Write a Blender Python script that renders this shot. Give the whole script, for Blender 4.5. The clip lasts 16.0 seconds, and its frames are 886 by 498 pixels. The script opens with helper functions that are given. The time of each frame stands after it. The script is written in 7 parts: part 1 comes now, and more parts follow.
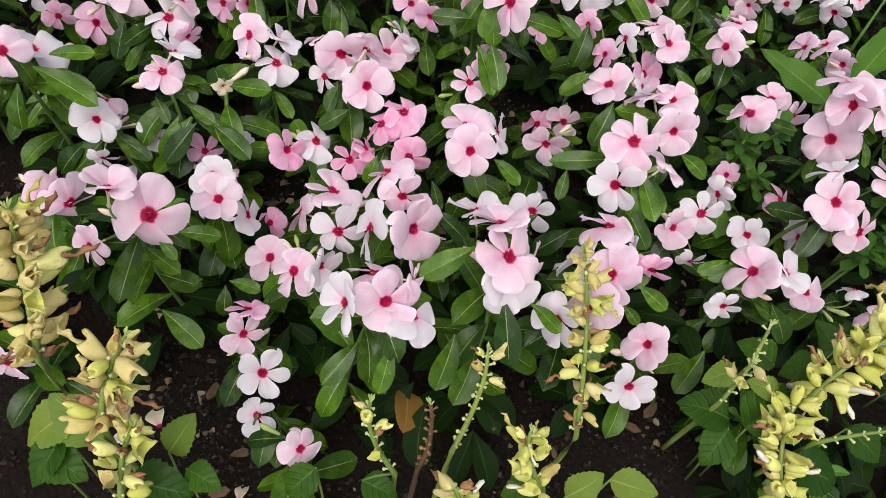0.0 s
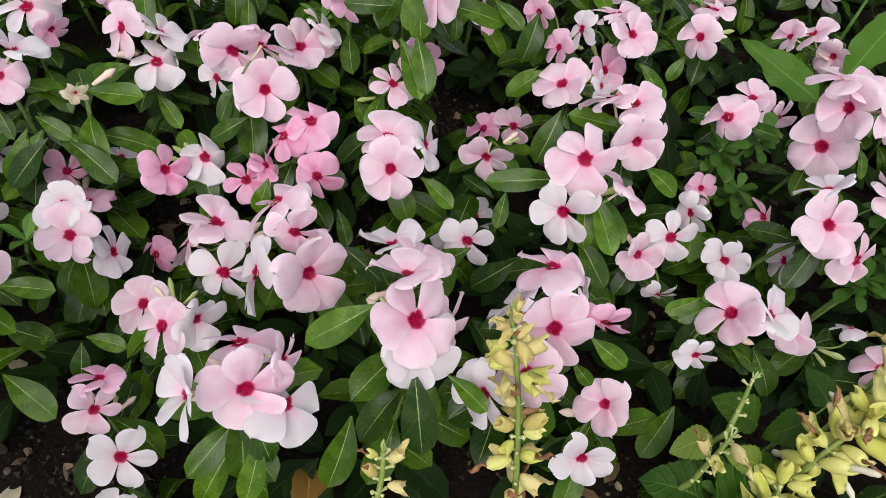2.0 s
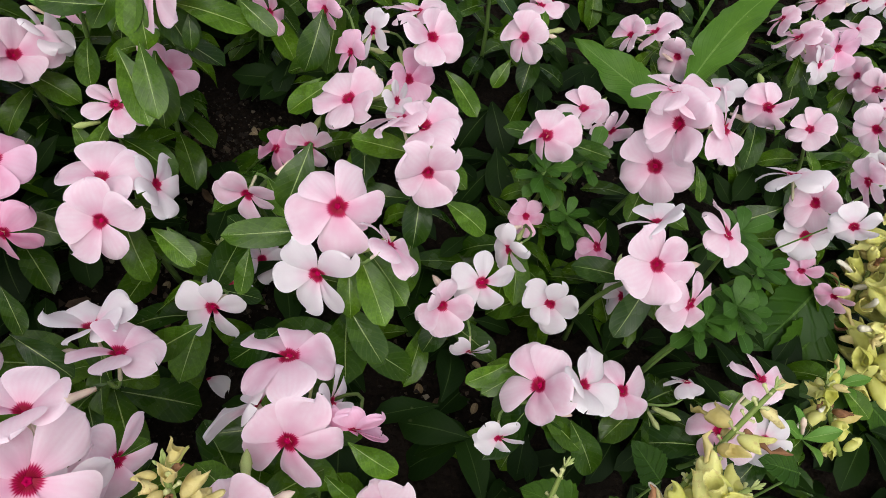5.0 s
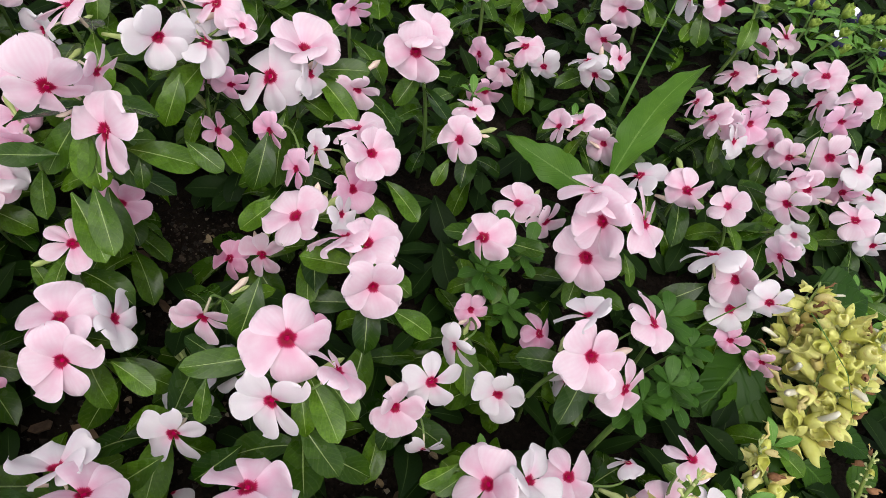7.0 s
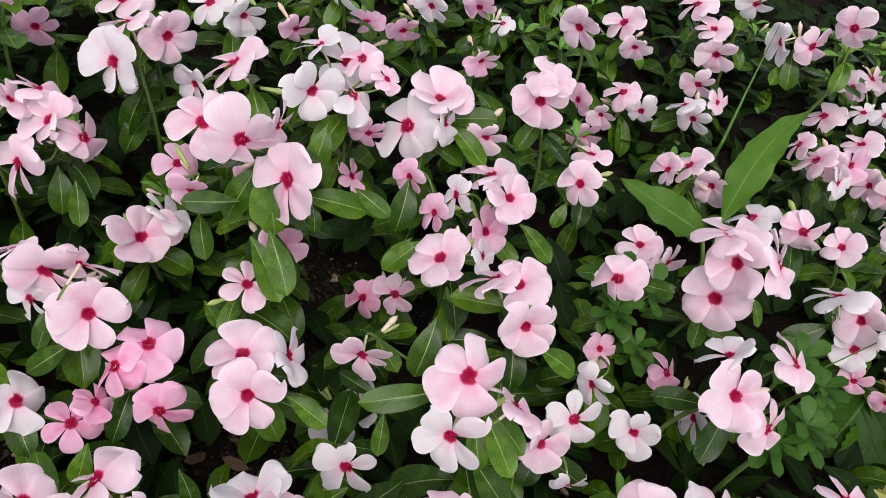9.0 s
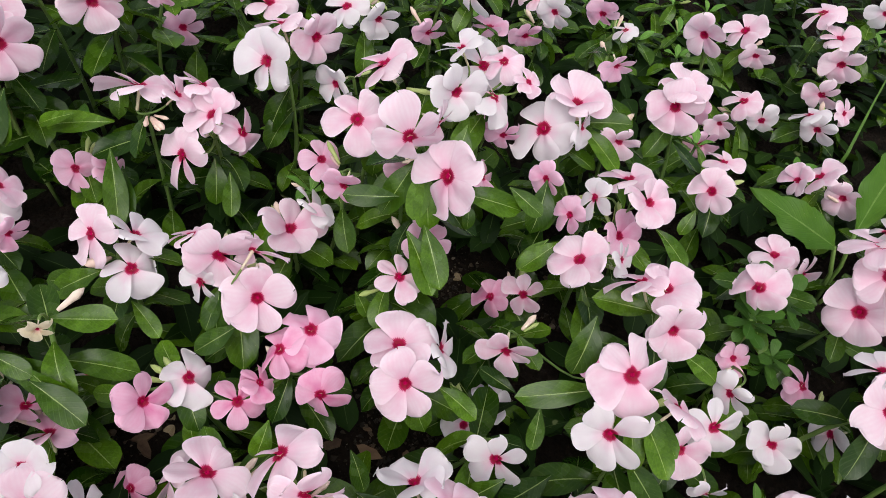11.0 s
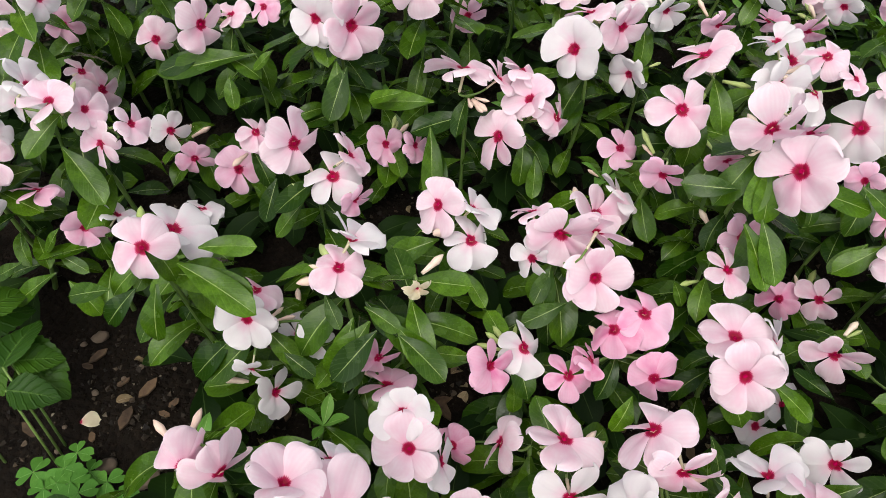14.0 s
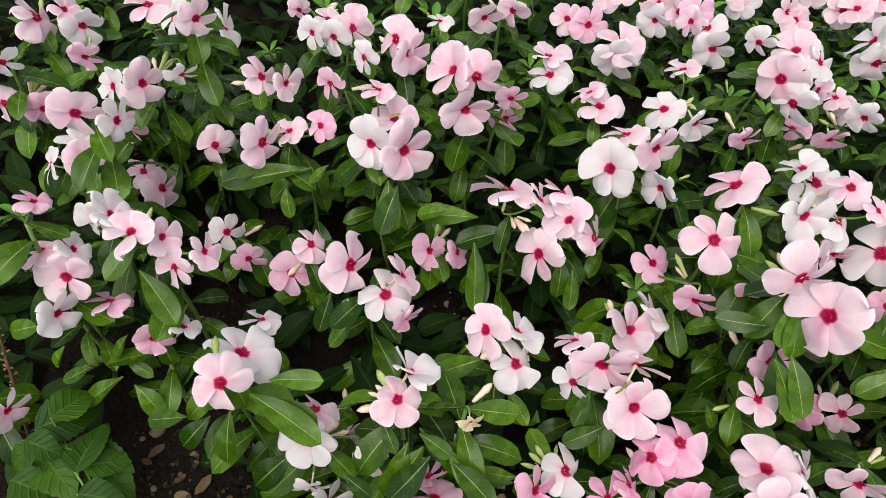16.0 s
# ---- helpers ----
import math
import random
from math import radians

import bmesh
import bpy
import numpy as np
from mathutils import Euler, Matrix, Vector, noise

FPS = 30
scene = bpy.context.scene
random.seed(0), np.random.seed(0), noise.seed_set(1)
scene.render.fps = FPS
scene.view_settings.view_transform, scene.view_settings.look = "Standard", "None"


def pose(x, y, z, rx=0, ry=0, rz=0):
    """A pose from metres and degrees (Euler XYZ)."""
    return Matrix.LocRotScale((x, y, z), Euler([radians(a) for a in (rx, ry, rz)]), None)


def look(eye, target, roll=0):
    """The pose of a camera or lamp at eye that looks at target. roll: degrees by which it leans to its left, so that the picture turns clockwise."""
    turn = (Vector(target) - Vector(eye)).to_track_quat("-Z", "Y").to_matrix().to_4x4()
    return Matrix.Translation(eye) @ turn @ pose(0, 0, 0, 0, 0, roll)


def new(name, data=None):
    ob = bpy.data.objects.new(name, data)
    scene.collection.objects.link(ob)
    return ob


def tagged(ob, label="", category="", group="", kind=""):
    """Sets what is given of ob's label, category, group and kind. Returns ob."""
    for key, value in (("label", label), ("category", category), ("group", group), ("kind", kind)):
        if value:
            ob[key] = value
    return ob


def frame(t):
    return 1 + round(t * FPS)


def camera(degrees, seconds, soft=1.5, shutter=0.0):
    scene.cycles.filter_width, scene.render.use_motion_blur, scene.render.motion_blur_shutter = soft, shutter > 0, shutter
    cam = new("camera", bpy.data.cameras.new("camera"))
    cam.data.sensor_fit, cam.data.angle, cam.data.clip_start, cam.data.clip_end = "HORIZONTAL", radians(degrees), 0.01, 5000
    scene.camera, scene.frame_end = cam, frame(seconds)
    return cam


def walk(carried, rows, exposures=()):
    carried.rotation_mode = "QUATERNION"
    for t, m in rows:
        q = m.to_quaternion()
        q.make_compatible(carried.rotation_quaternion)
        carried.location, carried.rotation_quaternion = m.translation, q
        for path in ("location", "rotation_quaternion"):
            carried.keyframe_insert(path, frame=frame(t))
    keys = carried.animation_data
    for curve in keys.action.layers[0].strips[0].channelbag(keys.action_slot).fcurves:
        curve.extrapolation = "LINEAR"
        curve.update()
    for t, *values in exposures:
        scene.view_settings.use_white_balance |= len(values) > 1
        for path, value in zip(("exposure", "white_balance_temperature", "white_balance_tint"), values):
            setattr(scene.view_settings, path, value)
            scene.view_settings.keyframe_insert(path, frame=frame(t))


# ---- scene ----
cam = camera(65.9, 16.0, soft=0.5)
PATH = [
    (0, (-0.0038, -0.0057, 0.4893), (-0.0038, 0.3063, 0.0986), 10.69),
    (0.5, (0.0046, 0.0484, 0.4650), (0.0060, 0.3599, 0.0739), 11.06),
    (1, (0.0079, 0.0666, 0.4511), (0.0113, 0.3770, 0.0592), 11.31),
    (1.5, (0.0167, 0.0772, 0.4417), (0.0237, 0.3851, 0.0478), 11.44),
    (2, (0.0338, 0.0849, 0.4424), (0.0466, 0.3903, 0.0466), 11.89),
    (2.5, (0.0700, 0.0981, 0.4525), (0.0943, 0.4053, 0.0587), 12.78),
    (3, (0.0993, 0.1151, 0.4389), (0.1450, 0.4265, 0.0504), 14.43),
    (3.2, (0.1088, 0.1251, 0.4298), (0.1598, 0.4382, 0.0434), 14.79),
    (5.3, (0.1258, 0.1846, 0.4087), (0.2010, 0.4844, 0.0156), 18.55),
    (5.5, (0.1318, 0.1864, 0.4156), (0.2098, 0.4889, 0.0252), 18.15),
    (6, (0.1454, 0.1854, 0.4336), (0.2301, 0.4955, 0.0507), 17.50),
    (6.5, (0.1501, 0.1887, 0.4391), (0.2436, 0.5062, 0.0644), 17.24),
    (7, (0.1244, 0.1919, 0.4554), (0.2182, 0.5169, 0.0872), 16.62),
    (7.5, (0.1023, 0.1887, 0.4568), (0.1897, 0.5217, 0.0942), 15.44),
    (8, (0.0992, 0.1872, 0.4632), (0.1806, 0.5256, 0.1043), 14.41),
    (8.5, (0.0782, 0.1868, 0.4550), (0.1559, 0.5288, 0.0986), 13.90),
    (9, (0.0491, 0.1853, 0.4586), (0.1188, 0.5307, 0.1039), 13.34),
    (9.2, (0.0460, 0.1823, 0.4586), (0.1124, 0.5293, 0.1047), 13.06),
    (11.3, (-0.0282, 0.1720, 0.4471), (-0.0061, 0.5213, 0.0900), 10.33),
    (11.5, (-0.0430, 0.1684, 0.4436), (-0.0258, 0.5170, 0.0855), 10.01),
    (12, (-0.0674, 0.1612, 0.4357), (-0.0657, 0.5058, 0.0734), 8.91),
    (12.5, (-0.0848, 0.1526, 0.4389), (-0.1014, 0.4929, 0.0729), 7.53),
    (13, (-0.1122, 0.1467, 0.4446), (-0.1457, 0.4848, 0.0777), 6.48),
    (13.5, (-0.1256, 0.1442, 0.4393), (-0.1749, 0.4795, 0.0717), 5.36),
    (14, (-0.1319, 0.1448, 0.4420), (-0.1901, 0.4789, 0.0745), 4.73),
    (14.5, (-0.1113, 0.1554, 0.4428), (-0.1719, 0.4885, 0.0749), 4.52),
    (15, (-0.1136, 0.1626, 0.4568), (-0.1736, 0.4979, 0.0909), 4.61),
    (15.5, (-0.1337, 0.1625, 0.4960), (-0.1946, 0.5015, 0.1335), 4.75),
    (16, (-0.1682, 0.1639, 0.5090), (-0.2361, 0.5081, 0.1528), 4.96),
]
walk(cam, [(t, look(eye, target, roll)) for t, eye, target, roll in PATH], exposures=[(0.0, 0.43, 6500, 10), (0.5, 0.34, 6500, 10), (1.5, 0.3, 6500, 10), (3.0, 0.33, 6500, 10), (5.5, 0.3, 6500, 10), (6.5, 0.4, 6500, 10), (7.5, 0.37, 6500, 10), (9.0, 0.37, 6500, 10), (11.5, 0.37, 6500, 9), (12.5, 0.38, 6560, 8), (14.0, 0.52, 6700, 5), (16.0, 0.49, 6750, 4)])

# ---- sky and light: bright overcast ----
world = bpy.data.worlds.new("overcast_sky")
scene.world = world
world.use_nodes = True
wn = world.node_tree.nodes
sky = wn.new("ShaderNodeTexSky")
sky.sky_type = "NISHITA"
sky.sun_disc = False
sky.sun_elevation = radians(58)
sky.sun_rotation = radians(187)
sky.dust_density = 4.0
sky.air_density = 1.0
sky_soft = wn.new("ShaderNodeHueSaturation")
sky_soft.inputs["Saturation"].default_value = 0.35
world.node_tree.links.new(sky.outputs[0], sky_soft.inputs["Color"])
world.node_tree.links.new(sky_soft.outputs[0], wn["Background"].inputs[0])
wn["Background"].inputs[1].default_value = 0.17
sun = new("sun", bpy.data.lights.new("sun", "SUN"))
sun.data.energy = 0.9
sun.data.angle = radians(60)
sun.data.color = (1.0, 0.97, 0.93)
sun.matrix_world = look((-0.30, -1.2, 2.6), (0, 0.4, 0))


# ---- materials ----
def mat(name):
    m = bpy.data.materials.new(name)
    m.use_nodes = True
    nt = m.node_tree
    return m, nt, nt.nodes, nt.nodes["Principled BSDF"]


def link(nt, a, b):
    nt.links.new(a, b)


def ramp(nt, src, stops, ease="LINEAR"):
    r = nt.nodes.new("ShaderNodeValToRGB")
    r.color_ramp.interpolation = ease
    e = r.color_ramp.elements
    while len(e) < len(stops):
        e.new(0.5)
    for el, (p, c) in zip(e, stops):
        el.position = p
        el.color = (*c, 1) if len(c) == 3 else c
    link(nt, src, r.inputs[0])
    return r.outputs[0]


def mixc(nt, fac, a, b, kind="MIX"):
    m = nt.nodes.new("ShaderNodeMix")
    m.data_type = "RGBA"
    m.blend_type = kind
    for sock, v in ((m.inputs[0], fac), (m.inputs[6], a), (m.inputs[7], b)):
        if hasattr(v, "is_output"):
            link(nt, v, sock)
        elif isinstance(v, tuple):
            sock.default_value = (*v, 1)
        else:
            sock.default_value = v
    return m.outputs[2]


def maths(nt, op, a, b=0.0, c=0.0):
    m = nt.nodes.new("ShaderNodeMath")
    m.operation = op
    for sock, v in zip(m.inputs, (a, b, c)):
        if hasattr(v, "is_output"):
            link(nt, v, sock)
        else:
            sock.default_value = v
    return m.outputs[0]


def noise_tex(nt, scale, detail=3.0, coord="Object", rough=0.5):
    tc = nt.nodes.new("ShaderNodeTexCoord")
    n = nt.nodes.new("ShaderNodeTexNoise")
    n.inputs["Scale"].default_value = scale
    n.inputs["Detail"].default_value = detail
    n.inputs["Roughness"].default_value = rough
    link(nt, tc.outputs[coord], n.inputs["Vector"])
    return n.outputs[0]


def uv_parts(nt):
    tc = nt.nodes.new("ShaderNodeTexCoord")
    s = nt.nodes.new("ShaderNodeSeparateXYZ")
    link(nt, tc.outputs["UV"], s.inputs[0])
    return s.outputs[0], s.outputs[1]


def random_id(nt):
    return nt.nodes.new("ShaderNodeObjectInfo").outputs["Random"]


def bump(nt, shader, height, strength, distance):
    b = nt.nodes.new("ShaderNodeBump")
    b.inputs["Strength"].default_value = strength
    b.inputs["Distance"].default_value = distance
    link(nt, height, b.inputs["Height"])
    link(nt, b.outputs[0], shader.inputs["Normal"])


def translucent(nt, shader, colour, amount):
    """Thin petals and leaves let part of the light through."""
    tr = nt.nodes.new("ShaderNodeBsdfTranslucent")
    mx = nt.nodes.new("ShaderNodeMixShader")
    mx.inputs[0].default_value = amount
    link(nt, colour, tr.inputs[0])
    link(nt, shader.outputs[0], mx.inputs[1])
    link(nt, tr.outputs[0], mx.inputs[2])
    link(nt, mx.outputs[0], nt.nodes["Material Output"].inputs[0])


def petal_material(name, mid, edge, base):
    m, nt, nodes, p = mat(name)
    u, v = uv_parts(nt)
    across = maths(nt, "ABSOLUTE", maths(nt, "SUBTRACT", u, 0.5))
    grain = noise_tex(nt, 2.6, 5.0)
    # soft wash of colour from the middle of the petal to its pale margin
    margin = maths(nt, "MAXIMUM", maths(nt, "MULTIPLY", across, 1.7), maths(nt, "MULTIPLY", v, 0.95))
    wash = maths(nt, "ADD", margin, maths(nt, "MULTIPLY", maths(nt, "SUBTRACT", grain, 0.5), 0.9))
    col = ramp(nt, wash, [(0.12, base), (0.48, mid), (0.92, edge)])
    rnd = random_id(nt)
    col = mixc(nt, maths(nt, "MULTIPLY", rnd, 0.60), col, edge)
    # fine veins that run out from the throat
    wv = nodes.new("ShaderNodeTexWave")
    wv.bands_direction = "X"
    wv.inputs["Scale"].default_value = 2.6
    wv.inputs["Distortion"].default_value = 2.2
    wv.inputs["Detail"].default_value = 2.0
    tc = nodes.new("ShaderNodeTexCoord")
    link(nt, tc.outputs["UV"], wv.inputs["Vector"])
    # faint streaks and fine mottling
    fine = maths(nt, "ADD", maths(nt, "MULTIPLY", noise_tex(nt, 24.0, 4.0, rough=0.65), 0.7), maths(nt, "MULTIPLY", wv.outputs["Fac"], 0.3))
    col = mixc(nt, ramp(nt, fine, [(0.35, (0.20, 0.20, 0.20)), (0.65, (0, 0, 0))]), col, mid)
    # the odd bruise or scuff
    scuff = ramp(nt, noise_tex(nt, 9.0, 6.0, rough=0.7), [(0.70, (0, 0, 0)), (0.78, (0.22, 0.22, 0.22))])
    col = mixc(nt, scuff, col, (0.66, 0.50, 0.44))
    halo = ramp(nt, v, [(0.10, (1, 1, 1)), (0.18, (0.45, 0.45, 0.45)), (0.34, (0, 0, 0))])
    col = mixc(nt, maths(nt, "MULTIPLY", halo, 0.32), col, (0.84, 0.14, 0.38))
    # ragged crimson eye, longest along the middle of each petal
    edge_v = maths(nt, "ADD", v, maths(nt, "MULTIPLY", maths(nt, "SUBTRACT", wv.outputs["Fac"], 0.5), 0.022))
    edge_v = maths(nt, "ADD", edge_v, maths(nt, "MULTIPLY", maths(nt, "SUBTRACT", grain, 0.5), 0.05))
    edge_v = maths(nt, "ADD", edge_v, maths(nt, "MULTIPLY", maths(nt, "POWER", across, 1.5), 0.09))
    eye = ramp(nt, edge_v, [(0.104, (1, 1, 1)), (0.140, (0, 0, 0))])
    col = mixc(nt, eye, col, mixc(nt, ramp(nt, edge_v, [(0.06, (0, 0, 0)), (0.13, (1, 1, 1))]), (0.27, 0.0, 0.025), (0.56, 0.003, 0.115)))
    link(nt, col, p.inputs["Base Color"])
    p.inputs["Roughness"].default_value = 0.58
    p.inputs["Specular IOR Level"].default_value = 0.25
    h = maths(nt, "ADD", maths(nt, "MULTIPLY", wv.outputs["Fac"], 0.05), maths(nt, "ADD", grain, maths(nt, "MULTIPLY", noise_tex(nt, 9.0, 3.0), 0.2)))
    bump(nt, p, h, 0.20, 0.0011)
    translucent(nt, p, col, 0.40)
    return m


PETAL = {
    "w": petal_material("petal_white", (0.77, 0.69, 0.74), (0.81, 0.78, 0.80), (0.77, 0.58, 0.68)),
    "p": petal_material("petal_pale_pink", (0.79, 0.51, 0.63), (0.87, 0.75, 0.81), (0.77, 0.395, 0.55)),
    "m": petal_material("petal_mid_pink", (0.80, 0.41, 0.58), (0.86, 0.61, 0.75), (0.76, 0.29, 0.49)),
    "r": petal_material("petal_rose_pink", (0.80, 0.33, 0.52), (0.86, 0.56, 0.71), (0.72, 0.19, 0.40)),
    "d": petal_material("petal_withered", (0.62, 0.52, 0.34), (0.72, 0.66, 0.50), (0.45, 0.30, 0.16)),
}


def leaf_material(name, dark, light, rib, rough, veins, island=False, quilt=0.07, shine=0.17):
    m, nt, nodes, p = mat(name)
    u, v = uv_parts(nt)
    across = maths(nt, "ABSOLUTE", maths(nt, "SUBTRACT", u, 0.5))
    grain = noise_tex(nt, 3.0, 4.0)
    rnd = nodes.new("ShaderNodeNewGeometry").outputs["Random Per Island"] if island else random_id(nt)
    tone = maths(nt, "ADD", maths(nt, "MULTIPLY", rnd, 0.7), maths(nt, "MULTIPLY", grain, 0.5))
    col = ramp(nt, tone, [(0.28, dark), (1.0, light)])
    # side veins sweep forward from the midrib
    arc = maths(nt, "SUBTRACT", v, maths(nt, "MULTIPLY", across, 0.55))
    saw = maths(nt, "ABSOLUTE", maths(nt, "SUBTRACT", maths(nt, "FRACT", maths(nt, "MULTIPLY", arc, veins)), 0.5))
    vein = ramp(nt, saw, [(0.0, (1, 1, 1)), (0.20, (0, 0, 0))], "EASE")
    col = mixc(nt, maths(nt, "MULTIPLY", vein, 0.045), col, rib)
    # uneven patches of older and younger green
    patch = ramp(nt, noise_tex(nt, 1.6, 3.0), [(0.38, (0.55, 0.55, 0.55)), (0.62, (0, 0, 0))])
    col = mixc(nt, patch, col, dark)
    width = maths(nt, "ADD", 0.008, maths(nt, "MULTIPLY", maths(nt, "SUBTRACT", 1.0, v), 0.020))
    mid = maths(nt, "LESS_THAN", across, width)
    col = mixc(nt, maths(nt, "MULTIPLY", mid, 0.62), col, rib)
    speck = ramp(nt, noise_tex(nt, 26.0, 4.0, rough=0.7), [(0.34, (0.45, 0.45, 0.45)), (0.62, (0, 0, 0))])
    col = mixc(nt, speck, col, dark)
    # the odd pale fleck and worn tip
    fleck = ramp(nt, noise_tex(nt, 60.0, 2.0), [(0.72, (0, 0, 0)), (0.76, (1, 1, 1))])
    col = mixc(nt, maths(nt, "MULTIPLY", fleck, 0.35), col, (0.30, 0.34, 0.14))
    link(nt, col, p.inputs["Base Color"])
    p.inputs["Specular IOR Level"].default_value = shine
    link(nt, maths(nt, "ADD", rough, maths(nt, "MULTIPLY", grain, 0.2)), p.inputs["Roughness"])
    h = maths(nt, "SUBTRACT", maths(nt, "MULTIPLY", grain, 0.55), maths(nt, "ADD", maths(nt, "MULTIPLY", vein, quilt * 0.65), maths(nt, "MULTIPLY", mid, 0.7)))
    bump(nt, p, h, 0.55, 0.0014)
    translucent(nt, p, mixc(nt, 0.5, col, (0.16, 0.30, 0.03)), 0.16)
    return m


LEAF = leaf_material("periwinkle_leaf", (0.009, 0.031, 0.0015), (0.094, 0.195, 0.008), (0.38, 0.50, 0.16), 0.16, 9.0, shine=0.22)
# same leaf with the shade below the canopy painted into its colour
SHADE_LEAF = leaf_material("periwinkle_leaf_painted_shade", (0.003, 0.011, 0.001), (0.013, 0.036, 0.003), (0.07, 0.12, 0.03), 0.5, 9.0, True, shine=0.1)
YOUNG_LEAF = leaf_material("young_leaf", (0.075, 0.19, 0.025), (0.14, 0.28, 0.05), (0.36, 0.48, 0.18), 0.32, 8.0)
SAGE_LEAF = leaf_material("sage_leaf", (0.014, 0.046, 0.003), (0.048, 0.112, 0.006), (0.09, 0.17, 0.03), 0.34, 6.0, quilt=0.8, shine=0.14)
SAGE_LEAF_OLD = leaf_material("sage_leaf_yellowing", (0.10, 0.16, 0.02), (0.22, 0.25, 0.04), (0.30, 0.34, 0.10), 0.45, 6.0, quilt=0.45)
WEED_LEAF = leaf_material("weed_leaf", (0.06, 0.13, 0.02), (0.10, 0.19, 0.035), (0.20, 0.30, 0.09), 0.38, 14.0)
STRAP_LEAF = leaf_material("strap_leaf", (0.036, 0.100, 0.008), (0.080, 0.165, 0.014), (0.17, 0.27, 0.07), 0.34, 14.0, quilt=0.3)
CLOVER_LEAF = leaf_material("clover_leaf", (0.05, 0.15, 0.018), (0.10, 0.24, 0.035), (0.22, 0.38, 0.12), 0.5, 6.0)
DEAD_LEAF = leaf_material("dead_leaf", (0.18, 0.095, 0.018), (0.36, 0.22, 0.04), (0.40, 0.28, 0.08), 0.6, 8.0)


def plain_material(name, a, b, scale, rough, bump_by=0.3, dist=0.001, through_by=0.0, shine=0.3):
    m, nt, nodes, p = mat(name)
    g = noise_tex(nt, scale, 5.0, rough=0.6)
    tone = maths(nt, "ADD", maths(nt, "MULTIPLY", g, 0.75), maths(nt, "MULTIPLY", random_id(nt), 0.35))
    col = ramp(nt, tone, [(0.25, a), (0.85, b)])
    link(nt, col, p.inputs["Base Color"])
    p.inputs["Roughness"].default_value = rough
    p.inputs["Specular IOR Level"].default_value = shine
    bump(nt, p, g, bump_by, dist)
    if through_by:
        translucent(nt, p, col, through_by)
    return m


STEM = plain_material("green_stem", (0.05, 0.11, 0.02), (0.16, 0.24, 0.06), 60, 0.5)
TUBE = plain_material("flower_tube", (0.42, 0.44, 0.22), (0.62, 0.50, 0.42), 80, 0.55)
EYE = plain_material("crimson_eye", (0.20, 0.0, 0.025), (0.42, 0.0, 0.07), 3, 0.8, shine=0.05)
BUD_PINK = plain_material("pink_bud", (0.70, 0.50, 0.43), (0.85, 0.73, 0.60), 3, 0.55, through_by=0.2)
BUD_GREEN = plain_material("green_bud", (0.30, 0.40, 0.10), (0.55, 0.60, 0.28), 70, 0.5, through_by=0.2)
def calyx_material(name, green, pale, tired):
    m, nt, nodes, p = mat(name)
    rnd = random_id(nt)
    g = noise_tex(nt, 2.4, 4.0)
    col = ramp(nt, maths(nt, "ADD", maths(nt, "MULTIPLY", g, 0.7), maths(nt, "MULTIPLY", rnd, 0.4)), [(0.25, green), (0.85, pale)])
    tc = nodes.new("ShaderNodeTexCoord")
    sep = nodes.new("ShaderNodeSeparateXYZ")
    link(nt, tc.outputs["Object"], sep.inputs[0])
    wear = maths(nt, "ADD", noise_tex(nt, 5.0, 5.0, rough=0.65), maths(nt, "MULTIPLY", sep.outputs[2], 0.14))
    wear = maths(nt, "ADD", wear, maths(nt, "MULTIPLY", maths(nt, "SUBTRACT", rnd, 0.5), 0.22))
    col = mixc(nt, ramp(nt, wear, [(0.70, (0, 0, 0)), (0.88, (0.8, 0.8, 0.8))]), col, tired)
    link(nt, col, p.inputs["Base Color"])
    p.inputs["Roughness"].default_value = 0.55
    p.inputs["Specular IOR Level"].default_value = 0.2
    wv = nodes.new("ShaderNodeTexNoise")
    wv.inputs["Scale"].default_value = 9.0
    wv.inputs["Detail"].default_value = 3.0
    link(nt, tc.outputs["Object"], wv.inputs["Vector"])
    bump(nt, p, wv.outputs[0], 0.35, 0.0012)
    translucent(nt, p, col, 0.36)
    return m


CALYX = calyx_material("yellow_green_calyx", (0.61, 0.62, 0.12), (0.91, 0.88, 0.40), (0.62, 0.48, 0.19))
CALYX_DRY = calyx_material("dry_tan_calyx", (0.60, 0.49, 0.15), (0.83, 0.74, 0.38), (0.38, 0.22, 0.09))
CALYX_BROWN = plain_material("withered_brown_calyx", (0.12, 0.05, 0.022), (0.34, 0.17, 0.08), 4, 0.75, 0.6, 0.001)
SAGE_STEM = plain_material("sage_stem", (0.11, 0.17, 0.03), (0.22, 0.28, 0.07), 80, 0.55)
PEG = plain_material("pale_peg", (0.34, 0.38, 0.13), (0.58, 0.58, 0.30), 6, 0.55)
CREAM = plain_material("cream_corolla", (0.66, 0.61, 0.45), (0.84, 0.82, 0.72), 3, 0.6, through_by=0.25)
PEBBLE = plain_material("pebble", (0.05, 0.035, 0.025), (0.15, 0.11, 0.08), 60, 0.85)
BARK = plain_material("bark_chip", (0.025, 0.015, 0.010), (0.13, 0.080, 0.045), 2, 0.85, 0.7)
PANSY_BLUE = plain_material("dark_blue_petal", (0.004, 0.004, 0.022), (0.014, 0.012, 0.075), 60, 0.5)
PANSY_PALE = plain_material("pale_violet_petal", (0.62, 0.62, 0.66), (0.82, 0.82, 0.84), 60, 0.55)


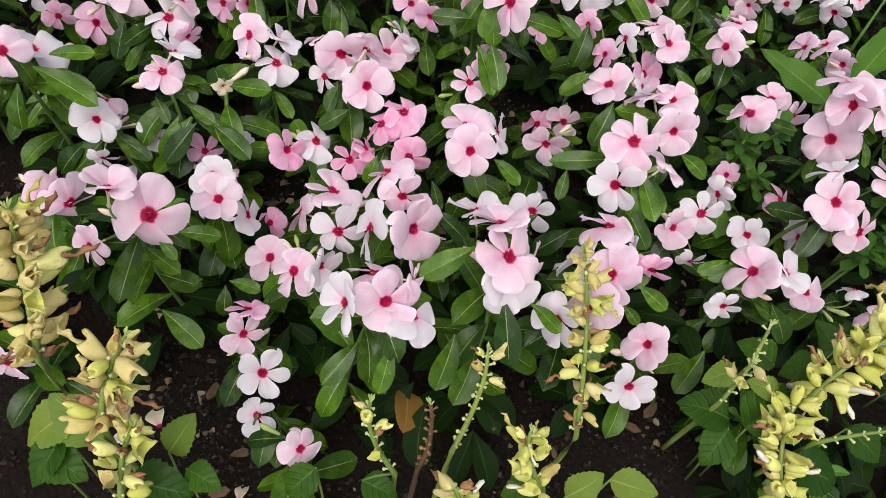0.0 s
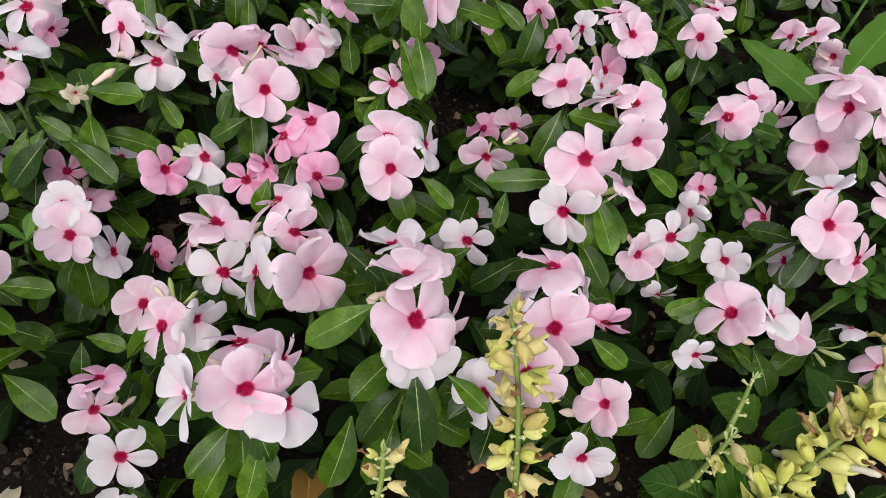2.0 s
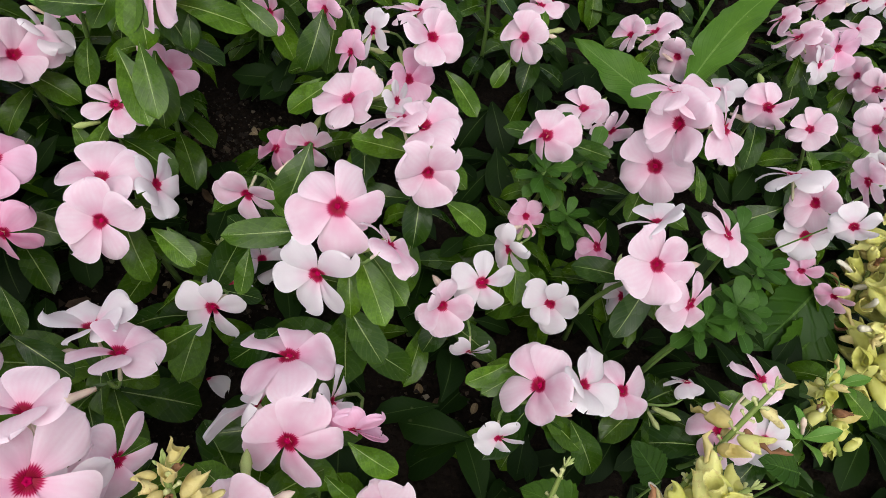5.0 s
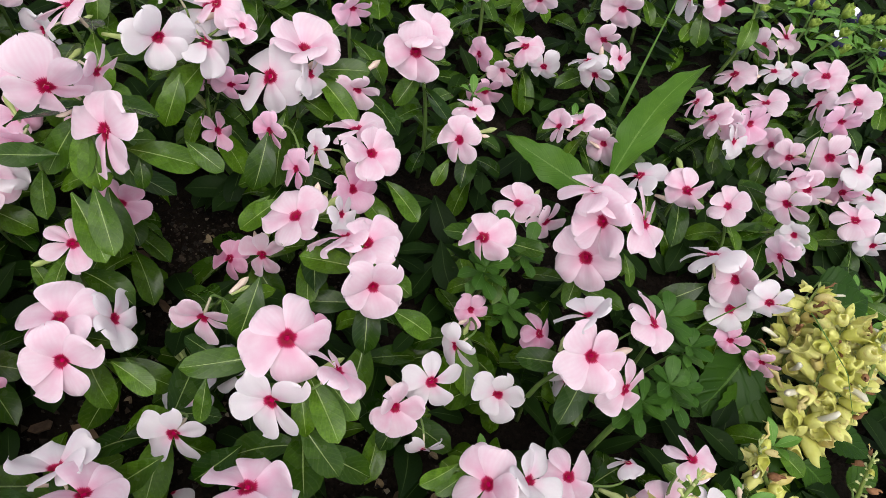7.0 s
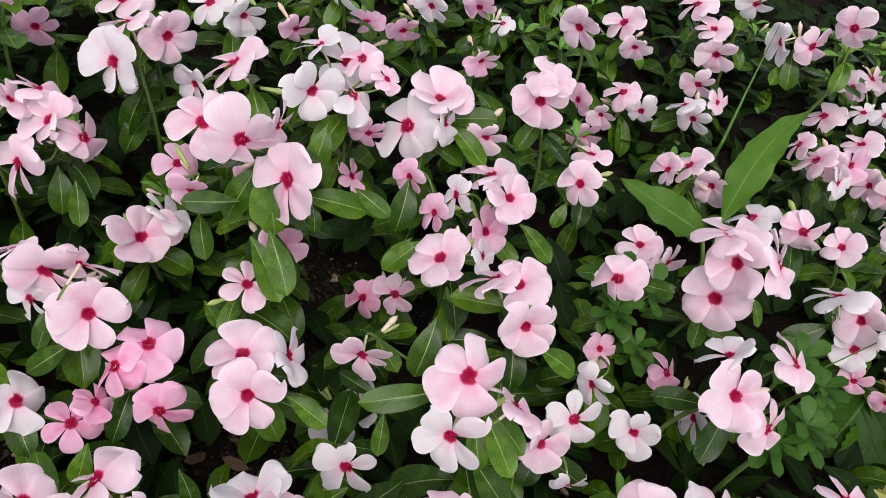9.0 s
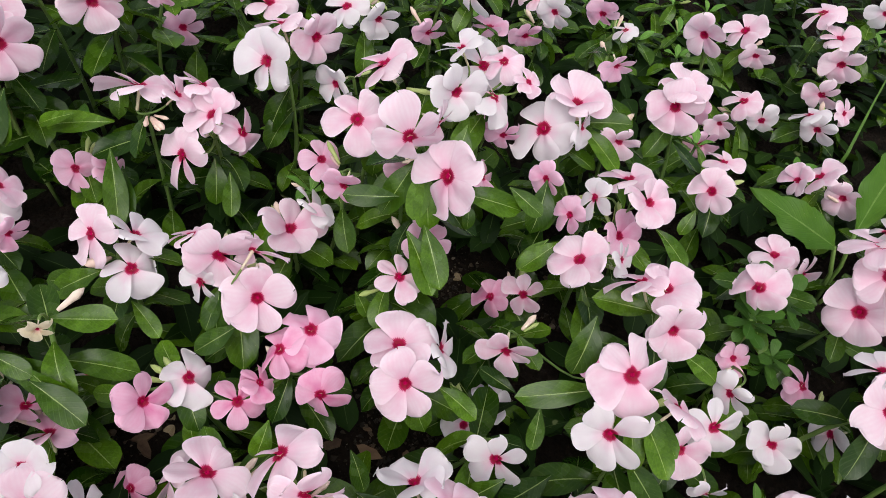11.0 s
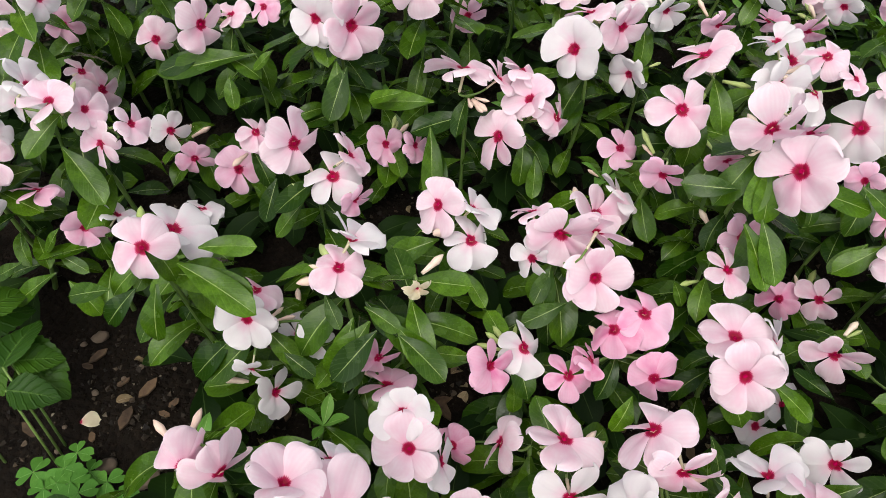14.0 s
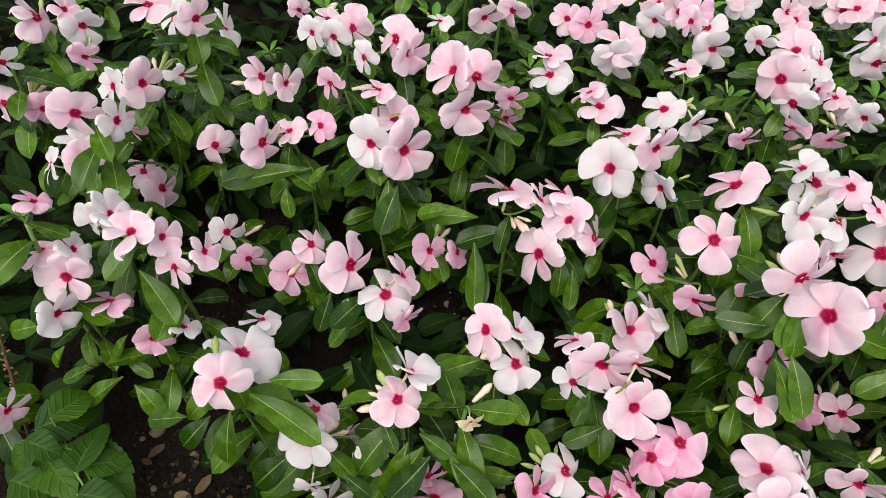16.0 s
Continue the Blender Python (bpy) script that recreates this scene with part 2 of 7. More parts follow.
def soil_material():
    m, nt, nodes, p = mat("garden_soil")
    big = noise_tex(nt, 9.0, 4.0)
    fine = noise_tex(nt, 260.0, 6.0, rough=0.7)
    crumbs = nodes.new("ShaderNodeTexVoronoi")
    crumbs.inputs["Scale"].default_value = 190.0
    tc = nodes.new("ShaderNodeTexCoord")
    link(nt, tc.outputs["Object"], crumbs.inputs["Vector"])
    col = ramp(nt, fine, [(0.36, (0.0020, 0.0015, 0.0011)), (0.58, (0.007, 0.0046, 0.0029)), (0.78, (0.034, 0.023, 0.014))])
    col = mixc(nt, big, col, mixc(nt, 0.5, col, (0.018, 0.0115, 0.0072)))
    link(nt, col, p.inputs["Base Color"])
    p.inputs["Roughness"].default_value = 0.95
    p.inputs["Specular IOR Level"].default_value = 0.12
    h = maths(nt, "ADD", maths(nt, "MULTIPLY", crumbs.outputs["Distance"], -1.2), fine)
    bump(nt, p, h, 1.0, 0.004)
    return m


SOIL = soil_material()


# ---- mesh helpers ----
def mesh_of(name, bm, material, smooth=True):
    me = bpy.data.meshes.new(name)
    bm.to_mesh(me)
    bm.free()
    if material:
        me.materials.append(material)
    if smooth:
        me.polygons.foreach_set("use_smooth", [True] * len(me.polygons))
    return me


def sheet(rows, cols, at):
    """A bmesh grid whose points come from at(u, v), u across and v along, with UVs."""
    bm = bmesh.new()
    uvl = bm.loops.layers.uv.new("UVMap")
    grid = [[bm.verts.new(at(i / cols, j / rows)) for i in range(cols + 1)] for j in range(rows + 1)]
    for j in range(rows):
        for i in range(cols):
            f = bm.faces.new((grid[j][i], grid[j][i + 1], grid[j + 1][i + 1], grid[j + 1][i]))
            for lp, (a, b) in zip(f.loops, ((i, j), (i + 1, j), (i + 1, j + 1), (i, j + 1))):
                lp[uvl].uv = (a / cols, b / rows)
    return bm


def tube(points, radii, sides=6):
    """A closed bmesh tube along points."""
    bm = bmesh.new()
    rings = []
    for k, p in enumerate(points):
        a, b = points[max(k - 1, 0)], points[min(k + 1, len(points) - 1)]
        d = (Vector(b) - Vector(a)).normalized()
        q = d.to_track_quat("Z", "Y")
        rings.append([bm.verts.new(Vector(p) + q @ Vector((radii[k] * math.cos(s * math.tau / sides), radii[k] * math.sin(s * math.tau / sides), 0))) for s in range(sides)])
    for r0, r1 in zip(rings, rings[1:]):
        for s in range(sides):
            bm.faces.new((r0[s], r0[(s + 1) % sides], r1[(s + 1) % sides], r1[s]))
    bm.faces.new(rings[0][::-1])
    bm.faces.new(rings[-1])
    return bm


def lathe(profile, sides=8, twist=0.0, ripple=0.0, lobes=5):
    """A bmesh turned about Z from (radius, height) pairs."""
    bm = bmesh.new()
    rings = []
    for k, (r, z) in enumerate(profile):
        ring = []
        for s in range(sides):
            a = s * math.tau / sides + twist * k
            rr = r * (1 + ripple * math.cos(lobes * s * math.tau / sides))
            ring.append(bm.verts.new((rr * math.cos(a), rr * math.sin(a), z)))
        rings.append(ring)
    for r0, r1 in zip(rings, rings[1:]):
        for s in range(sides):
            bm.faces.new((r0[s], r0[(s + 1) % sides], r1[(s + 1) % sides], r1[s]))
    bm.faces.new(rings[0][::-1])
    bm.faces.new(rings[-1])
    return bm


def child(name, mesh, parent, m, label="", material=None):
    """A part on a shared mesh, placed at m in its parent's space."""
    ob = new(name, mesh)
    ob.parent = parent
    ob.matrix_basis = m
    if material:
        ob.material_slots[0].link = "OBJECT"
        ob.material_slots[0].material = material
    if label:
        tagged(ob, label)
    return ob


def thing(name, m, label, category, group="", kind=""):
    ob = new(name)
    ob.empty_display_size = 0.02
    ob.matrix_basis = m
    return tagged(ob, label, category, group, kind)


def frame_of(normal, along):
    """A turn whose Z is the normal and whose X lies as near along as it can."""
    z = Vector(normal).normalized()
    x = Vector(along) - z * Vector(along).dot(z)
    if x.length < 1e-5:
        x = z.orthogonal()
    x.normalize()
    y = z.cross(x)
    return Matrix((x, y, z)).transposed().to_4x4()


# ---- ground ----
def ground_height(x, y):
    rise = 0.10 * (min(max(y, -0.6), 1.1) - 0.40)
    edge = -0.05 * max(0.0, 0.24 - y) / 0.24 if y > -1.0 else -0.26
    lump = 0.010 * noise.noise((x * 9, y * 9, 0.3)) + 0.006 * noise.noise((x * 31, y * 31, 2.0)) + 0.003 * noise.noise((x * 90, y * 90, 5.0))
    near = max(0.0, 1.0 - max(abs(x) - 0.9, abs(y - 0.4) - 0.8, 0.0) / 1.5)
    return (rise + max(edge, -0.1)) * near + lump * near - 0.005


def build_ground():
    def steps(lo, hi, fine):
        out = [lo + (hi - lo) * k / fine for k in range(fine + 1)]
        far = [0.05, 0.15, 0.4, 1.0, 2.5, 6.0, 15.0, 40.0]
        return [lo - d for d in reversed(far)] + out + [hi + d for d in far]

    xs, ys = steps(-0.95, 0.95, 150), steps(-0.1, 1.25, 110)
    verts = [(x, y, ground_height(x, y)) for y in ys for x in xs]
    w = len(xs)
    faces = [(j * w + i, j * w + i + 1, (j + 1) * w + i + 1, (j + 1) * w + i) for j in range(len(ys) - 1) for i in range(w - 1)]
    me = bpy.data.meshes.new("ground")
    me.from_pydata(verts, [], faces)
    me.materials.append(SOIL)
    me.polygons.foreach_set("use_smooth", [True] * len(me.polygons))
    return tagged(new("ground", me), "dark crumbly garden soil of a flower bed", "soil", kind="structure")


build_ground()


# ---- periwinkle parts, each shape built once ----
rng = random.Random(11)


def petal_mesh(seed, half, reflex, wave):
    """A petal that overlaps its neighbour on one side, with a full, obliquely cut end; it reaches from the throat to 1.0."""
    r = random.Random(seed)
    skew, p1, p2 = r.uniform(0.06, 0.16), r.uniform(0, 6.28), r.uniform(0, 6.28)
    notch, slant = r.uniform(-0.01, 0.025), r.uniform(0.0, 0.07)
    crease = r.uniform(0.02, 0.05)

    def at(u, v):
        s = 2 * u - 1
        v = 1 - (1 - v) ** 1.45
        full = 0.64
        q = min(v / full, 1.0)
        grow = 0.13 + 0.87 * (0.42 * q + 0.58 * math.sin(q * math.pi / 2) ** 1.5)
        close = 1.0 if v < full else max(0.0, 1 - ((v - full) / (1.0 - full)) ** 2.4) ** 0.5
        w = half * grow * max(close, 0.05)
        x = 0.03 + 0.97 * v - notch * v ** 6 * math.exp(-(s * w / half * 2.6) ** 2) - slant * s * v ** 3 * close
        y = s * w * (1.0 + 0.14 * s) + skew * v * v * 0.4
        # ruffled margin
        rim = v ** 3 + abs(s) ** 3 * v
        x += 0.007 * rim * math.sin(6 * s + p2)
        z = 0.085 * math.sin(v * 1.9) - 0.075 * v - reflex * (v ** 2.4 - 0.35 * v) - 0.12 * s * s * v * half * 1.6
        z += crease * (1 - math.exp(-(s * 3.2) ** 2)) * math.sin(v * 3.1)
        z += wave * v * v * (math.sin(3.1 * s + p1) + 0.6 * math.sin(5.3 * v + 2.0 * s + p2)) + 0.06 * s * v
        z += 0.012 * rim * math.sin(6 * s + p2 + 3 * v) + 0.005 * rim * math.sin(13 * s + p1)
        return (x, y, z)

    return mesh_of("petal", sheet(12, 10, at), PETAL["p"])


BROAD = [petal_mesh(k, 0.46 + 0.04 * (k % 3), 0.02 + 0.06 * (k % 4), 0.03 + 0.018 * (k % 3)) for k in range(12)]
NARROW = [petal_mesh(20 + k, 0.36 + 0.02 * (k % 3), 0.06 + 0.05 * (k % 3), 0.03) for k in range(6)]
CURLED = [petal_mesh(40 + k, 0.42, 0.55 + 0.1 * k, 0.08) for k in range(3)]


def throat_mesh():
    """The raised crimson ring round the throat, and the slender tube behind the flower."""
    bm = lathe([(0.020, -0.72), (0.045, -0.66), (0.040, -0.4), (0.05, -0.12), (0.072, 0.018), (0.050, 0.036), (0.020, 0.030), (0.010, 0.004)], 10, 0.0, 0.16, 5)
    me = mesh_of("flower", bm, TUBE)
    me.materials.append(EYE)
    for poly in me.polygons:
        poly.material_index = 1 if poly.center.z > -0.02 else 0
    return me


THROAT = throat_mesh()


def leaf_mesh(seed, half, droop, fold, toothed=0.0, wide_at=0.58, point=0.5, material=None, rows=9, cols=6):
    r = random.Random(seed)
    p1, bend = r.uniform(0, 6.28), r.uniform(-0.08, 0.08)

    def at(u, v):
        s = 2 * u - 1
        if v < wide_at:
            w = 0.07 + 0.93 * math.sin(v / wide_at * math.pi / 2) ** (1.25 if wide_at > 0.5 else 0.7)
        else:
            q = (v - wide_at) / (1 - wide_at)
            w = (1 - q ** (2.4 - 1.2 * point)) ** (0.55 + 0.5 * point)
        w = half * max(0.03, w)
        if toothed:
            w *= 1 + toothed * ((v * 9) % 1.0 - 0.5)
        ang = droop * v
        # the blade arches along a curve and folds up a little along the midrib
        x = (math.sin(ang) / droop if abs(droop) > 1e-3 else v)
        z = -(1 - math.cos(ang)) / droop if abs(droop) > 1e-3 else 0.0
        z += fold * abs(s) * w * (1.15 - 0.3 * abs(s)) + 0.03 * math.sin(7 * v + p1 + (0.9 if s > 0 else 0.0)) * abs(s)
        return (x, s * w + bend * v * v, z)

    return mesh_of("leaf", sheet(rows, cols, at), material or LEAF)


LEAVES = [leaf_mesh(100 + k, 0.195 + 0.022 * (k % 3), 0.25 + 0.28 * (k % 4), 0.28 + 0.14 * (k % 2), wide_at=0.60, point=-0.04) for k in range(12)]
SHOWN_LEAVES = [leaf_mesh(115 + k, 0.20 + 0.02 * (k % 3), 0.22 + 0.16 * (k % 3), 0.2, wide_at=0.60, point=0.0, rows=12, cols=8) for k in range(6)]
SMALL_LEAVES = [leaf_mesh(130 + k, 0.20, 0.2 + 0.2 * k, 0.3, material=YOUNG_LEAF) for k in range(3)]
SAGE_LEAVES = [leaf_mesh(140 + k, 0.36 + 0.02 * k, 0.35 + 0.2 * k, 0.22, 0.14, 0.36, 0.62, SAGE_LEAF, 27, 8) for k in range(4)]
SAGE_OLD = [leaf_mesh(150 + k, 0.36, 0.4 + 0.3 * k, 0.18, 0.14, 0.36, 0.6, SAGE_LEAF_OLD, 27, 8) for k in range(2)]


def bud_mesh(fat, mat_):
    return mesh_of("bud", lathe([(0.06, 0.0), (0.075 * fat, 0.2), (0.095 * fat, 0.5), (0.125 * fat, 0.68), (0.085 * fat, 0.86), (0.015, 1.0)], 8, 0.22, 0.06, 5), mat_)


BUDS = [bud_mesh(1.0, BUD_PINK), bud_mesh(0.9, BUD_GREEN), bud_mesh(1.2, BUD_PINK), bud_mesh(1.1, BUD_GREEN)]


def bent_stem(name, parent, a, b, r0, r1, sag, material, seed):
    """A tapered, slightly bent stem from a to b in its parent's space."""
    r = random.Random(seed)
    a, b = Vector(a), Vector(b)
    side = Vector((r.uniform(-1, 1), r.uniform(-1, 1), 0)) * sag
    pts = [a.lerp(b, k / 6) + side * math.sin(math.pi * k / 6) for k in range(7)]
    ob = new(name, mesh_of(name, tube(pts, [r0 + (r1 - r0) * k / 6 for k in range(7)]), material))
    ob.parent = parent
    return ob, pts


def add_flower(parent, origin, flower, r):
    """One five-petalled flower: x, y, z, the way it faces (az, el), spin, mm across and tint; then its cup in degrees, the turn and length of each petal, and 'n' where they are narrow."""
    x, y, z, az, el, spin, mm, tint = flower[:8]
    ca, sa, ce, se = math.cos(radians(az)), math.sin(radians(az)), math.cos(radians(el)), math.sin(radians(el))
    n = Vector((ca * ce, sa * ce, se))
    right = Vector((-sa, ca, 0))
    up = n.cross(right)
    along = right * math.cos(radians(spin)) + up * math.sin(radians(spin))
    size = mm * 0.00052
    m = Matrix.Translation(Vector((x, y, z)) - origin) @ frame_of(n, along) @ Matrix.Diagonal((size, size, size, 1))
    fl = child("flower", THROAT, parent, m)
    if len(flower) > 8:
        cup, each = flower[8], flower[9]
        shapes = NARROW if len(flower) > 10 else BROAD
    else:
        cup, each = r.uniform(-8, 14), [v for _ in range(5) for v in (r.uniform(-6, 6), r.uniform(92, 106))]
        shapes = NARROW if tint == "w" and r.random() < 0.35 else BROAD
    if tint == "d":
        shapes, cup = CURLED, r.uniform(28, 40)
    for k in range(5):
        s = each[2 * k + 1] * 0.01
        turn = pose(0, 0, 0, 0, 0, 72 * k + each[2 * k]) @ pose(0, 0, 0.008 * (k % 2), r.uniform(9, 19), -cup + r.uniform(-10, 10), 0)
        child("petal", r.choice(shapes), fl, turn @ Matrix.Diagonal((s, (0.35 + 0.65 * s) * r.uniform(0.95, 1.06), s, 1)), material=PETAL[tint])
    return fl


def add_leaf(parent, base, out, length, roll, r, kinds=LEAVES, name="leaf"):
    """One leaf from base, growing along out, its upper face towards the sky."""
    out = Vector(out).normalized()
    upper = Vector((0, 0, 1)) + Vector((r.uniform(-0.25, 0.25), r.uniform(-0.25, 0.25), 0))
    m = Matrix.Translation(base) @ frame_of(upper - out * upper.dot(out), out) @ pose(0, 0, 0, roll, 0, 0)
    return child(name, r.choice(kinds), parent, m @ Matrix.Diagonal((length, length, length, 1)))


TINT_WORDS = {"w": "white", "p": "pale pink", "m": "pink", "r": "rose pink", "d": "withered cream"}
count = 0


FACES = []


def covers(base, out, length):
    """Whether a leaf from base would lie over an open flower's face."""
    for k in (0.3, 0.6, 0.85, 1.0):
        q = base + out * (length * k)
        for at, n, size in FACES:
            d = q - at
            if abs(d.x) < 0.05 and abs(d.y) < 0.05:
                h = d.dot(n)
                if -0.002 < h < 0.055 and (d - n * h).length < size * 0.95:
                    return True
    return False


def leafy_shoot(plant, tip, r, leaves, length):
    """Stem from the plant's base to the tip, with crossed pairs of leaves and a rosette at the top."""
    stem, pts = bent_stem("stem", plant, (0, 0, 0), tip, 0.0022, 0.0014, 0.012, STEM, r.random())
    pairs = max(2, leaves // 2, int(tip.length / 0.024))
    turn = r.uniform(0, 180)
    for k in range(pairs):
        f = 0.30 + 0.70 * (k / max(1, pairs - 1)) ** 0.8
        i = min(5, int(f * 6))
        at = pts[i].lerp(pts[i + 1], f * 6 - i) if f < 1 else pts[6]
        turn += 90 + r.uniform(-25, 25)
        for side in (0, 180):
            ln = length * r.uniform(0.75, 1.2) * (0.85 if f > 0.97 else 1.0)
            for attempt in range(7):
                a = radians(turn + side + r.uniform(-14, 14) * (1 + attempt))
                lift = (r.uniform(-0.35, 0.35) if f < 0.95 else r.uniform(-0.25, 0.15)) - 0.12 * attempt
                out = Vector((math.cos(a), math.sin(a), lift))
                if not covers(plant.matrix_basis.translation + at, out.normalized(), ln):
                    add_leaf(plant, at, out, ln, r.uniform(-18, 18), r)
                    break
    return stem


TIPS = []


def spanning_leaf(parent, origin, span, kinds, name="leaf", width=1.0, facing=(0.0, -0.45, 0.9)):
    """One leaf from its foot to its tip, given as (x, y, z, x, y, z)."""
    a, c = Vector(span[:3]) - origin, Vector(span[3:6]) - origin
    out = c - a
    n = Vector(facing)
    ln = out.length * 1.06
    m = Matrix.Translation(a) @ frame_of(n - out.normalized() * n.dot(out.normalized()), out) @ pose(0, 0, 0, rng.uniform(-14, 14), -9, 0)
    return child(name, rng.choice(kinds), parent, m @ Matrix.Diagonal((ln, ln * width, ln, 1)))


def grow(tx, ty, tz, flowers, leaves=()):
    """A periwinkle: tip of its shoot, its flowers as add_flower() takes them, and its most open leaves from foot to tip."""
    global count
    count += 1
    r = random.Random(1000 + count)
    bx, by = tx + r.uniform(-0.025, 0.025), ty + r.uniform(0.0, 0.035)
    base = Vector((bx, by, ground_height(bx, by) - 0.004))
    tz = max(tz, base.z + 0.03)
    n = len(flowers)
    if n:
        TIPS.append((tx, ty, tz))
        tint = max((f[7] for f in flowers), key=[f[7] for f in flowers].count)
        words = f"{TINT_WORDS[tint]} periwinkle with {'one open flower' if n == 1 else 'a cluster of open flowers'} and glossy leaves"
    else:
        words = "leafy green periwinkle shoot with no open flower"
    plant = thing("periwinkle", Matrix.Translation(base), words, "flower", "periwinkles in the bed")
    tip = Vector((tx, ty, tz)) - base
    leafy_shoot(plant, tip, r, (8 if leaves else 10) if n > 1 else 8, 0.042)
    for span in leaves:
        spanning_leaf(plant, base, span, SHOWN_LEAVES, width=1.0 if math.dist(span[:3], span[3:6]) < 0.045 else 0.74 if math.dist(span[:3], span[3:6]) < 0.058 else 0.60)
    for f in flowers:
        add_flower(plant, base, f, r)
        # thin stalk from the shoot's tip to the back of the flower
        ca, sa, ce, se = math.cos(radians(f[3])), math.sin(radians(f[3])), math.cos(radians(f[4])), math.sin(radians(f[4]))
        back = Vector(f[:3]) - base - Vector((ca * ce, sa * ce, se)) * (f[6] * 0.00036)
        knee = back - Vector((ca * ce, sa * ce, se)) * (0.45 * (back - tip).length)
        bow = [tip.lerp(knee, q / 5).lerp(knee.lerp(back, q / 5), q / 5) for q in range(6)]
        st = tube(bow, [0.0011, 0.0010, 0.0009, 0.0008, 0.0008, 0.0008], 5)
        ob = new("stalk", mesh_of("stalk", st, STEM))
        ob.parent = plant
    for k in range(r.choice((2, 2, 3, 4)) if n > 1 else r.choice((0, 1, 1))):
        # buds stand in the gaps between the open flowers
        s = r.uniform(0.011, 0.020)
        ways = [Vector((r.uniform(-1, 1), r.uniform(-1, 1), r.uniform(0.0, 1.1))).normalized() for _ in range(16)]
        free = lambda w: min([min((Vector(f[:3]) - base - tip - w * (0.006 + s * q)).length - 0.0003 * f[6] for q in (0.4, 0.7, 1.0)) for f in flowers], default=0.0)
        way = max(ways, key=free)
        child("bud", r.choice(BUDS), plant, Matrix.Translation(tip + way * 0.006) @ frame_of(way, (way.y, -way.x, 0.01)) @ Matrix.Diagonal((s, s, s, 1)))
    if not n:
        for k in range(4):
            a = 1.57 * k + r.uniform(-0.3, 0.3)
            add_leaf(plant, tip, (math.cos(a), math.sin(a), 0.9), r.uniform(0.016, 0.026), 0, r, SMALL_LEAVES)
    return plant


BED = []


def periwinkle(tx, ty, tz, flowers, leaves=()):
    """Notes one flowering periwinkle of the bed; all are grown once every flower's place is known."""
    BED.append((tx, ty, tz, flowers, leaves))
    for f in flowers:
        ca, sa, ce, se = math.cos(radians(f[3])), math.sin(radians(f[3])), math.cos(radians(f[4])), math.sin(radians(f[4]))
        FACES.append((Vector(f[:3]), Vector((ca * ce, sa * ce, se)), f[6] * 0.00052))


periwinkle(-0.283, 0.477, 0.119, [(-0.268, 0.471, 0.131, -56, 70, 69, 42, 'w', -20, (-8, 110, 6, 98, -4, 94, 4, 94, 0, 102)), (-0.295, 0.474, 0.151, -34, 20, 39, 45, 'p', -14, (-2, 102, 12, 96, 0, 100, -10, 100, 0, 106)), (-0.25, 0.463, 0.123, -39, -7, 11, 26, 'm'), (-0.26, 0.483, 0.142, 25, 39, 4, 33, 'p')], [(-0.312, 0.475, 0.115, -0.314, 0.455, 0.091), (-0.289, 0.466, 0.108, -0.302, 0.447, 0.087)])
periwinkle(-0.233, 0.384, 0.139, [(-0.23, 0.377, 0.154, -25, 68, 32, 31, 'p', -7, (8, 96, -6, 78, -4, 112, 2, 110, 0, 102)), (-0.228, 0.392, 0.16, 51, 52, 21, 35, 'w', 24, (0, 100, 0, 92, 0, 106, 12, 114, -10, 92))], [(-0.204, 0.363, 0.123, -0.221, 0.339, 0.100), (-0.191, 0.363, 0.123, -0.160, 0.352, 0.111), (-0.214, 0.372, 0.130, -0.192, 0.368, 0.123), (-0.239, 0.374, 0.131, -0.226, 0.363, 0.118), (-0.254, 0.344, 0.108, -0.235, 0.339, 0.099), (-0.210, 0.368, 0.123, -0.224, 0.342, 0.094), (-0.215, 0.376, 0.130, -0.193, 0.368, 0.117), (-0.196, 0.370, 0.124, -0.167, 0.357, 0.106), (-0.220, 0.369, 0.122, -0.222, 0.346, 0.095), (-0.209, 0.375, 0.126, -0.178, 0.368, 0.107)])
periwinkle(-0.181, 0.456, 0.122, [(-0.191, 0.453, 0.143, -124, 36, 34, 36, 'p', 5, (-2, 106, 2, 96, 10, 78, 0, 106, -6, 116)), (-0.166, 0.441, 0.13, -40, 68, 57, 38, 'w', -23, (-2, 102, 4, 88, 0, 108, -2, 102, 0, 96)), (-0.171, 0.462, 0.136, 29, 54, 63, 34, 'w', 26, (0, 100, 0, 100, 4, 114, 8, 106, -14, 88))], [(-0.193, 0.446, 0.112, -0.221, 0.441, 0.104), (-0.169, 0.436, 0.105, -0.149, 0.424, 0.091), (-0.188, 0.449, 0.116, -0.217, 0.437, 0.102)])
periwinkle(-0.110, 0.450, 0.120, [(-0.113, 0.444, 0.149, -89, -3, 39, 44, 'p', 12, (-2, 118, 6, 88, -6, 92, 2, 98, 2, 118)), (-0.088, 0.427, 0.135, -86, 35, 10, 42, 'p', 24, (4, 104, 0, 100, 6, 98, -2, 100, -6, 100)), (-0.126, 0.442, 0.124, -114, 16, 28, 30, 'w'), (-0.093, 0.442, 0.157, 72, 16, 28, 35, 'p', 9, (10, 84, -14, 94, 6, 120, 4, 90, -6, 112)), (-0.132, 0.455, 0.151, 139, 61, 44, 27, 'p', 0, (-12, 102, 6, 90, 0, 86, 10, 104, 0, 100))], [(-0.114, 0.440, 0.124, -0.118, 0.422, 0.105), (-0.100, 0.423, 0.111, -0.122, 0.410, 0.096), (-0.114, 0.438, 0.124, -0.113, 0.420, 0.102)])
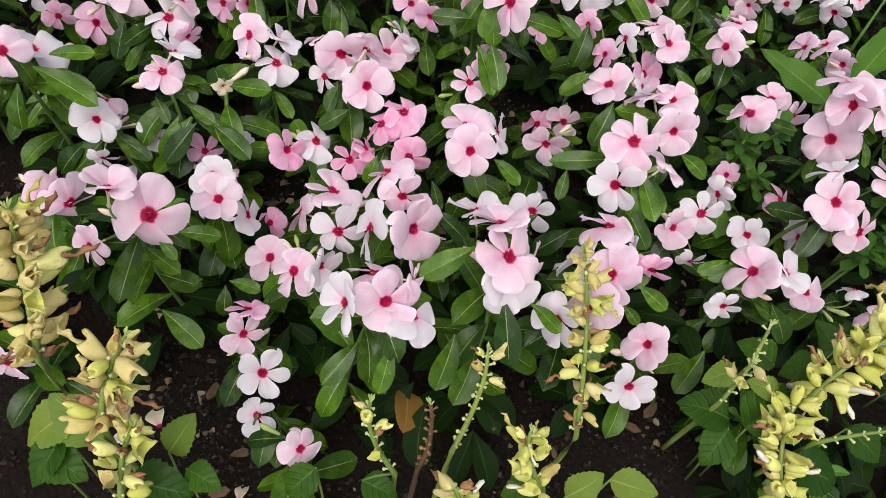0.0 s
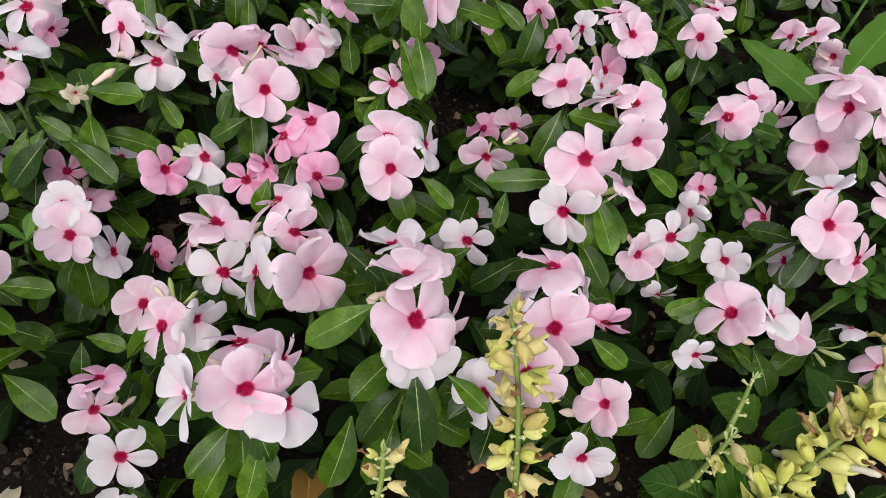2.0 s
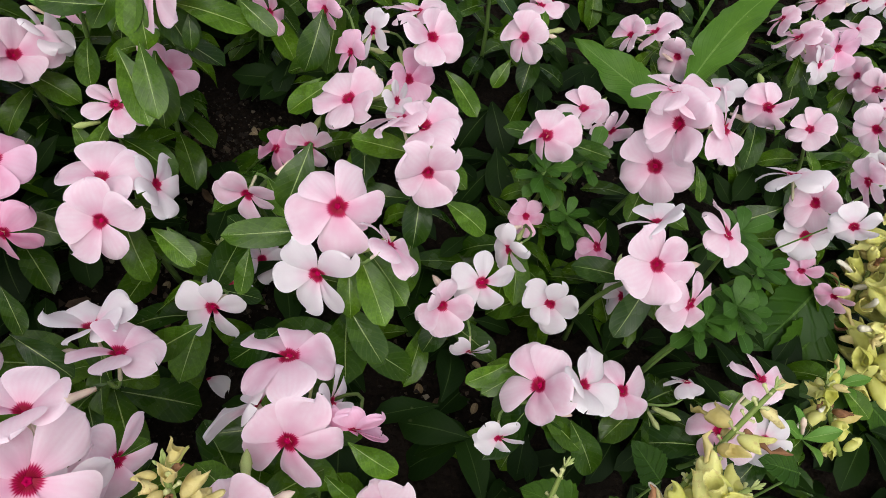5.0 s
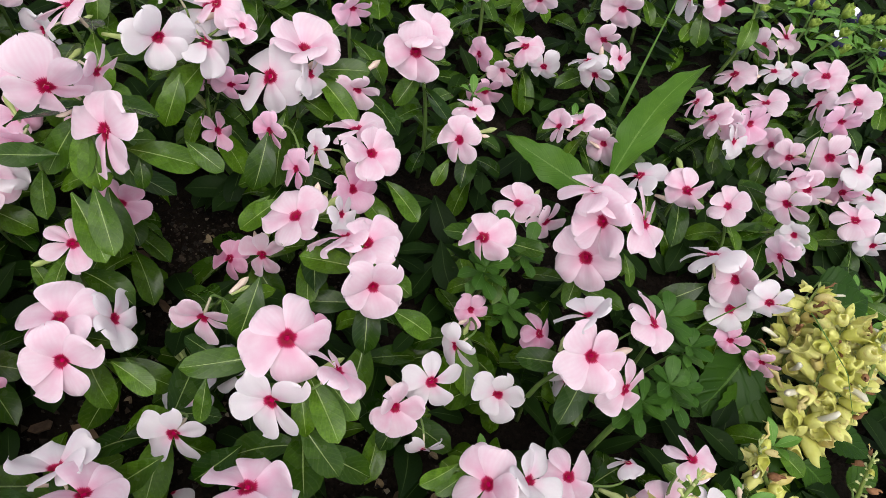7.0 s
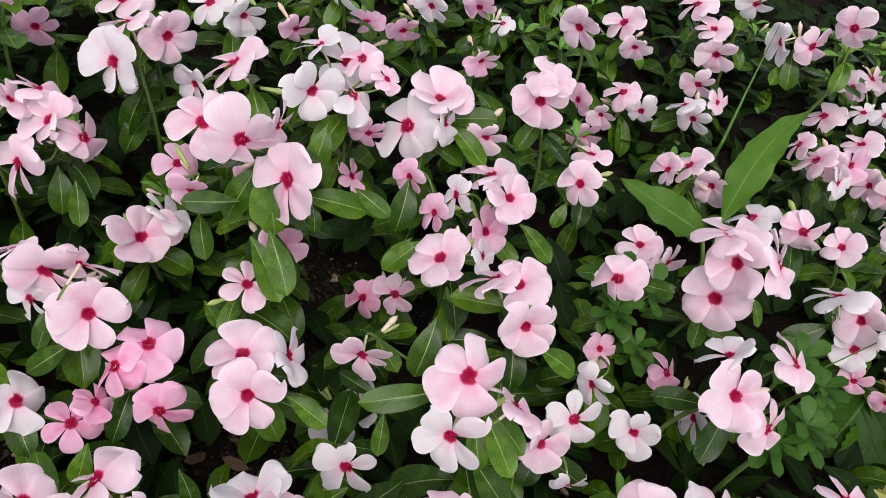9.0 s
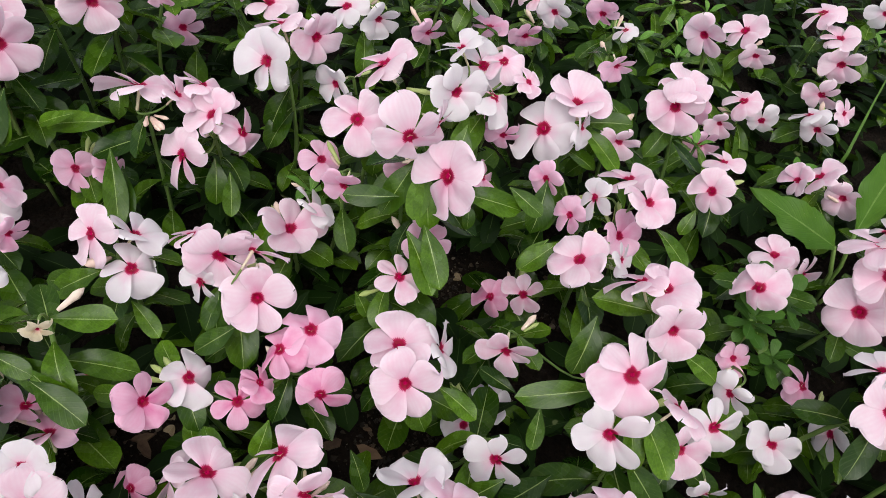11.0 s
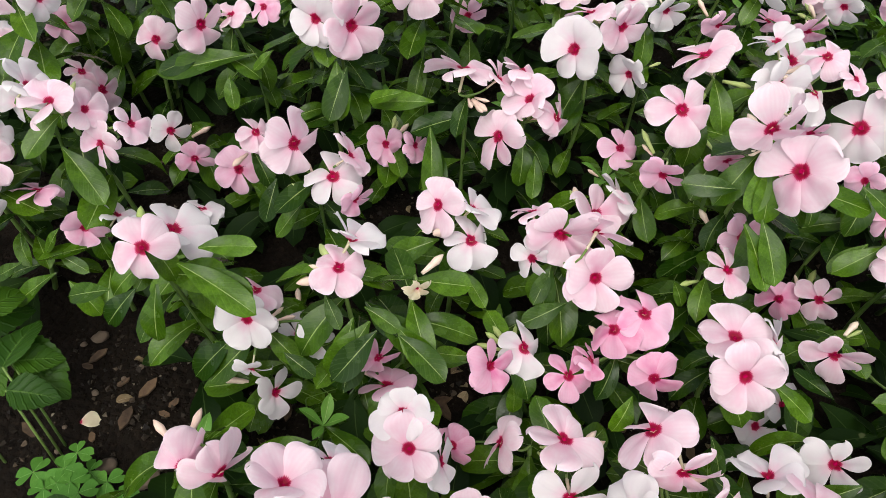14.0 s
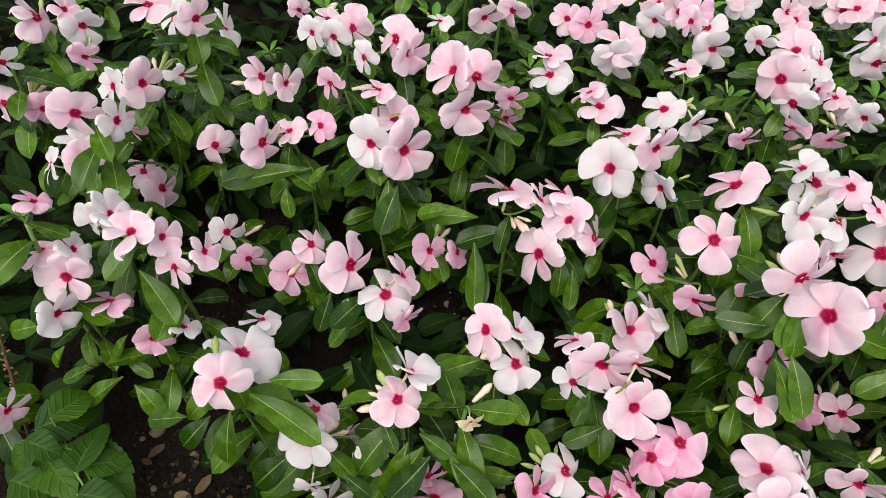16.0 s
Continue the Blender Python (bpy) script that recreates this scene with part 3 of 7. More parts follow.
periwinkle(-0.097, 0.526, 0.096, [(-0.089, 0.516, 0.103, -38, 55, 57, 44, 'p', 31, (-4, 96, 0, 114, 0, 100, 0, 90, -8, 122)), (-0.076, 0.532, 0.11, 21, 43, 43, 35, 'w', 22, (0, 100, -2, 96, 6, 102, -2, 102, -4, 100))])
periwinkle(-0.015, 0.464, 0.115, [(-0.008, 0.458, 0.133, -44, 63, 32, 33, 'p', -3, (12, 86, 6, 94, -6, 106, -2, 104, -8, 108), 'n')], [(-0.035, 0.459, 0.113, -0.024, 0.451, 0.101), (0.003, 0.496, 0.142, 0.014, 0.467, 0.115)])
periwinkle(-0.001, 0.412, 0.110, [(-0.003, 0.412, 0.125, -166, 79, 23, 41, 'p', 10, (0, 100, -2, 104, 0, 106, 8, 96, -8, 94)), (0.003, 0.39, 0.121, -99, 36, 26, 40, 'p', 18, (2, 102, 10, 104, 16, 96, 0, 104, -8, 98)), (0.021, 0.417, 0.121, -4, 26, 2, 33, 'w', 12, (0, 100, 0, 100, 0, 94, -2, 110, 2, 102))], [(0.030, 0.400, 0.109, 0.043, 0.390, 0.097), (0.023, 0.397, 0.110, 0.047, 0.386, 0.102)])
periwinkle(0.073, 0.450, 0.100, [(0.065, 0.433, 0.106, -97, 2, 45, 38, 'p', 13, (-10, 110, 2, 102, -4, 104, 12, 106, 0, 84), 'n'), (0.127, 0.444, 0.081, -126, 81, 58, 23, 'r', 28, (-4, 110, 0, 100, 2, 88, 0, 100, 8, 80))], [(0.077, 0.421, 0.076, 0.053, 0.435, 0.077)])
periwinkle(0.085, 0.538, 0.040, [(0.089, 0.523, 0.058, -106, 32, 29, 33, 'p', 0, (6, 94, 0, 94, -12, 114, 10, 106, -4, 102), 'n'), (0.065, 0.527, 0.046, -137, 40, 70, 31, 'r', -12, (0, 100, -10, 90, -6, 120, 14, 108, 2, 98))])
periwinkle(0.124, 0.511, 0.114, [(0.113, 0.501, 0.125, -142, 53, 11, 42, 'p', 13, (-4, 94, 0, 102, 8, 98, 2, 102, 0, 100)), (0.141, 0.504, 0.128, -31, 29, 1, 25, 'w', 4, (0, 100, -2, 96, -6, 102, 2, 100, 6, 96))], [(0.101, 0.521, 0.120, 0.077, 0.506, 0.104), (0.094, 0.524, 0.119, 0.077, 0.511, 0.098), (0.121, 0.498, 0.100, 0.126, 0.473, 0.072), (0.161, 0.473, 0.075, 0.123, 0.472, 0.071)])
periwinkle(0.158, 0.457, 0.131, [(0.156, 0.458, 0.152, 163, 75, 62, 38, 'p', 8, (2, 104, 0, 110, -10, 92, 0, 100, 8, 92)), (0.161, 0.439, 0.138, -92, 28, 55, 39, 'p', 28, (-6, 108, 6, 112, 0, 90, 12, 100, -12, 94)), (0.143, 0.466, 0.148, 132, 52, 13, 38, 'p', 4, (2, 100, -4, 88, 0, 100, -2, 94, 6, 122))], [(0.174, 0.438, 0.117, 0.202, 0.430, 0.107)])
periwinkle(0.124, 0.374, 0.139, [(0.116, 0.378, 0.171, -79, 51, 56, 40, 'p', -15, (-4, 104, -4, 92, -8, 116, 0, 122, 2, 112)), (0.111, 0.36, 0.143, -112, 18, 48, 42, 'w', 23, (0, 112, 6, 102, 0, 96, 4, 96, -10, 100), 'n'), (0.141, 0.366, 0.164, 27, 43, 39, 31, 'p', 0, (0, 100, 8, 104, 8, 110, 0, 98, -16, 90))], [(0.112, 0.387, 0.143, 0.066, 0.380, 0.132), (0.077, 0.376, 0.134, 0.076, 0.361, 0.117), (0.130, 0.382, 0.140, 0.155, 0.365, 0.122), (0.100, 0.410, 0.176, 0.093, 0.387, 0.153), (0.127, 0.373, 0.148, 0.146, 0.349, 0.127), (0.125, 0.359, 0.123, 0.146, 0.338, 0.105)])
periwinkle(0.241, 0.617, 0.115, [(0.230, 0.599, 0.123, -136, 30, 40, 37, 'p', 1, (6, 92, 0, 100, -6, 102, 0, 96, 0, 104)), (0.239, 0.622, 0.136, 67, 90, 21, 30, 'p', 2, (8, 106, -16, 94, 6, 112, 12, 92, 0, 100))], [(0.225, 0.599, 0.102, 0.216, 0.585, 0.086)])
periwinkle(0.240, 0.471, 0.067, [(0.239, 0.476, 0.071, -99, 31, 59, 25, 'm', 8, (0, 100, 0, 100, -2, 90, 4, 116, -2, 94)), (0.223, 0.438, 0.081, -144, -1, 50, 30, 'w', 11, (-12, 104, 2, 104, 16, 82, 0, 100, 2, 110))])
periwinkle(0.194, 0.411, 0.053, [(0.205, 0.410, 0.081, -82, 32, 9, 39, 'w', -1, (4, 106, 4, 96, 4, 98, 0, 100, -4, 100), 'n'), (0.182, 0.396, 0.073, -72, 38, 55, 35, 'p', 24, (10, 92, -6, 82, -4, 98, -2, 110, 2, 108)), (0.203, 0.376, 0.057, -89, -12, 50, 26, 'w')], [(0.230, 0.350, 0.017, 0.207, 0.332, -0.002)])
periwinkle(0.285, 0.558, 0.093, [(0.275, 0.551, 0.107, -144, 65, 33, 33, 'p', 14, (-2, 102, 6, 94, -16, 104, 2, 120, 14, 92)), (0.297, 0.542, 0.100, -61, 8, 39, 32, 'p', 6, (0, 100, -2, 96, 0, 100, -6, 98, 2, 106))])
periwinkle(0.249, 0.501, 0.119, [(0.235, 0.492, 0.13, -147, 33, 51, 39, 'p', -24, (0, 114, 2, 92, 2, 104, -4, 78, 0, 100))])
periwinkle(0.321, 0.501, 0.116, [(0.310, 0.490, 0.158, -156, 20, 58, 46, 'p', 20, (8, 110, 4, 96, 10, 88, -14, 96, -6, 114)), (0.312, 0.491, 0.120, -126, 18, 9, 48, 'p', 8, (-4, 100, 0, 100, -2, 102, 4, 98, 2, 100)), (0.305, 0.505, 0.170, 145, 67, 66, 48, 'p'), (0.336, 0.488, 0.162, -38, 37, 57, 44, 'p')], [(0.341, 0.495, 0.122, 0.349, 0.481, 0.106)])
periwinkle(0.311, 0.421, 0.104, [(0.297, 0.409, 0.122, -95, 39, 56, 44, 'p', 14, (-4, 88, -4, 110, 4, 108, 6, 102, -4, 94)), (0.322, 0.395, 0.108, -61, 31, 62, 36, 'p', -5, (-4, 100, 0, 100, 0, 110, -2, 102, 2, 100)), (0.335, 0.424, 0.139, -23, 62, 16, 36, 'p', -3, (4, 122, 6, 102, -8, 90, 0, 98, 0, 100)), (0.297, 0.431, 0.132, 133, 48, 20, 36, 'w', 18, (0, 100, 0, 100, 6, 90, -4, 102, -4, 118))], [(0.304, 0.415, 0.106, 0.290, 0.389, 0.075)])
periwinkle(0.382, 0.659, 0.098, [(0.368, 0.644, 0.102, -133, -7, 27, 36, 'p', 22, (-8, 92, 6, 102, -6, 80, 0, 104, 2, 118))])
periwinkle(-0.041, 0.315, 0.120, [(-0.028, 0.294, 0.13, -39, 26, 64, 47, 'p', 19, (-8, 100, 2, 112, 6, 90, -4, 106, 4, 98)), (-0.055, 0.292, 0.124, -161, 17, 59, 42, 'w', 4, (0, 100, -2, 96, 0, 100, 4, 104, -4, 112)), (-0.038, 0.311, 0.142, -78, 0, 7, 31, 'p', 1, (-10, 110, -14, 124, 4, 106, 14, 100, -8, 102)), (-0.053, 0.328, 0.144, 146, 58, 43, 39, 'p', -13, (0, 100, 6, 102, 4, 106, 0, 78, 2, 112))], [(-0.063, 0.347, 0.140, -0.066, 0.334, 0.123), (-0.021, 0.340, 0.132, -0.011, 0.329, 0.116), (-0.016, 0.325, 0.118, 0.010, 0.317, 0.104)])
periwinkle(-0.084, 0.330, 0.091, [(-0.082, 0.307, 0.095, -80, 23, 71, 39, 'w', -1, (-6, 118, 8, 106, 6, 84, 0, 100, -4, 96), 'n'), (-0.091, 0.329, 0.113, 41, 73, 59, 38, 'p', 12, (0, 106, -6, 108, 6, 114, 6, 78, -6, 102))])
periwinkle(-0.102, 0.280, 0.088, [(-0.103, 0.265, 0.096, -131, 51, 58, 35, 'p', -4, (8, 92, 0, 92, -6, 98, -6, 110, 4, 112)), (-0.087, 0.272, 0.099, -27, 16, 31, 34, 'w', 23, (0, 80, -6, 96, 0, 100, -4, 112, 6, 108))], [(-0.195, 0.239, 0.053, -0.162, 0.227, 0.040), (-0.151, 0.262, 0.072, -0.129, 0.263, 0.069), (-0.153, 0.259, 0.070, -0.150, 0.244, 0.053), (-0.170, 0.261, 0.071, -0.177, 0.257, 0.064)])
periwinkle(-0.130, 0.299, 0.046, [(-0.131, 0.294, 0.065, -108, 62, 45, 36, 'p', 16, (-2, 96, 0, 92, 6, 100, -4, 110, 0, 100))])
periwinkle(0.030, 0.259, 0.146, [(0.035, 0.247, 0.177, -20, 58, 62, 42, 'p', -5, (4, 90, -2, 98, 2, 100, -8, 102, 4, 114)), (0.028, 0.267, 0.181, 112, 60, 8, 33, 'p', 30, (-12, 116, 0, 100, -10, 106, 16, 92, -2, 96)), (0.038, 0.246, 0.156, -55, 32, 16, 42, 'w', 19, (0, 100, 0, 100, 0, 100, 0, 100, -2, 104)), (0.051, 0.265, 0.149, -31, 21, 20, 33, 'p', -1, (-2, 106, 6, 102, 0, 100, 0, 100, -8, 94))], [(0.016, 0.259, 0.166, -0.012, 0.242, 0.148), (0.039, 0.236, 0.148, 0.049, 0.208, 0.123), (0.013, 0.216, 0.132, 0.011, 0.190, 0.108), (0.055, 0.237, 0.149, 0.076, 0.229, 0.139)])
periwinkle(-0.035, 0.212, 0.156, [(-0.030, 0.203, 0.173, -57, 34, 0, 37, 'p', 18, (-2, 108, 0, 100, 0, 106, 6, 90, -4, 98)), (-0.042, 0.230, 0.160, 104, 61, 31, 36, 'p', -12, (0, 100, 0, 100, 0, 104, 2, 94, -2, 96)), (-0.049, 0.195, 0.177, -152, 35, 56, 35, 'w', 26, (-2, 106, 0, 100, 0, 100, 4, 92, -4, 104)), (-0.014, 0.203, 0.165, 28, 58, 52, 38, 'w', -20, (0, 100, 2, 104, 4, 98, -6, 100, 0, 100)), (-0.018, 0.217, 0.177, -9, 11, 62, 23, 'p', 11, (-2, 102, 0, 100, 0, 100, 4, 94, -6, 102))], [(-0.023, 0.193, 0.145, -0.023, 0.173, 0.125)])
periwinkle(-0.125, 0.223, 0.057, [(-0.109, 0.202, 0.061, -62, 41, 50, 37, 'w', 12, (-4, 104, 2, 100, 0, 94, 6, 106, -4, 100), 'n'), (-0.125, 0.218, 0.080, -46, 35, 32, 30, 'p', 4, (-6, 92, -4, 112, 10, 110, 0, 100, 2, 88), 'n'), (-0.125, 0.231, 0.090, 103, 65, 70, 28, 'm')], [(-0.116, 0.248, 0.083, -0.122, 0.233, 0.066)])
periwinkle(-0.176, 0.315, 0.083, [(-0.169, 0.306, 0.107, -91, 56, 38, 36, 'p', 18, (6, 96, 0, 108, -4, 106, -6, 94, -4, 104)), (-0.153, 0.313, 0.087, 8, 27, 29, 32, 'w', 0, (0, 100, 0, 100, -4, 104, -16, 90, 6, 88)), (-0.177, 0.321, 0.116, -104, 56, 27, 30, 'w', 21, (-4, 110, -2, 92, -4, 86, -12, 124, 0, 100))])
periwinkle(-0.202, 0.253, 0.133, [(-0.186, 0.247, 0.152, -69, 33, 42, 48, 'p', -26, (16, 104, -16, 94, -4, 106, 0, 116, 2, 100)), (-0.208, 0.248, 0.167, 78, 74, 31, 35, 'p', 34, (-8, 98, 0, 100, -6, 112, 4, 100, 6, 102)), (-0.217, 0.227, 0.137, -116, 21, 20, 28, 'p'), (-0.199, 0.275, 0.139, 75, 53, 11, 27, 'w', 14, (-10, 124, 6, 112, 0, 100, 16, 92, -8, 78))], [(-0.184, 0.246, 0.132, -0.171, 0.240, 0.122), (-0.172, 0.251, 0.135, -0.147, 0.255, 0.134)])
periwinkle(-0.126, 0.392, 0.090, [(-0.138, 0.368, 0.107, -25, 31, 34, 31, 'r', 10, (14, 98, 14, 110, 6, 106, 6, 108, 6, 108)), (-0.12, 0.389, 0.102, -34, 62, 34, 34, 'w', -27, (-8, 108, -2, 94, 0, 100, -12, 112, -4, 104)), (-0.091, 0.381, 0.095, -49, 56, 22, 31, 'r', -10, (6, 118, 4, 102, 4, 98, 2, 100, 2, 108), 'n')], [(-0.151, 0.376, 0.093, -0.171, 0.376, 0.088), (-0.149, 0.379, 0.096, -0.171, 0.377, 0.090), (-0.122, 0.382, 0.075, -0.116, 0.370, 0.059)])
periwinkle(-0.065, 0.402, 0.098, [(-0.044, 0.384, 0.108, -91, 25, 39, 33, 'r', -16, (8, 102, -6, 94, -8, 88, 0, 110, 2, 108)), (-0.071, 0.404, 0.119, -151, 58, 25, 34, 'r', -18, (0, 100, -8, 94, -6, 114, 8, 106, 6, 100)), (-0.055, 0.416, 0.125, -79, 84, 56, 37, 'm', -18, (2, 106, 2, 94, 0, 100, 0, 110, -2, 96)), (-0.08, 0.391, 0.102, 13, 52, 45, 25, 'r', -12, (6, 96, 0, 100, 0, 100, -2, 94, -4, 106))])
periwinkle(-0.205, 0.370, 0.057, [(-0.205, 0.367, 0.089, -48, 14, 31, 30, 'm', -12, (-6, 98, 2, 116, 0, 90, 6, 104, 2, 102), 'n'), (-0.199, 0.366, 0.061, 118, 64, 63, 37, 'm', 8, (0, 100, 2, 102, 2, 100, -4, 102, 2, 100)), (-0.19, 0.405, 0.068, -61, 84, 48, 24, 'w', 4, (0, 94, 0, 100, 0, 100, 0, 98, 0, 88), 'n')])
periwinkle(0.232, 0.336, 0.082, [(0.228, 0.334, 0.106, -163, 39, 38, 42, 'p', 10, (0, 106, 8, 92, -10, 102, 0, 110, 4, 90)), (0.248, 0.334, 0.111, -27, 67, 49, 37, 'w', 25, (-12, 92, 0, 100, -6, 96, -4, 104, 14, 110)), (0.211, 0.313, 0.086, -93, 8, 64, 26, 'w')], [(0.222, 0.347, 0.096, 0.205, 0.337, 0.083), (0.214, 0.349, 0.097, 0.196, 0.340, 0.085), (0.235, 0.329, 0.082, 0.252, 0.317, 0.069), (0.252, 0.328, 0.081, 0.272, 0.308, 0.062), (0.209, 0.292, 0.053, 0.194, 0.267, 0.028), (0.221, 0.348, 0.094, 0.200, 0.343, 0.080)])
periwinkle(0.309, 0.354, 0.057, [(0.289, 0.353, 0.072, -87, 73, 21, 36, 'p', -6, (-2, 118, 10, 100, 0, 100, -2, 90, -6, 96)), (0.328, 0.361, 0.078, 98, 53, 35, 23, 'w', -25, (0, 100, -16, 90, 4, 100, 4, 100, 14, 116))])
periwinkle(0.115, 0.302, 0.119, [(0.105, 0.314, 0.147, 107, 67, 13, 41, 'p', -6, (-2, 108, -8, 110, 16, 96, 6, 86, 0, 100)), (0.109, 0.283, 0.135, -101, 31, 70, 42, 'p', 0, (-2, 104, -4, 82, -4, 102, 10, 110, -2, 102)), (0.124, 0.302, 0.132, -8, 27, 29, 29, 'w', 16, (-6, 108, -2, 104, 0, 100, 8, 90, 0, 100)), (0.094, 0.301, 0.123, 151, 24, 67, 42, 'w', 20, (0, 100, 0, 100, 6, 90, -6, 106, -4, 114)), (0.135, 0.287, 0.142, -102, -7, 34, 25, 'm', -16, (12, 114, 2, 86, 0, 100, -8, 84, -8, 116)), (0.135, 0.287, 0.142, -102, -7, 34, 25, 'm', -16, (12, 114, 2, 86, 0, 100, -8, 84, -8, 116))], [(0.134, 0.290, 0.120, 0.156, 0.281, 0.109), (0.126, 0.278, 0.111, 0.139, 0.271, 0.100)])
periwinkle(0.097, 0.255, 0.130, [(0.094, 0.248, 0.144, -136, 42, 11, 35, 'p', -14, (-6, 112, -2, 104, 6, 86, 2, 106, 6, 92)), (0.076, 0.238, 0.137, -133, 20, 55, 35, 'w', 24, (-2, 102, 0, 100, 0, 100, 6, 102, -8, 102))])
periwinkle(0.055, 0.381, 0.085, [(0.06, 0.364, 0.095, -109, 24, 23, 36, 'w', 6, (4, 94, 0, 86, -4, 104, -4, 108, 2, 108), 'n')], [(0.095, 0.364, 0.082, 0.070, 0.351, 0.060)])
periwinkle(0.157, 0.277, 0.051, [(0.159, 0.279, 0.067, -128, 40, 11, 35, 'p', 20, (0, 96, 0, 100, 0, 88, 0, 112, 2, 110)), (0.146, 0.246, 0.059, -88, 35, 47, 38, 'w', 20, (-16, 106, -2, 116, 4, 106, 14, 92, 0, 100), 'n')])
periwinkle(-0.002, 0.509, 0.192, [(0.013, 0.485, 0.196, -142, 24, 48, 47, 'p', -2, (6, 98, -2, 86, -10, 106, 6, 108, 0, 102)), (0.003, 0.515, 0.211, -26, -8, 41, 30, 'p'), (-0.012, 0.488, 0.218, -73, -5, 36, 41, 'p', -10, (-6, 90, -4, 122, 16, 104, -6, 82, 0, 100))], [(-0.006, 0.507, 0.188, -0.023, 0.486, 0.160), (0.020, 0.490, 0.180, 0.058, 0.484, 0.179), (0.027, 0.486, 0.178, 0.031, 0.476, 0.165), (0.051, 0.491, 0.189, 0.071, 0.480, 0.179), (0.003, 0.476, 0.163, 0.018, 0.450, 0.139), (-0.002, 0.500, 0.188, -0.003, 0.480, 0.164), (-0.014, 0.485, 0.175, -0.046, 0.483, 0.169), (-0.007, 0.471, 0.161, 0.014, 0.449, 0.135), (-0.002, 0.497, 0.187, 0.008, 0.477, 0.160)])
periwinkle(-0.038, 0.570, 0.169, [(-0.049, 0.553, 0.178, -70, 49, 36, 43, 'p', -4, (2, 94, -4, 92, -8, 108, 8, 112, 2, 92))])
periwinkle(0.039, 0.618, 0.170, [(0.015, 0.598, 0.181, -67, 23, 24, 42, 'w', 24, (-16, 110, 8, 104, -6, 114, 16, 96, -2, 88)), (0.044, 0.606, 0.177, -1, 58, 6, 44, 'w', -24, (-4, 98, 0, 100, 8, 96, 0, 108, -8, 100), 'n'), (0.048, 0.627, 0.194, -136, 61, 32, 33, 'p', -19, (-6, 92, -8, 108, 0, 100, 0, 100, 10, 106)), (0.067, 0.611, 0.189, -43, 62, 53, 23, 'p', 0, (0, 100, 0, 100, -4, 90, -10, 100, 12, 92))], [(0.028, 0.593, 0.158, 0.022, 0.570, 0.131)])
periwinkle(0.101, 0.618, 0.151, [(0.086, 0.606, 0.155, -137, 35, 8, 52, 'w', -14, (-8, 96, -6, 94, -2, 110, 10, 114, 8, 96)), (0.113, 0.606, 0.162, -23, 16, 48, 31, 'w', 7, (0, 100, 4, 94, 2, 108, 0, 124, -4, 96)), (0.108, 0.618, 0.171, -98, 81, 67, 50, 'p', 32, (4, 106, 4, 104, -4, 96, 0, 100, -4, 100))], [(0.117, 0.619, 0.153, 0.148, 0.595, 0.135), (0.117, 0.621, 0.154, 0.154, 0.622, 0.160), (0.099, 0.596, 0.124, 0.101, 0.567, 0.091)])
periwinkle(0.194, 0.655, 0.164, [(0.189, 0.639, 0.170, -99, 7, 20, 45, 'p', 12, (2, 96, 0, 106, 8, 102, 0, 92, -10, 106)), (0.196, 0.649, 0.181, -109, 83, 43, 42, 'p')])
periwinkle(0.147, 0.555, 0.109, [(0.148, 0.563, 0.151, 145, 67, 0, 40, 'p', 4, (0, 100, 0, 86, 14, 110, 2, 96, -16, 114)), (0.158, 0.540, 0.151, -59, 53, 10, 38, 'p', 16, (4, 94, -10, 92, -4, 114, 2, 104, 8, 102)), (0.149, 0.543, 0.113, -66, 44, 65, 34, 'm', 23, (-8, 118, 10, 86, -8, 96, 0, 100, 8, 100)), (0.122, 0.544, 0.146, -152, 15, 69, 32, 'w')], [(0.089, 0.559, 0.144, 0.086, 0.531, 0.118), (0.099, 0.591, 0.141, 0.092, 0.554, 0.101), (0.171, 0.537, 0.130, 0.196, 0.519, 0.116), (0.119, 0.551, 0.129, 0.116, 0.540, 0.114)])
periwinkle(0.148, 0.635, 0.143, [(0.148, 0.615, 0.147, -91, -6, 7, 30, 'p', 18, (-8, 106, -4, 96, 4, 110, 2, 78, 0, 114))])
periwinkle(0.041, 0.627, 0.098, [(0.048, 0.604, 0.102, -37, 42, 35, 30, 'm', -6, (2, 96, 6, 102, -4, 90, 4, 110, -4, 94), 'n'), (0.037, 0.616, 0.140, -78, -8, 22, 26, 'm'), (0.058, 0.612, 0.140, -79, -7, 41, 28, 'm')])
periwinkle(-0.004, 0.513, 0.108, [(0.006, 0.501, 0.124, -65, 21, 41, 33, 'm', 16, (-4, 98, 0, 106, 0, 100, 12, 92, -8, 110))])
periwinkle(0.423, 0.846, 0.101, [(0.424, 0.838, 0.128, -114, -12, 42, 44, 'p', 15, (4, 104, 4, 86, -6, 104, 8, 98, -10, 104)), (0.405, 0.810, 0.105, -107, -15, 22, 38, 'p', 7, (2, 86, -10, 102, 10, 100, -10, 86, 6, 116)), (0.417, 0.852, 0.147, -160, 64, 4, 41, 'p', 16, (-10, 104, 0, 96, 12, 114, 2, 92, -12, 88))])
periwinkle(0.395, 0.773, 0.092, [(0.387, 0.757, 0.096, -124, -12, 28, 35, 'w', 2, (-6, 100, 0, 100, 0, 92, -16, 102, 2, 116)), (0.378, 0.768, 0.103, 147, 63, 12, 37, 'w', -2, (0, 100, 0, 106, 0, 100, 0, 96, 0, 100)), (0.409, 0.767, 0.111, -60, 31, 50, 29, 'p', 10, (0, 100, 0, 100, 0, 92, -8, 84, 4, 112))])
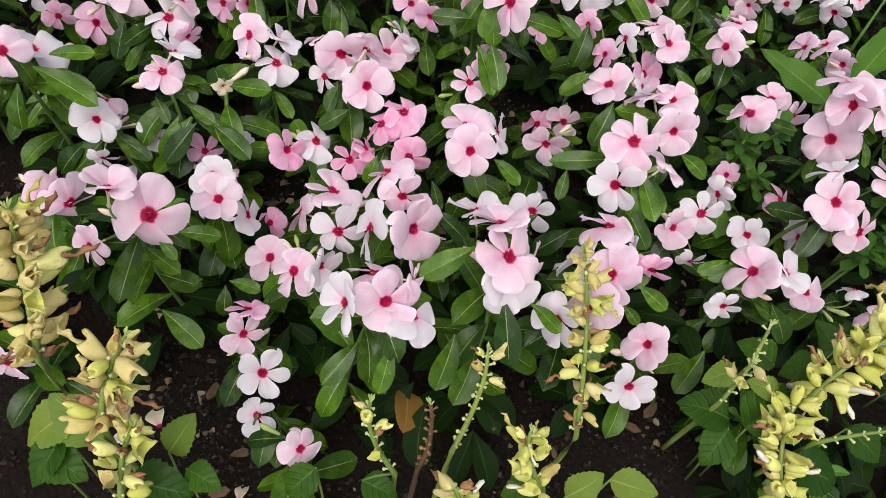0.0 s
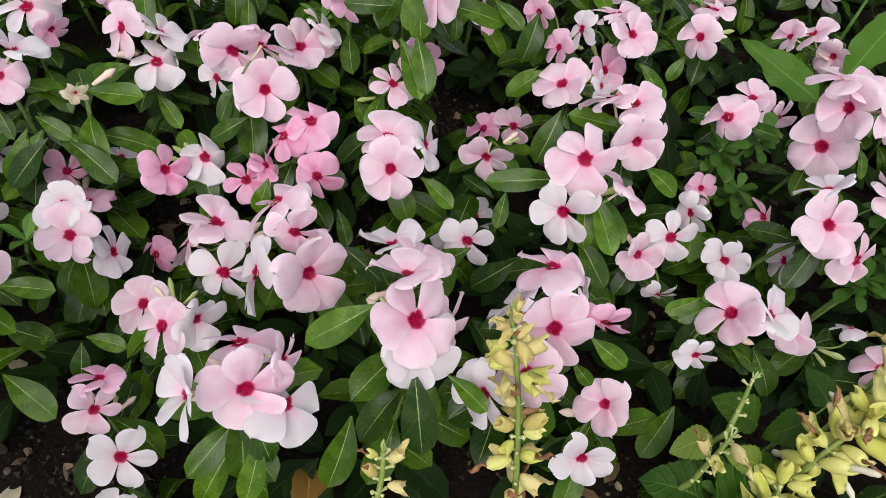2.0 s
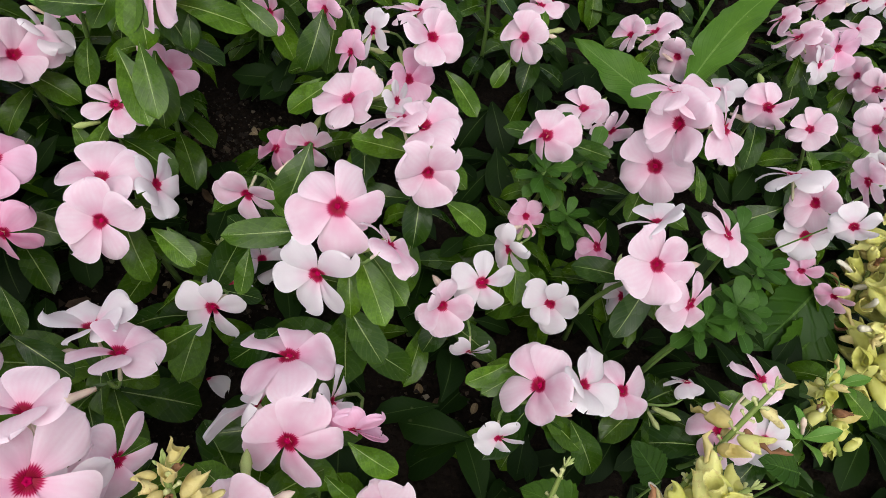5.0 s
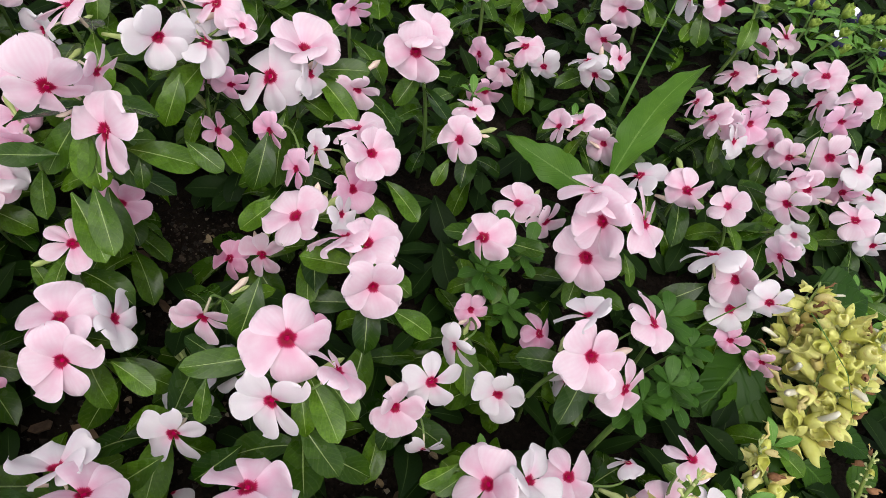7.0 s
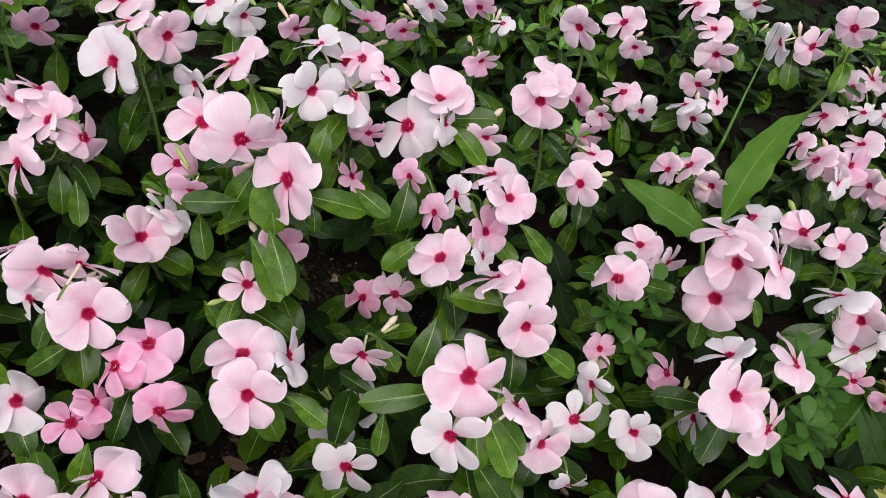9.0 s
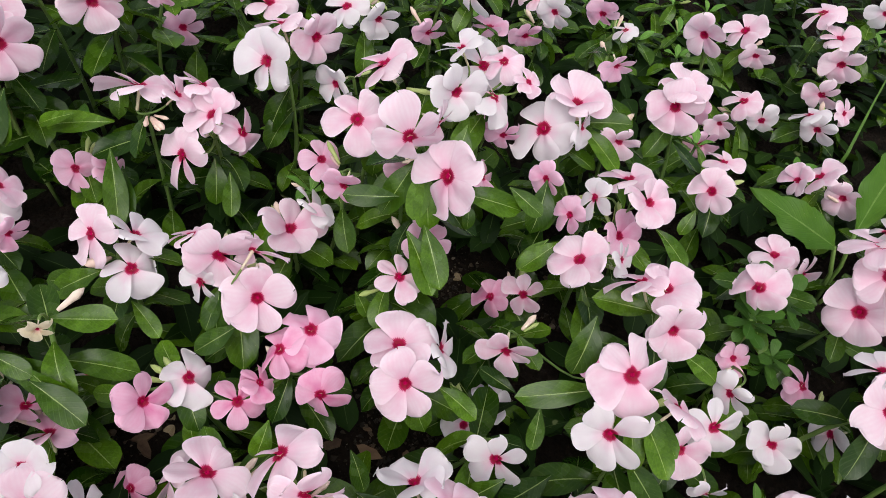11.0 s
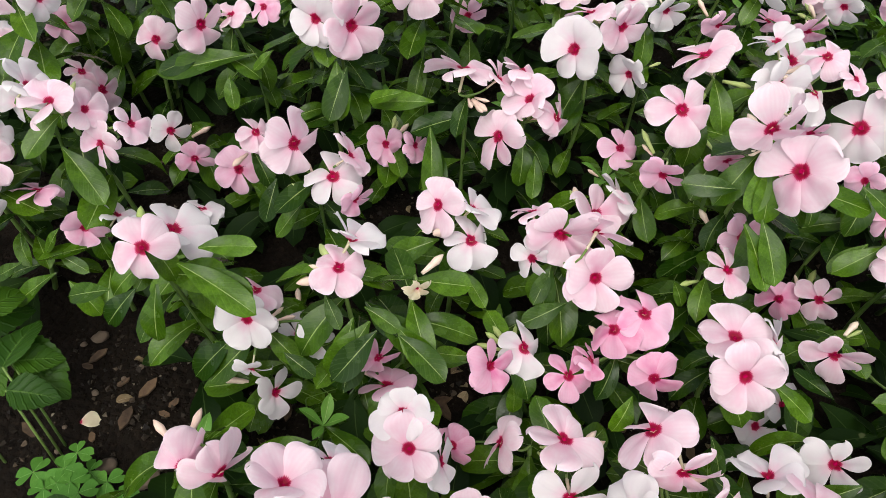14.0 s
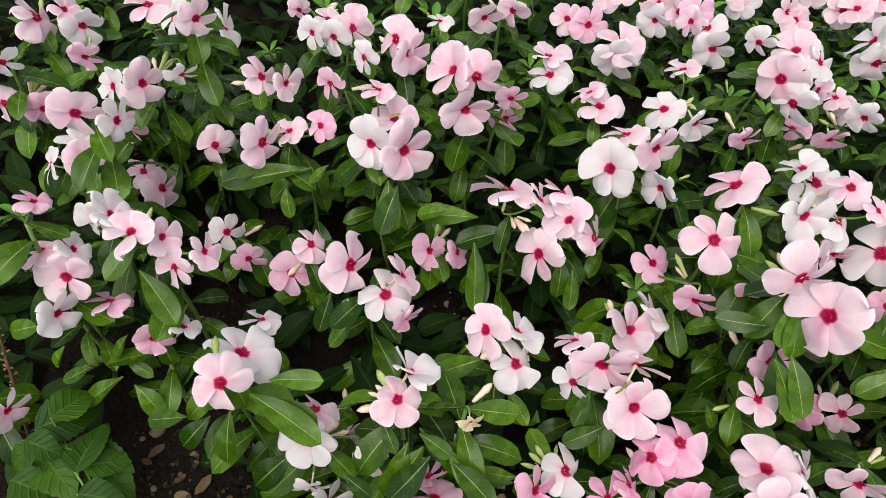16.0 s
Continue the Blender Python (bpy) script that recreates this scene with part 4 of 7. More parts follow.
periwinkle(0.326, 0.794, 0.072, [(0.318, 0.787, 0.098, -149, 63, 67, 39, 'p', -13, (-10, 100, 2, 94, 0, 106, 8, 106, 0, 96)), (0.340, 0.777, 0.084, -107, -3, 1, 32, 'w', -2, (0, 100, -12, 120, 4, 98, -2, 84, 10, 110)), (0.299, 0.776, 0.076, -110, -14, 19, 33, 'p', 32, (-4, 96, 0, 100, 16, 104, 0, 94, -12, 108))])
periwinkle(0.399, 0.593, 0.094, [(0.386, 0.597, 0.108, 163, 46, 21, 41, 'w', -9, (0, 100, -4, 110, -8, 112, 6, 108, 8, 78), 'n')])
periwinkle(0.420, 0.584, 0.118, [(0.412, 0.567, 0.124, -115, 17, 5, 38, 'p', -25, (-2, 108, 16, 92, 0, 100, -16, 94, 0, 114))])
periwinkle(0.467, 0.575, 0.090, [(0.458, 0.571, 0.107, -156, 61, 47, 35, 'p', 16, (6, 104, 0, 100, -6, 80, -2, 96, 0, 108))])
periwinkle(0.492, 0.684, 0.101, [(0.491, 0.679, 0.116, -135, -3, 55, 38, 'p', 6, (-2, 92, -16, 96, 8, 112, 12, 92, -2, 108)), (0.480, 0.681, 0.115, 160, 39, 49, 42, 'p'), (0.499, 0.663, 0.105, -57, 32, 40, 34, 'w', 8, (0, 100, 0, 100, 2, 100, 16, 104, -8, 90)), (0.464, 0.694, 0.122, 164, 32, 64, 31, 'p')])
periwinkle(0.588, 0.752, 0.072, [(0.580, 0.754, 0.090, 168, 66, 33, 42, 'p', 8, (0, 102, 2, 110, 4, 96, 0, 88, -4, 98))])
periwinkle(0.597, 0.707, 0.068, [(0.580, 0.709, 0.072, -173, 13, 34, 38, 'p', 22, (2, 114, 6, 92, 0, 100, 2, 102, -16, 88)), (0.585, 0.684, 0.078, -117, -3, 65, 37, 'p', -6, (10, 92, 0, 100, 0, 104, -8, 90, -4, 110))])
periwinkle(0.629, 0.690, 0.086, [(0.614, 0.671, 0.094, -120, 6, 14, 44, 'p'), (0.643, 0.661, 0.091, -73, 42, 55, 44, 'w'), (0.623, 0.698, 0.119, -103, -8, 64, 37, 'm')])
periwinkle(0.566, 0.629, 0.075, [(0.566, 0.621, 0.093, -113, 6, 7, 39, 'p'), (0.552, 0.629, 0.096, 146, 51, 59, 34, 'p')])
periwinkle(0.522, 0.575, 0.094, [(0.499, 0.563, 0.125, -134, -10, 60, 37, 'p', 10, (-6, 102, 8, 104, -4, 84, 0, 100, -2, 110)), (0.520, 0.556, 0.098, -124, 10, 7, 30, 'w', 18, (-2, 86, 2, 92, -6, 98, -2, 100, 6, 124))])
periwinkle(0.640, 0.608, 0.044, [(0.627, 0.609, 0.071, -172, 72, 22, 41, 'p'), (0.645, 0.590, 0.059, -101, 6, 68, 32, 'w')])
periwinkle(0.680, 0.744, 0.092, [(0.668, 0.741, 0.115, -165, 42, 47, 41, 'p')])
periwinkle(0.669, 0.783, 0.077, [(0.660, 0.794, 0.108, -158, 54, 71, 44, 'p'), (0.655, 0.772, 0.087, 164, 13, 63, 37, 'p')])
periwinkle(0.645, 0.846, 0.076, [(0.618, 0.860, 0.099, -136, -17, 46, 35, 'p', 10, (-16, 92, 2, 114, 0, 100, 14, 88, -4, 106)), (0.632, 0.838, 0.080, -169, 62, 26, 35, 'w', -7, (-6, 108, 8, 102, 6, 100, 0, 100, -8, 98), 'n'), (0.648, 0.823, 0.088, -178, 49, 56, 33, 'w')])
periwinkle(0.660, 0.904, 0.075, [(0.664, 0.896, 0.093, -64, 62, 2, 41, 'p', 4, (6, 100, 0, 100, -6, 96, 0, 98, -4, 106))])
periwinkle(0.673, 0.671, 0.035, [(0.654, 0.667, 0.055, -115, 5, 9, 36, 'm'), (0.682, 0.660, 0.056, 170, 76, 38, 38, 'w')])
periwinkle(0.445, 0.491, 0.086, [(0.430, 0.487, 0.114, -146, 18, 36, 38, 'p', 23, (2, 90, 0, 112, 10, 82, -2, 106, -6, 108)), (0.435, 0.478, 0.090, -103, 36, 67, 36, 'w', -6, (-2, 88, 0, 100, 0, 100, -4, 102, 6, 114)), (0.435, 0.455, 0.129, -112, 10, 43, 30, 'w'), (0.461, 0.497, 0.131, -164, -18, 66, 33, 'p'), (0.412, 0.501, 0.122, 117, 49, 9, 46, 'w')], [(0.419, 0.495, 0.096, 0.387, 0.488, 0.076)])
periwinkle(0.466, 0.477, 0.055, [(0.445, 0.467, 0.065, -108, 15, 15, 25, 'm', 4, (4, 116, 0, 104, 0, 100, 6, 78, -8, 98)), (0.471, 0.453, 0.059, -122, -14, 15, 26, 'm')])
periwinkle(0.308, 0.455, 0.045, [(0.290, 0.462, 0.066, -55, 58, 59, 31, 'm', -24, (4, 108, 12, 86, 0, 100, -6, 110, -2, 106)), (0.312, 0.436, 0.049, -168, 1, 38, 35, 'w', 24, (-8, 104, 8, 112, 4, 84, 0, 100, -8, 106))])
periwinkle(0.258, 0.430, 0.050, [(0.254, 0.414, 0.062, -105, 36, 9, 34, 'w', 20, (-2, 104, 0, 100, 2, 108, 14, 84, -8, 110))])
periwinkle(0.347, 0.340, 0.081, [(0.347, 0.346, 0.116, 42, 77, 14, 30, 'p', -4, (4, 108, 16, 92, -14, 88, -6, 118, 0, 100)), (0.345, 0.334, 0.074, -166, 42, 11, 38, 'p', -6, (-4, 106, 4, 96, 0, 84, -6, 102, 4, 108)), (0.378, 0.335, 0.064, -101, 60, 47, 31, 'w', 4, (2, 110, 0, 100, 0, 100, 2, 94, -4, 102))])
periwinkle(0.024, 0.317, 0.096, [(0.032, 0.319, 0.123, 92, 64, 2, 40, 'p', 10, (0, 100, 8, 82, 0, 100, -6, 82, -6, 94))], [(0.061, 0.342, 0.115, 0.037, 0.333, 0.096)])
periwinkle(-0.072, 0.755, 0.150, [(-0.056, 0.738, 0.155, -61, -15, 34, 39, 'w', 32, (-2, 102, 0, 100, 12, 100, 2, 96, -8, 98)), (-0.084, 0.746, 0.157, -126, 58, 34, 39, 'w', -4, (0, 100, 4, 92, -6, 108, 8, 108, -4, 98))])
periwinkle(0.098, 0.824, 0.124, [(0.110, 0.814, 0.149, -109, -9, 15, 35, 'w', 7, (2, 88, 0, 100, 0, 100, 0, 96, -4, 104)), (0.084, 0.798, 0.128, -77, -22, 38, 33, 'm')])
periwinkle(0.263, 0.812, 0.154, [(0.253, 0.795, 0.158, -121, -12, 30, 44, 'p', 13, (-2, 96, 2, 102, 0, 88, 0, 100, -2, 110))])
periwinkle(0.338, 0.865, 0.117, [(0.322, 0.862, 0.136, -152, 42, 43, 44, 'p', 2, (-2, 104, -6, 98, 8, 106, -8, 96, 0, 96)), (0.335, 0.843, 0.121, -105, -15, 68, 35, 'p', 16, (-4, 88, 4, 100, 8, 98, 0, 100, -6, 108))])
periwinkle(0.532, 0.874, 0.136, [(0.539, 0.859, 0.141, -89, 4, 29, 43, 'p', -6, (8, 108, 10, 94, -2, 90, -4, 98, -10, 110)), (0.506, 0.864, 0.140, -163, -13, 16, 45, 'w', 28, (-12, 98, 0, 100, 8, 84, 6, 108, 2, 118))])
periwinkle(0.570, 0.853, 0.173, [(0.557, 0.838, 0.177, -130, -6, 61, 44, 'p', -5, (2, 106, 0, 102, 0, 92, 8, 100, -8, 96))])
periwinkle(-0.474, 0.612, 0.123, [(-0.467, 0.594, 0.128, -70, 15, 15, 34, 'p', -14, (0, 108, -10, 106, -6, 100, 14, 112, 2, 82))])
periwinkle(-0.387, 0.585, 0.161, [(-0.400, 0.560, 0.172, -25, 9, 64, 40, 'p', 0, (0, 100, -8, 106, 6, 104, 0, 100, 4, 104)), (-0.387, 0.583, 0.170, -136, 75, 13, 28, 'p', 1, (-8, 92, 0, 106, 10, 92, 0, 100, 0, 100)), (-0.361, 0.587, 0.179, -100, 45, 56, 27, 'm', -9, (-6, 90, 2, 112, 0, 86, 6, 100, 0, 100))], [(-0.348, 0.569, 0.156, -0.360, 0.558, 0.142), (-0.361, 0.565, 0.153, -0.429, 0.542, 0.130), (-0.400, 0.560, 0.149, -0.430, 0.542, 0.133), (-0.386, 0.561, 0.148, -0.357, 0.561, 0.138), (-0.380, 0.552, 0.138, -0.373, 0.538, 0.118)])
periwinkle(-0.304, 0.586, 0.183, [(-0.309, 0.562, 0.192, -90, 13, 25, 39, 'w', 19, (0, 124, 4, 118, 16, 90, 4, 94, -16, 100)), (-0.285, 0.565, 0.190, -43, 6, 20, 49, 'p', 18, (-2, 94, -2, 112, 10, 98, 2, 94, -2, 106)), (-0.301, 0.594, 0.194, -61, 72, 65, 38, 'p', 14, (2, 104, 2, 94, -6, 116, 0, 100, 0, 100))], [(-0.286, 0.557, 0.161, -0.291, 0.530, 0.132), (-0.294, 0.558, 0.163, -0.285, 0.533, 0.132)])
periwinkle(-0.432, 0.549, 0.064, [(-0.436, 0.539, 0.081, -53, 23, 46, 33, 'w', -5, (8, 98, 6, 98, -12, 102, -4, 112, 2, 98), 'n'), (-0.411, 0.526, 0.068, -71, 13, 32, 28, 'm', -2, (0, 100, -6, 102, 10, 110, -10, 94, 8, 110))])
periwinkle(-0.348, 0.511, 0.104, [(-0.342, 0.51, 0.123, -23, 61, 53, 31, 'p', -24, (0, 104, 12, 94, 0, 100, -16, 108, 8, 104))])
periwinkle(-0.365, 0.530, 0.068, [(-0.364, 0.513, 0.079, -74, 35, 49, 36, 'm', 8, (-6, 92, -2, 106, 6, 106, -4, 108, 6, 96))])
periwinkle(-0.258, 0.575, 0.086, [(-0.258, 0.562, 0.092, -72, 17, 47, 30, 'm', 5, (-10, 98, 8, 114, 0, 100, -2, 118, 2, 78)), (-0.235, 0.565, 0.094, -18, 23, 34, 27, 'm')])
periwinkle(-0.357, 0.436, 0.082, [(-0.357, 0.445, 0.100, 92, 63, 26, 29, 'w', -5, (2, 106, 16, 92, -10, 100, -6, 120, -6, 94))])
periwinkle(-0.283, 0.371, 0.088, [(-0.283, 0.36, 0.11, -69, 25, 5, 37, 'w', 25, (-8, 100, 0, 100, -6, 102, 4, 98, 4, 106)), (-0.287, 0.38, 0.112, 48, 61, 26, 31, 'p', -14, (-4, 86, 0, 100, 4, 108, -6, 120, 6, 98)), (-0.242, 0.361, 0.104, -67, 21, 55, 25, 'w', -6, (14, 98, 0, 100, -16, 96, -4, 122, 2, 92), 'n'), (-0.274, 0.339, 0.091, -77, -12, 68, 23, 'w', 2, (0, 104, 2, 98, 0, 90, 0, 100, 0, 100), 'n')], [(-0.296, 0.358, 0.087, -0.317, 0.338, 0.064), (-0.277, 0.366, 0.094, -0.253, 0.357, 0.079), (-0.281, 0.364, 0.091, -0.302, 0.338, 0.065)])
periwinkle(-0.287, 0.430, 0.013, [(-0.282, 0.413, 0.021, 106, -25, 9, 30, 'w', 18, (-8, 110, 8, 114, 12, 92, 0, 100, -10, 106), 'n')])
periwinkle(-0.285, 0.356, 0.043, [(-0.269, 0.348, 0.052, -22, 22, 34, 34, 'w', 16, (6, 98, 4, 94, 4, 90, -8, 110, -2, 108), 'n')])
periwinkle(-0.272, 0.266, 0.127, [(-0.265, 0.257, 0.134, -57, 14, 70, 36, 'p', -48, (-4, 100, 0, 94, 0, 100, 0, 100, 10, 102)), (-0.248, 0.26, 0.131, -40, -6, 20, 38, 'p', -26, (14, 110, -6, 90, 0, 100, 0, 94, -2, 112))])
periwinkle(-0.116, 0.643, 0.156, [(-0.126, 0.628, 0.165, -124, 27, 50, 49, 'w', 18, (8, 104, 0, 100, -8, 106, 2, 88, 0, 102))])
periwinkle(-0.110, 0.657, 0.171, [(-0.095, 0.651, 0.178, -53, 6, 38, 41, 'p', 9, (0, 100, -12, 86, 0, 100, 0, 102, -2, 104)), (-0.120, 0.650, 0.185, 155, 69, 68, 40, 'p')])
periwinkle(-0.067, 0.672, 0.133, [(-0.078, 0.655, 0.137, -123, 1, 1, 36, 'w', 20, (2, 100, -2, 94, 0, 100, 6, 102, -6, 104))])
periwinkle(-0.153, 0.570, 0.131, [(-0.167, 0.544, 0.135, -134, 24, 32, 43, 'p', -2, (-4, 98, -4, 84, -6, 104, 10, 120, -2, 100)), (-0.150, 0.565, 0.156, -132, 46, 5, 37, 'p', 19, (-12, 104, 0, 100, 0, 100, 10, 114, -2, 84)), (-0.161, 0.581, 0.169, 30, 62, 67, 32, 'p', -9, (10, 94, 0, 100, -8, 102, -8, 104, 10, 104)), (-0.129, 0.559, 0.149, -18, 31, 0, 34, 'p', -17, (6, 118, 12, 110, 0, 96, -16, 78, -4, 122)), (-0.145, 0.582, 0.161, 22, 54, 2, 24, 'p', -15, (6, 102, 0, 100, 0, 100, -2, 84, -8, 92))], [(-0.221, 0.565, 0.138, -0.270, 0.561, 0.131), (-0.212, 0.544, 0.117, -0.204, 0.518, 0.088), (-0.150, 0.557, 0.124, -0.143, 0.537, 0.100), (-0.219, 0.546, 0.129, -0.205, 0.514, 0.090), (-0.245, 0.558, 0.146, -0.268, 0.552, 0.139), (-0.139, 0.553, 0.116, -0.133, 0.535, 0.092)])
periwinkle(-0.026, 0.601, 0.176, [(-0.037, 0.601, 0.193, -178, 58, 37, 45, 'p', 1, (-8, 90, -2, 104, 10, 104, 2, 102, 0, 100))])
periwinkle(-0.104, 0.351, 0.057, [(-0.122, 0.345, 0.064, -177, 27, 7, 35, 'p', -5, (2, 104, 2, 98, 0, 100, -2, 92, -6, 106)), (-0.151, 0.349, 0.037, -122, 45, 35, 29, 'r', -21, (-2, 98, -6, 92, 0, 110, 8, 90, 2, 102))])
periwinkle(-0.337, 0.360, 0.161, [(-0.326, 0.347, 0.172, -64, 39, 43, 36, 'p', -25, (0, 100, -10, 98, 6, 104, -8, 104, 16, 102))], [(-0.314, 0.354, 0.156, -0.267, 0.347, 0.143), (-0.304, 0.362, 0.163, -0.275, 0.371, 0.165), (-0.323, 0.344, 0.147, -0.320, 0.324, 0.122), (-0.311, 0.354, 0.153, -0.274, 0.352, 0.140), (-0.347, 0.336, 0.143, -0.371, 0.330, 0.137), (-0.334, 0.340, 0.144, -0.347, 0.324, 0.126)])
periwinkle(-0.424, 0.416, 0.094, [(-0.423, 0.407, 0.1, -53, 9, 40, 28, 'm', 10, (-4, 100, 0, 108, 8, 90, -2, 98, -4, 108)), (-0.404, 0.418, 0.106, 45, 49, 42, 26, 'w')], [(-0.470, 0.389, 0.069, -0.489, 0.378, 0.056), (-0.447, 0.390, 0.065, -0.470, 0.370, 0.045), (-0.448, 0.399, 0.074, -0.427, 0.398, 0.064), (-0.450, 0.412, 0.087, -0.458, 0.400, 0.072), (-0.437, 0.388, 0.061, -0.412, 0.381, 0.045), (-0.450, 0.421, 0.096, -0.476, 0.416, 0.090)])
periwinkle(-0.520, 0.523, 0.187, [(-0.519, 0.509, 0.205, -56, -3, 43, 39, 'p'), (-0.497, 0.522, 0.195, -6, 7, 15, 34, 'w')])
periwinkle(-0.489, 0.628, 0.233, [(-0.474, 0.615, 0.237, -41, -8, 50, 33, 'p', -5, (8, 104, 6, 90, 0, 100, -6, 96, -8, 102))])
periwinkle(-0.317, 0.652, 0.219, [(-0.304, 0.637, 0.230, -42, -8, 62, 38, 'p', 24, (-8, 98, 0, 100, 0, 100, 6, 110, 0, 94)), (-0.316, 0.644, 0.235, -124, 26, 57, 37, 'p', -7, (-10, 100, -8, 110, 10, 92, 0, 100, 0, 100)), (-0.337, 0.628, 0.223, -119, 3, 25, 27, 'w')])
periwinkle(-0.258, 0.808, 0.193, [(-0.270, 0.783, 0.197, -69, -12, 5, 36, 'p', 18, (-4, 102, 0, 100, 0, 98, 8, 94, -2, 98)), (-0.244, 0.795, 0.203, -102, -14, 42, 33, 'p', 3, (-4, 88, 0, 100, 0, 100, -8, 112, 16, 102))])
periwinkle(-0.253, 0.653, 0.186, [(-0.246, 0.633, 0.222, -92, 2, 12, 42, 'p', -20, (0, 98, -2, 100, -8, 84, -2, 120, 14, 100)), (-0.253, 0.635, 0.190, -62, -6, 40, 45, 'p', 30, (-16, 104, 0, 100, -10, 106, 16, 104, 0, 92)), (-0.265, 0.642, 0.218, -140, 35, 3, 48, 'p', 27, (0, 100, 0, 100, 0, 100, -16, 96, -6, 100))])
periwinkle(-0.198, 0.771, 0.146, [(-0.196, 0.760, 0.161, -102, 73, 24, 42, 'w', 6, (4, 108, -4, 94, -4, 96, 2, 102, 4, 100)), (-0.202, 0.777, 0.170, 93, 90, 55, 39, 'p', 18, (0, 100, 0, 100, -2, 124, 8, 102, -10, 84))])
periwinkle(-0.133, 0.849, 0.150, [(-0.134, 0.832, 0.154, -97, -14, 7, 49, 'w', 13, (2, 94, 0, 100, 8, 104, -4, 94, -6, 104)), (-0.134, 0.839, 0.165, -88, 67, 65, 50, 'p', -3, (-4, 114, 4, 106, 0, 94, 0, 100, 0, 100))])
periwinkle(-0.145, 0.717, 0.153, [(-0.144, 0.712, 0.167, -78, 72, 67, 42, 'p', 7, (2, 98, -8, 100, 0, 100, 0, 94, 4, 106)), (-0.155, 0.719, 0.175, 162, 57, 7, 32, 'p', 1, (0, 100, -6, 90, 0, 100, 4, 102, 2, 106))])
periwinkle(-0.097, 0.925, 0.163, [(-0.101, 0.906, 0.167, -102, -8, 26, 40, 'w', 22, (4, 88, -2, 102, 6, 100, 0, 100, -8, 98))])
periwinkle(-0.039, 0.924, 0.145, [(-0.034, 0.901, 0.149, -92, -9, 3, 45, 'w', 13, (0, 98, 4, 102, 6, 94, 0, 100, -6, 104)), (-0.044, 0.918, 0.162, -156, 58, 2, 40, 'w', -10, (-6, 114, 2, 106, 6, 90, 0, 100, 0, 100)), (-0.063, 0.914, 0.168, -132, 9, 41, 33, 'p', 0, (-4, 98, -10, 100, 12, 108, 0, 100, 0, 100))])
periwinkle(0.023, 0.775, 0.179, [(0.006, 0.763, 0.199, -109, 5, 4, 47, 'p', -6, (-2, 106, 0, 102, -4, 88, 2, 100, 4, 102)), (0.022, 0.753, 0.183, -127, -4, 22, 41, 'w', -8, (8, 100, 0, 100, 0, 100, -2, 82, -8, 118))])
periwinkle(0.108, 0.880, 0.118, [(0.117, 0.869, 0.122, -125, -12, 39, 35, 'p', 19, (10, 94, 0, 94, 0, 100, 0, 94, -8, 114)), (0.098, 0.874, 0.132, -120, 78, 62, 33, 'p', -8, (6, 92, 0, 100, 0, 100, -4, 102, 0, 102)), (0.079, 0.875, 0.136, -168, 23, 58, 33, 'p')])
periwinkle(-0.522, 0.612, 0.176, [(-0.524, 0.593, 0.180, -31, 8, 68, 40, 'p', 12, (6, 108, -10, 90, -12, 110, 4, 102, 14, 92)), (-0.493, 0.607, 0.187, -57, -29, 27, 29, 'w')])
periwinkle(-0.557, 0.621, 0.153, [(-0.563, 0.604, 0.162, -109, 27, 62, 34, 'w', 12, (12, 96, 2, 78, 0, 100, -12, 106, 0, 118))])
periwinkle(-0.662, 0.605, 0.126, [(-0.673, 0.585, 0.131, -83, 21, 18, 35, 'p', -26, (-4, 92, -12, 86, 0, 100, 2, 108, 12, 106)), (-0.636, 0.591, 0.130, -51, -8, 44, 36, 'm', -3, (4, 104, -4, 90, 0, 100, 0, 100, 0, 102))])
periwinkle(-0.568, 0.546, 0.120, [(-0.553, 0.532, 0.136, -67, 22, 0, 34, 'p', 8, (6, 110, 12, 100, -2, 90, -8, 98, -10, 94)), (-0.577, 0.522, 0.131, -135, 35, 6, 33, 'w', 3, (-4, 102, 4, 108, 0, 100, 0, 100, 0, 102), 'n'), (-0.572, 0.552, 0.132, -22, 68, 48, 35, 'w', 4, (4, 94, -6, 108, 0, 100, 0, 100, -2, 106))])
periwinkle(-0.541, 0.574, 0.078, [(-0.535, 0.575, 0.095, -2, 54, 54, 33, 'p', -16, (10, 96, -4, 84, 0, 104, -2, 106, 0, 100), 'n'), (-0.516, 0.570, 0.084, -8, 17, 54, 38, 'p', -9, (-4, 100, 16, 100, -4, 100, -8, 114, -10, 92))])
periwinkle(-0.491, 0.483, 0.142, [(-0.490, 0.464, 0.147, -86, 15, 15, 32, 'w', 0, (2, 98, -8, 90, 6, 116, 2, 84, 0, 100))])
periwinkle(-0.432, 0.437, 0.171, [(-0.426, 0.426, 0.188, -115, 72, 14, 34, 'p', 19, (8, 102, 4, 82, 0, 100, -8, 98, 0, 116)), (-0.413, 0.435, 0.179, -12, 27, 50, 28, 'p', 18, (2, 94, -6, 100, 2, 98, 6, 94, -4, 104)), (-0.449, 0.436, 0.187, 21, 43, 6, 34, 'w', 15, (-4, 104, -4, 110, 0, 100, 0, 100, 8, 90)), (-0.383, 0.435, 0.175, 4, 24, 10, 25, 'p', 5, (-6, 100, 10, 96, 6, 86, -6, 108, -4, 108)), (-0.403, 0.428, 0.16, -103, 20, 33, 29, 'p', 1, (-10, 88, 0, 100, -2, 100, 6, 108, 10, 100))], [(-0.425, 0.419, 0.159, -0.393, 0.406, 0.135)])
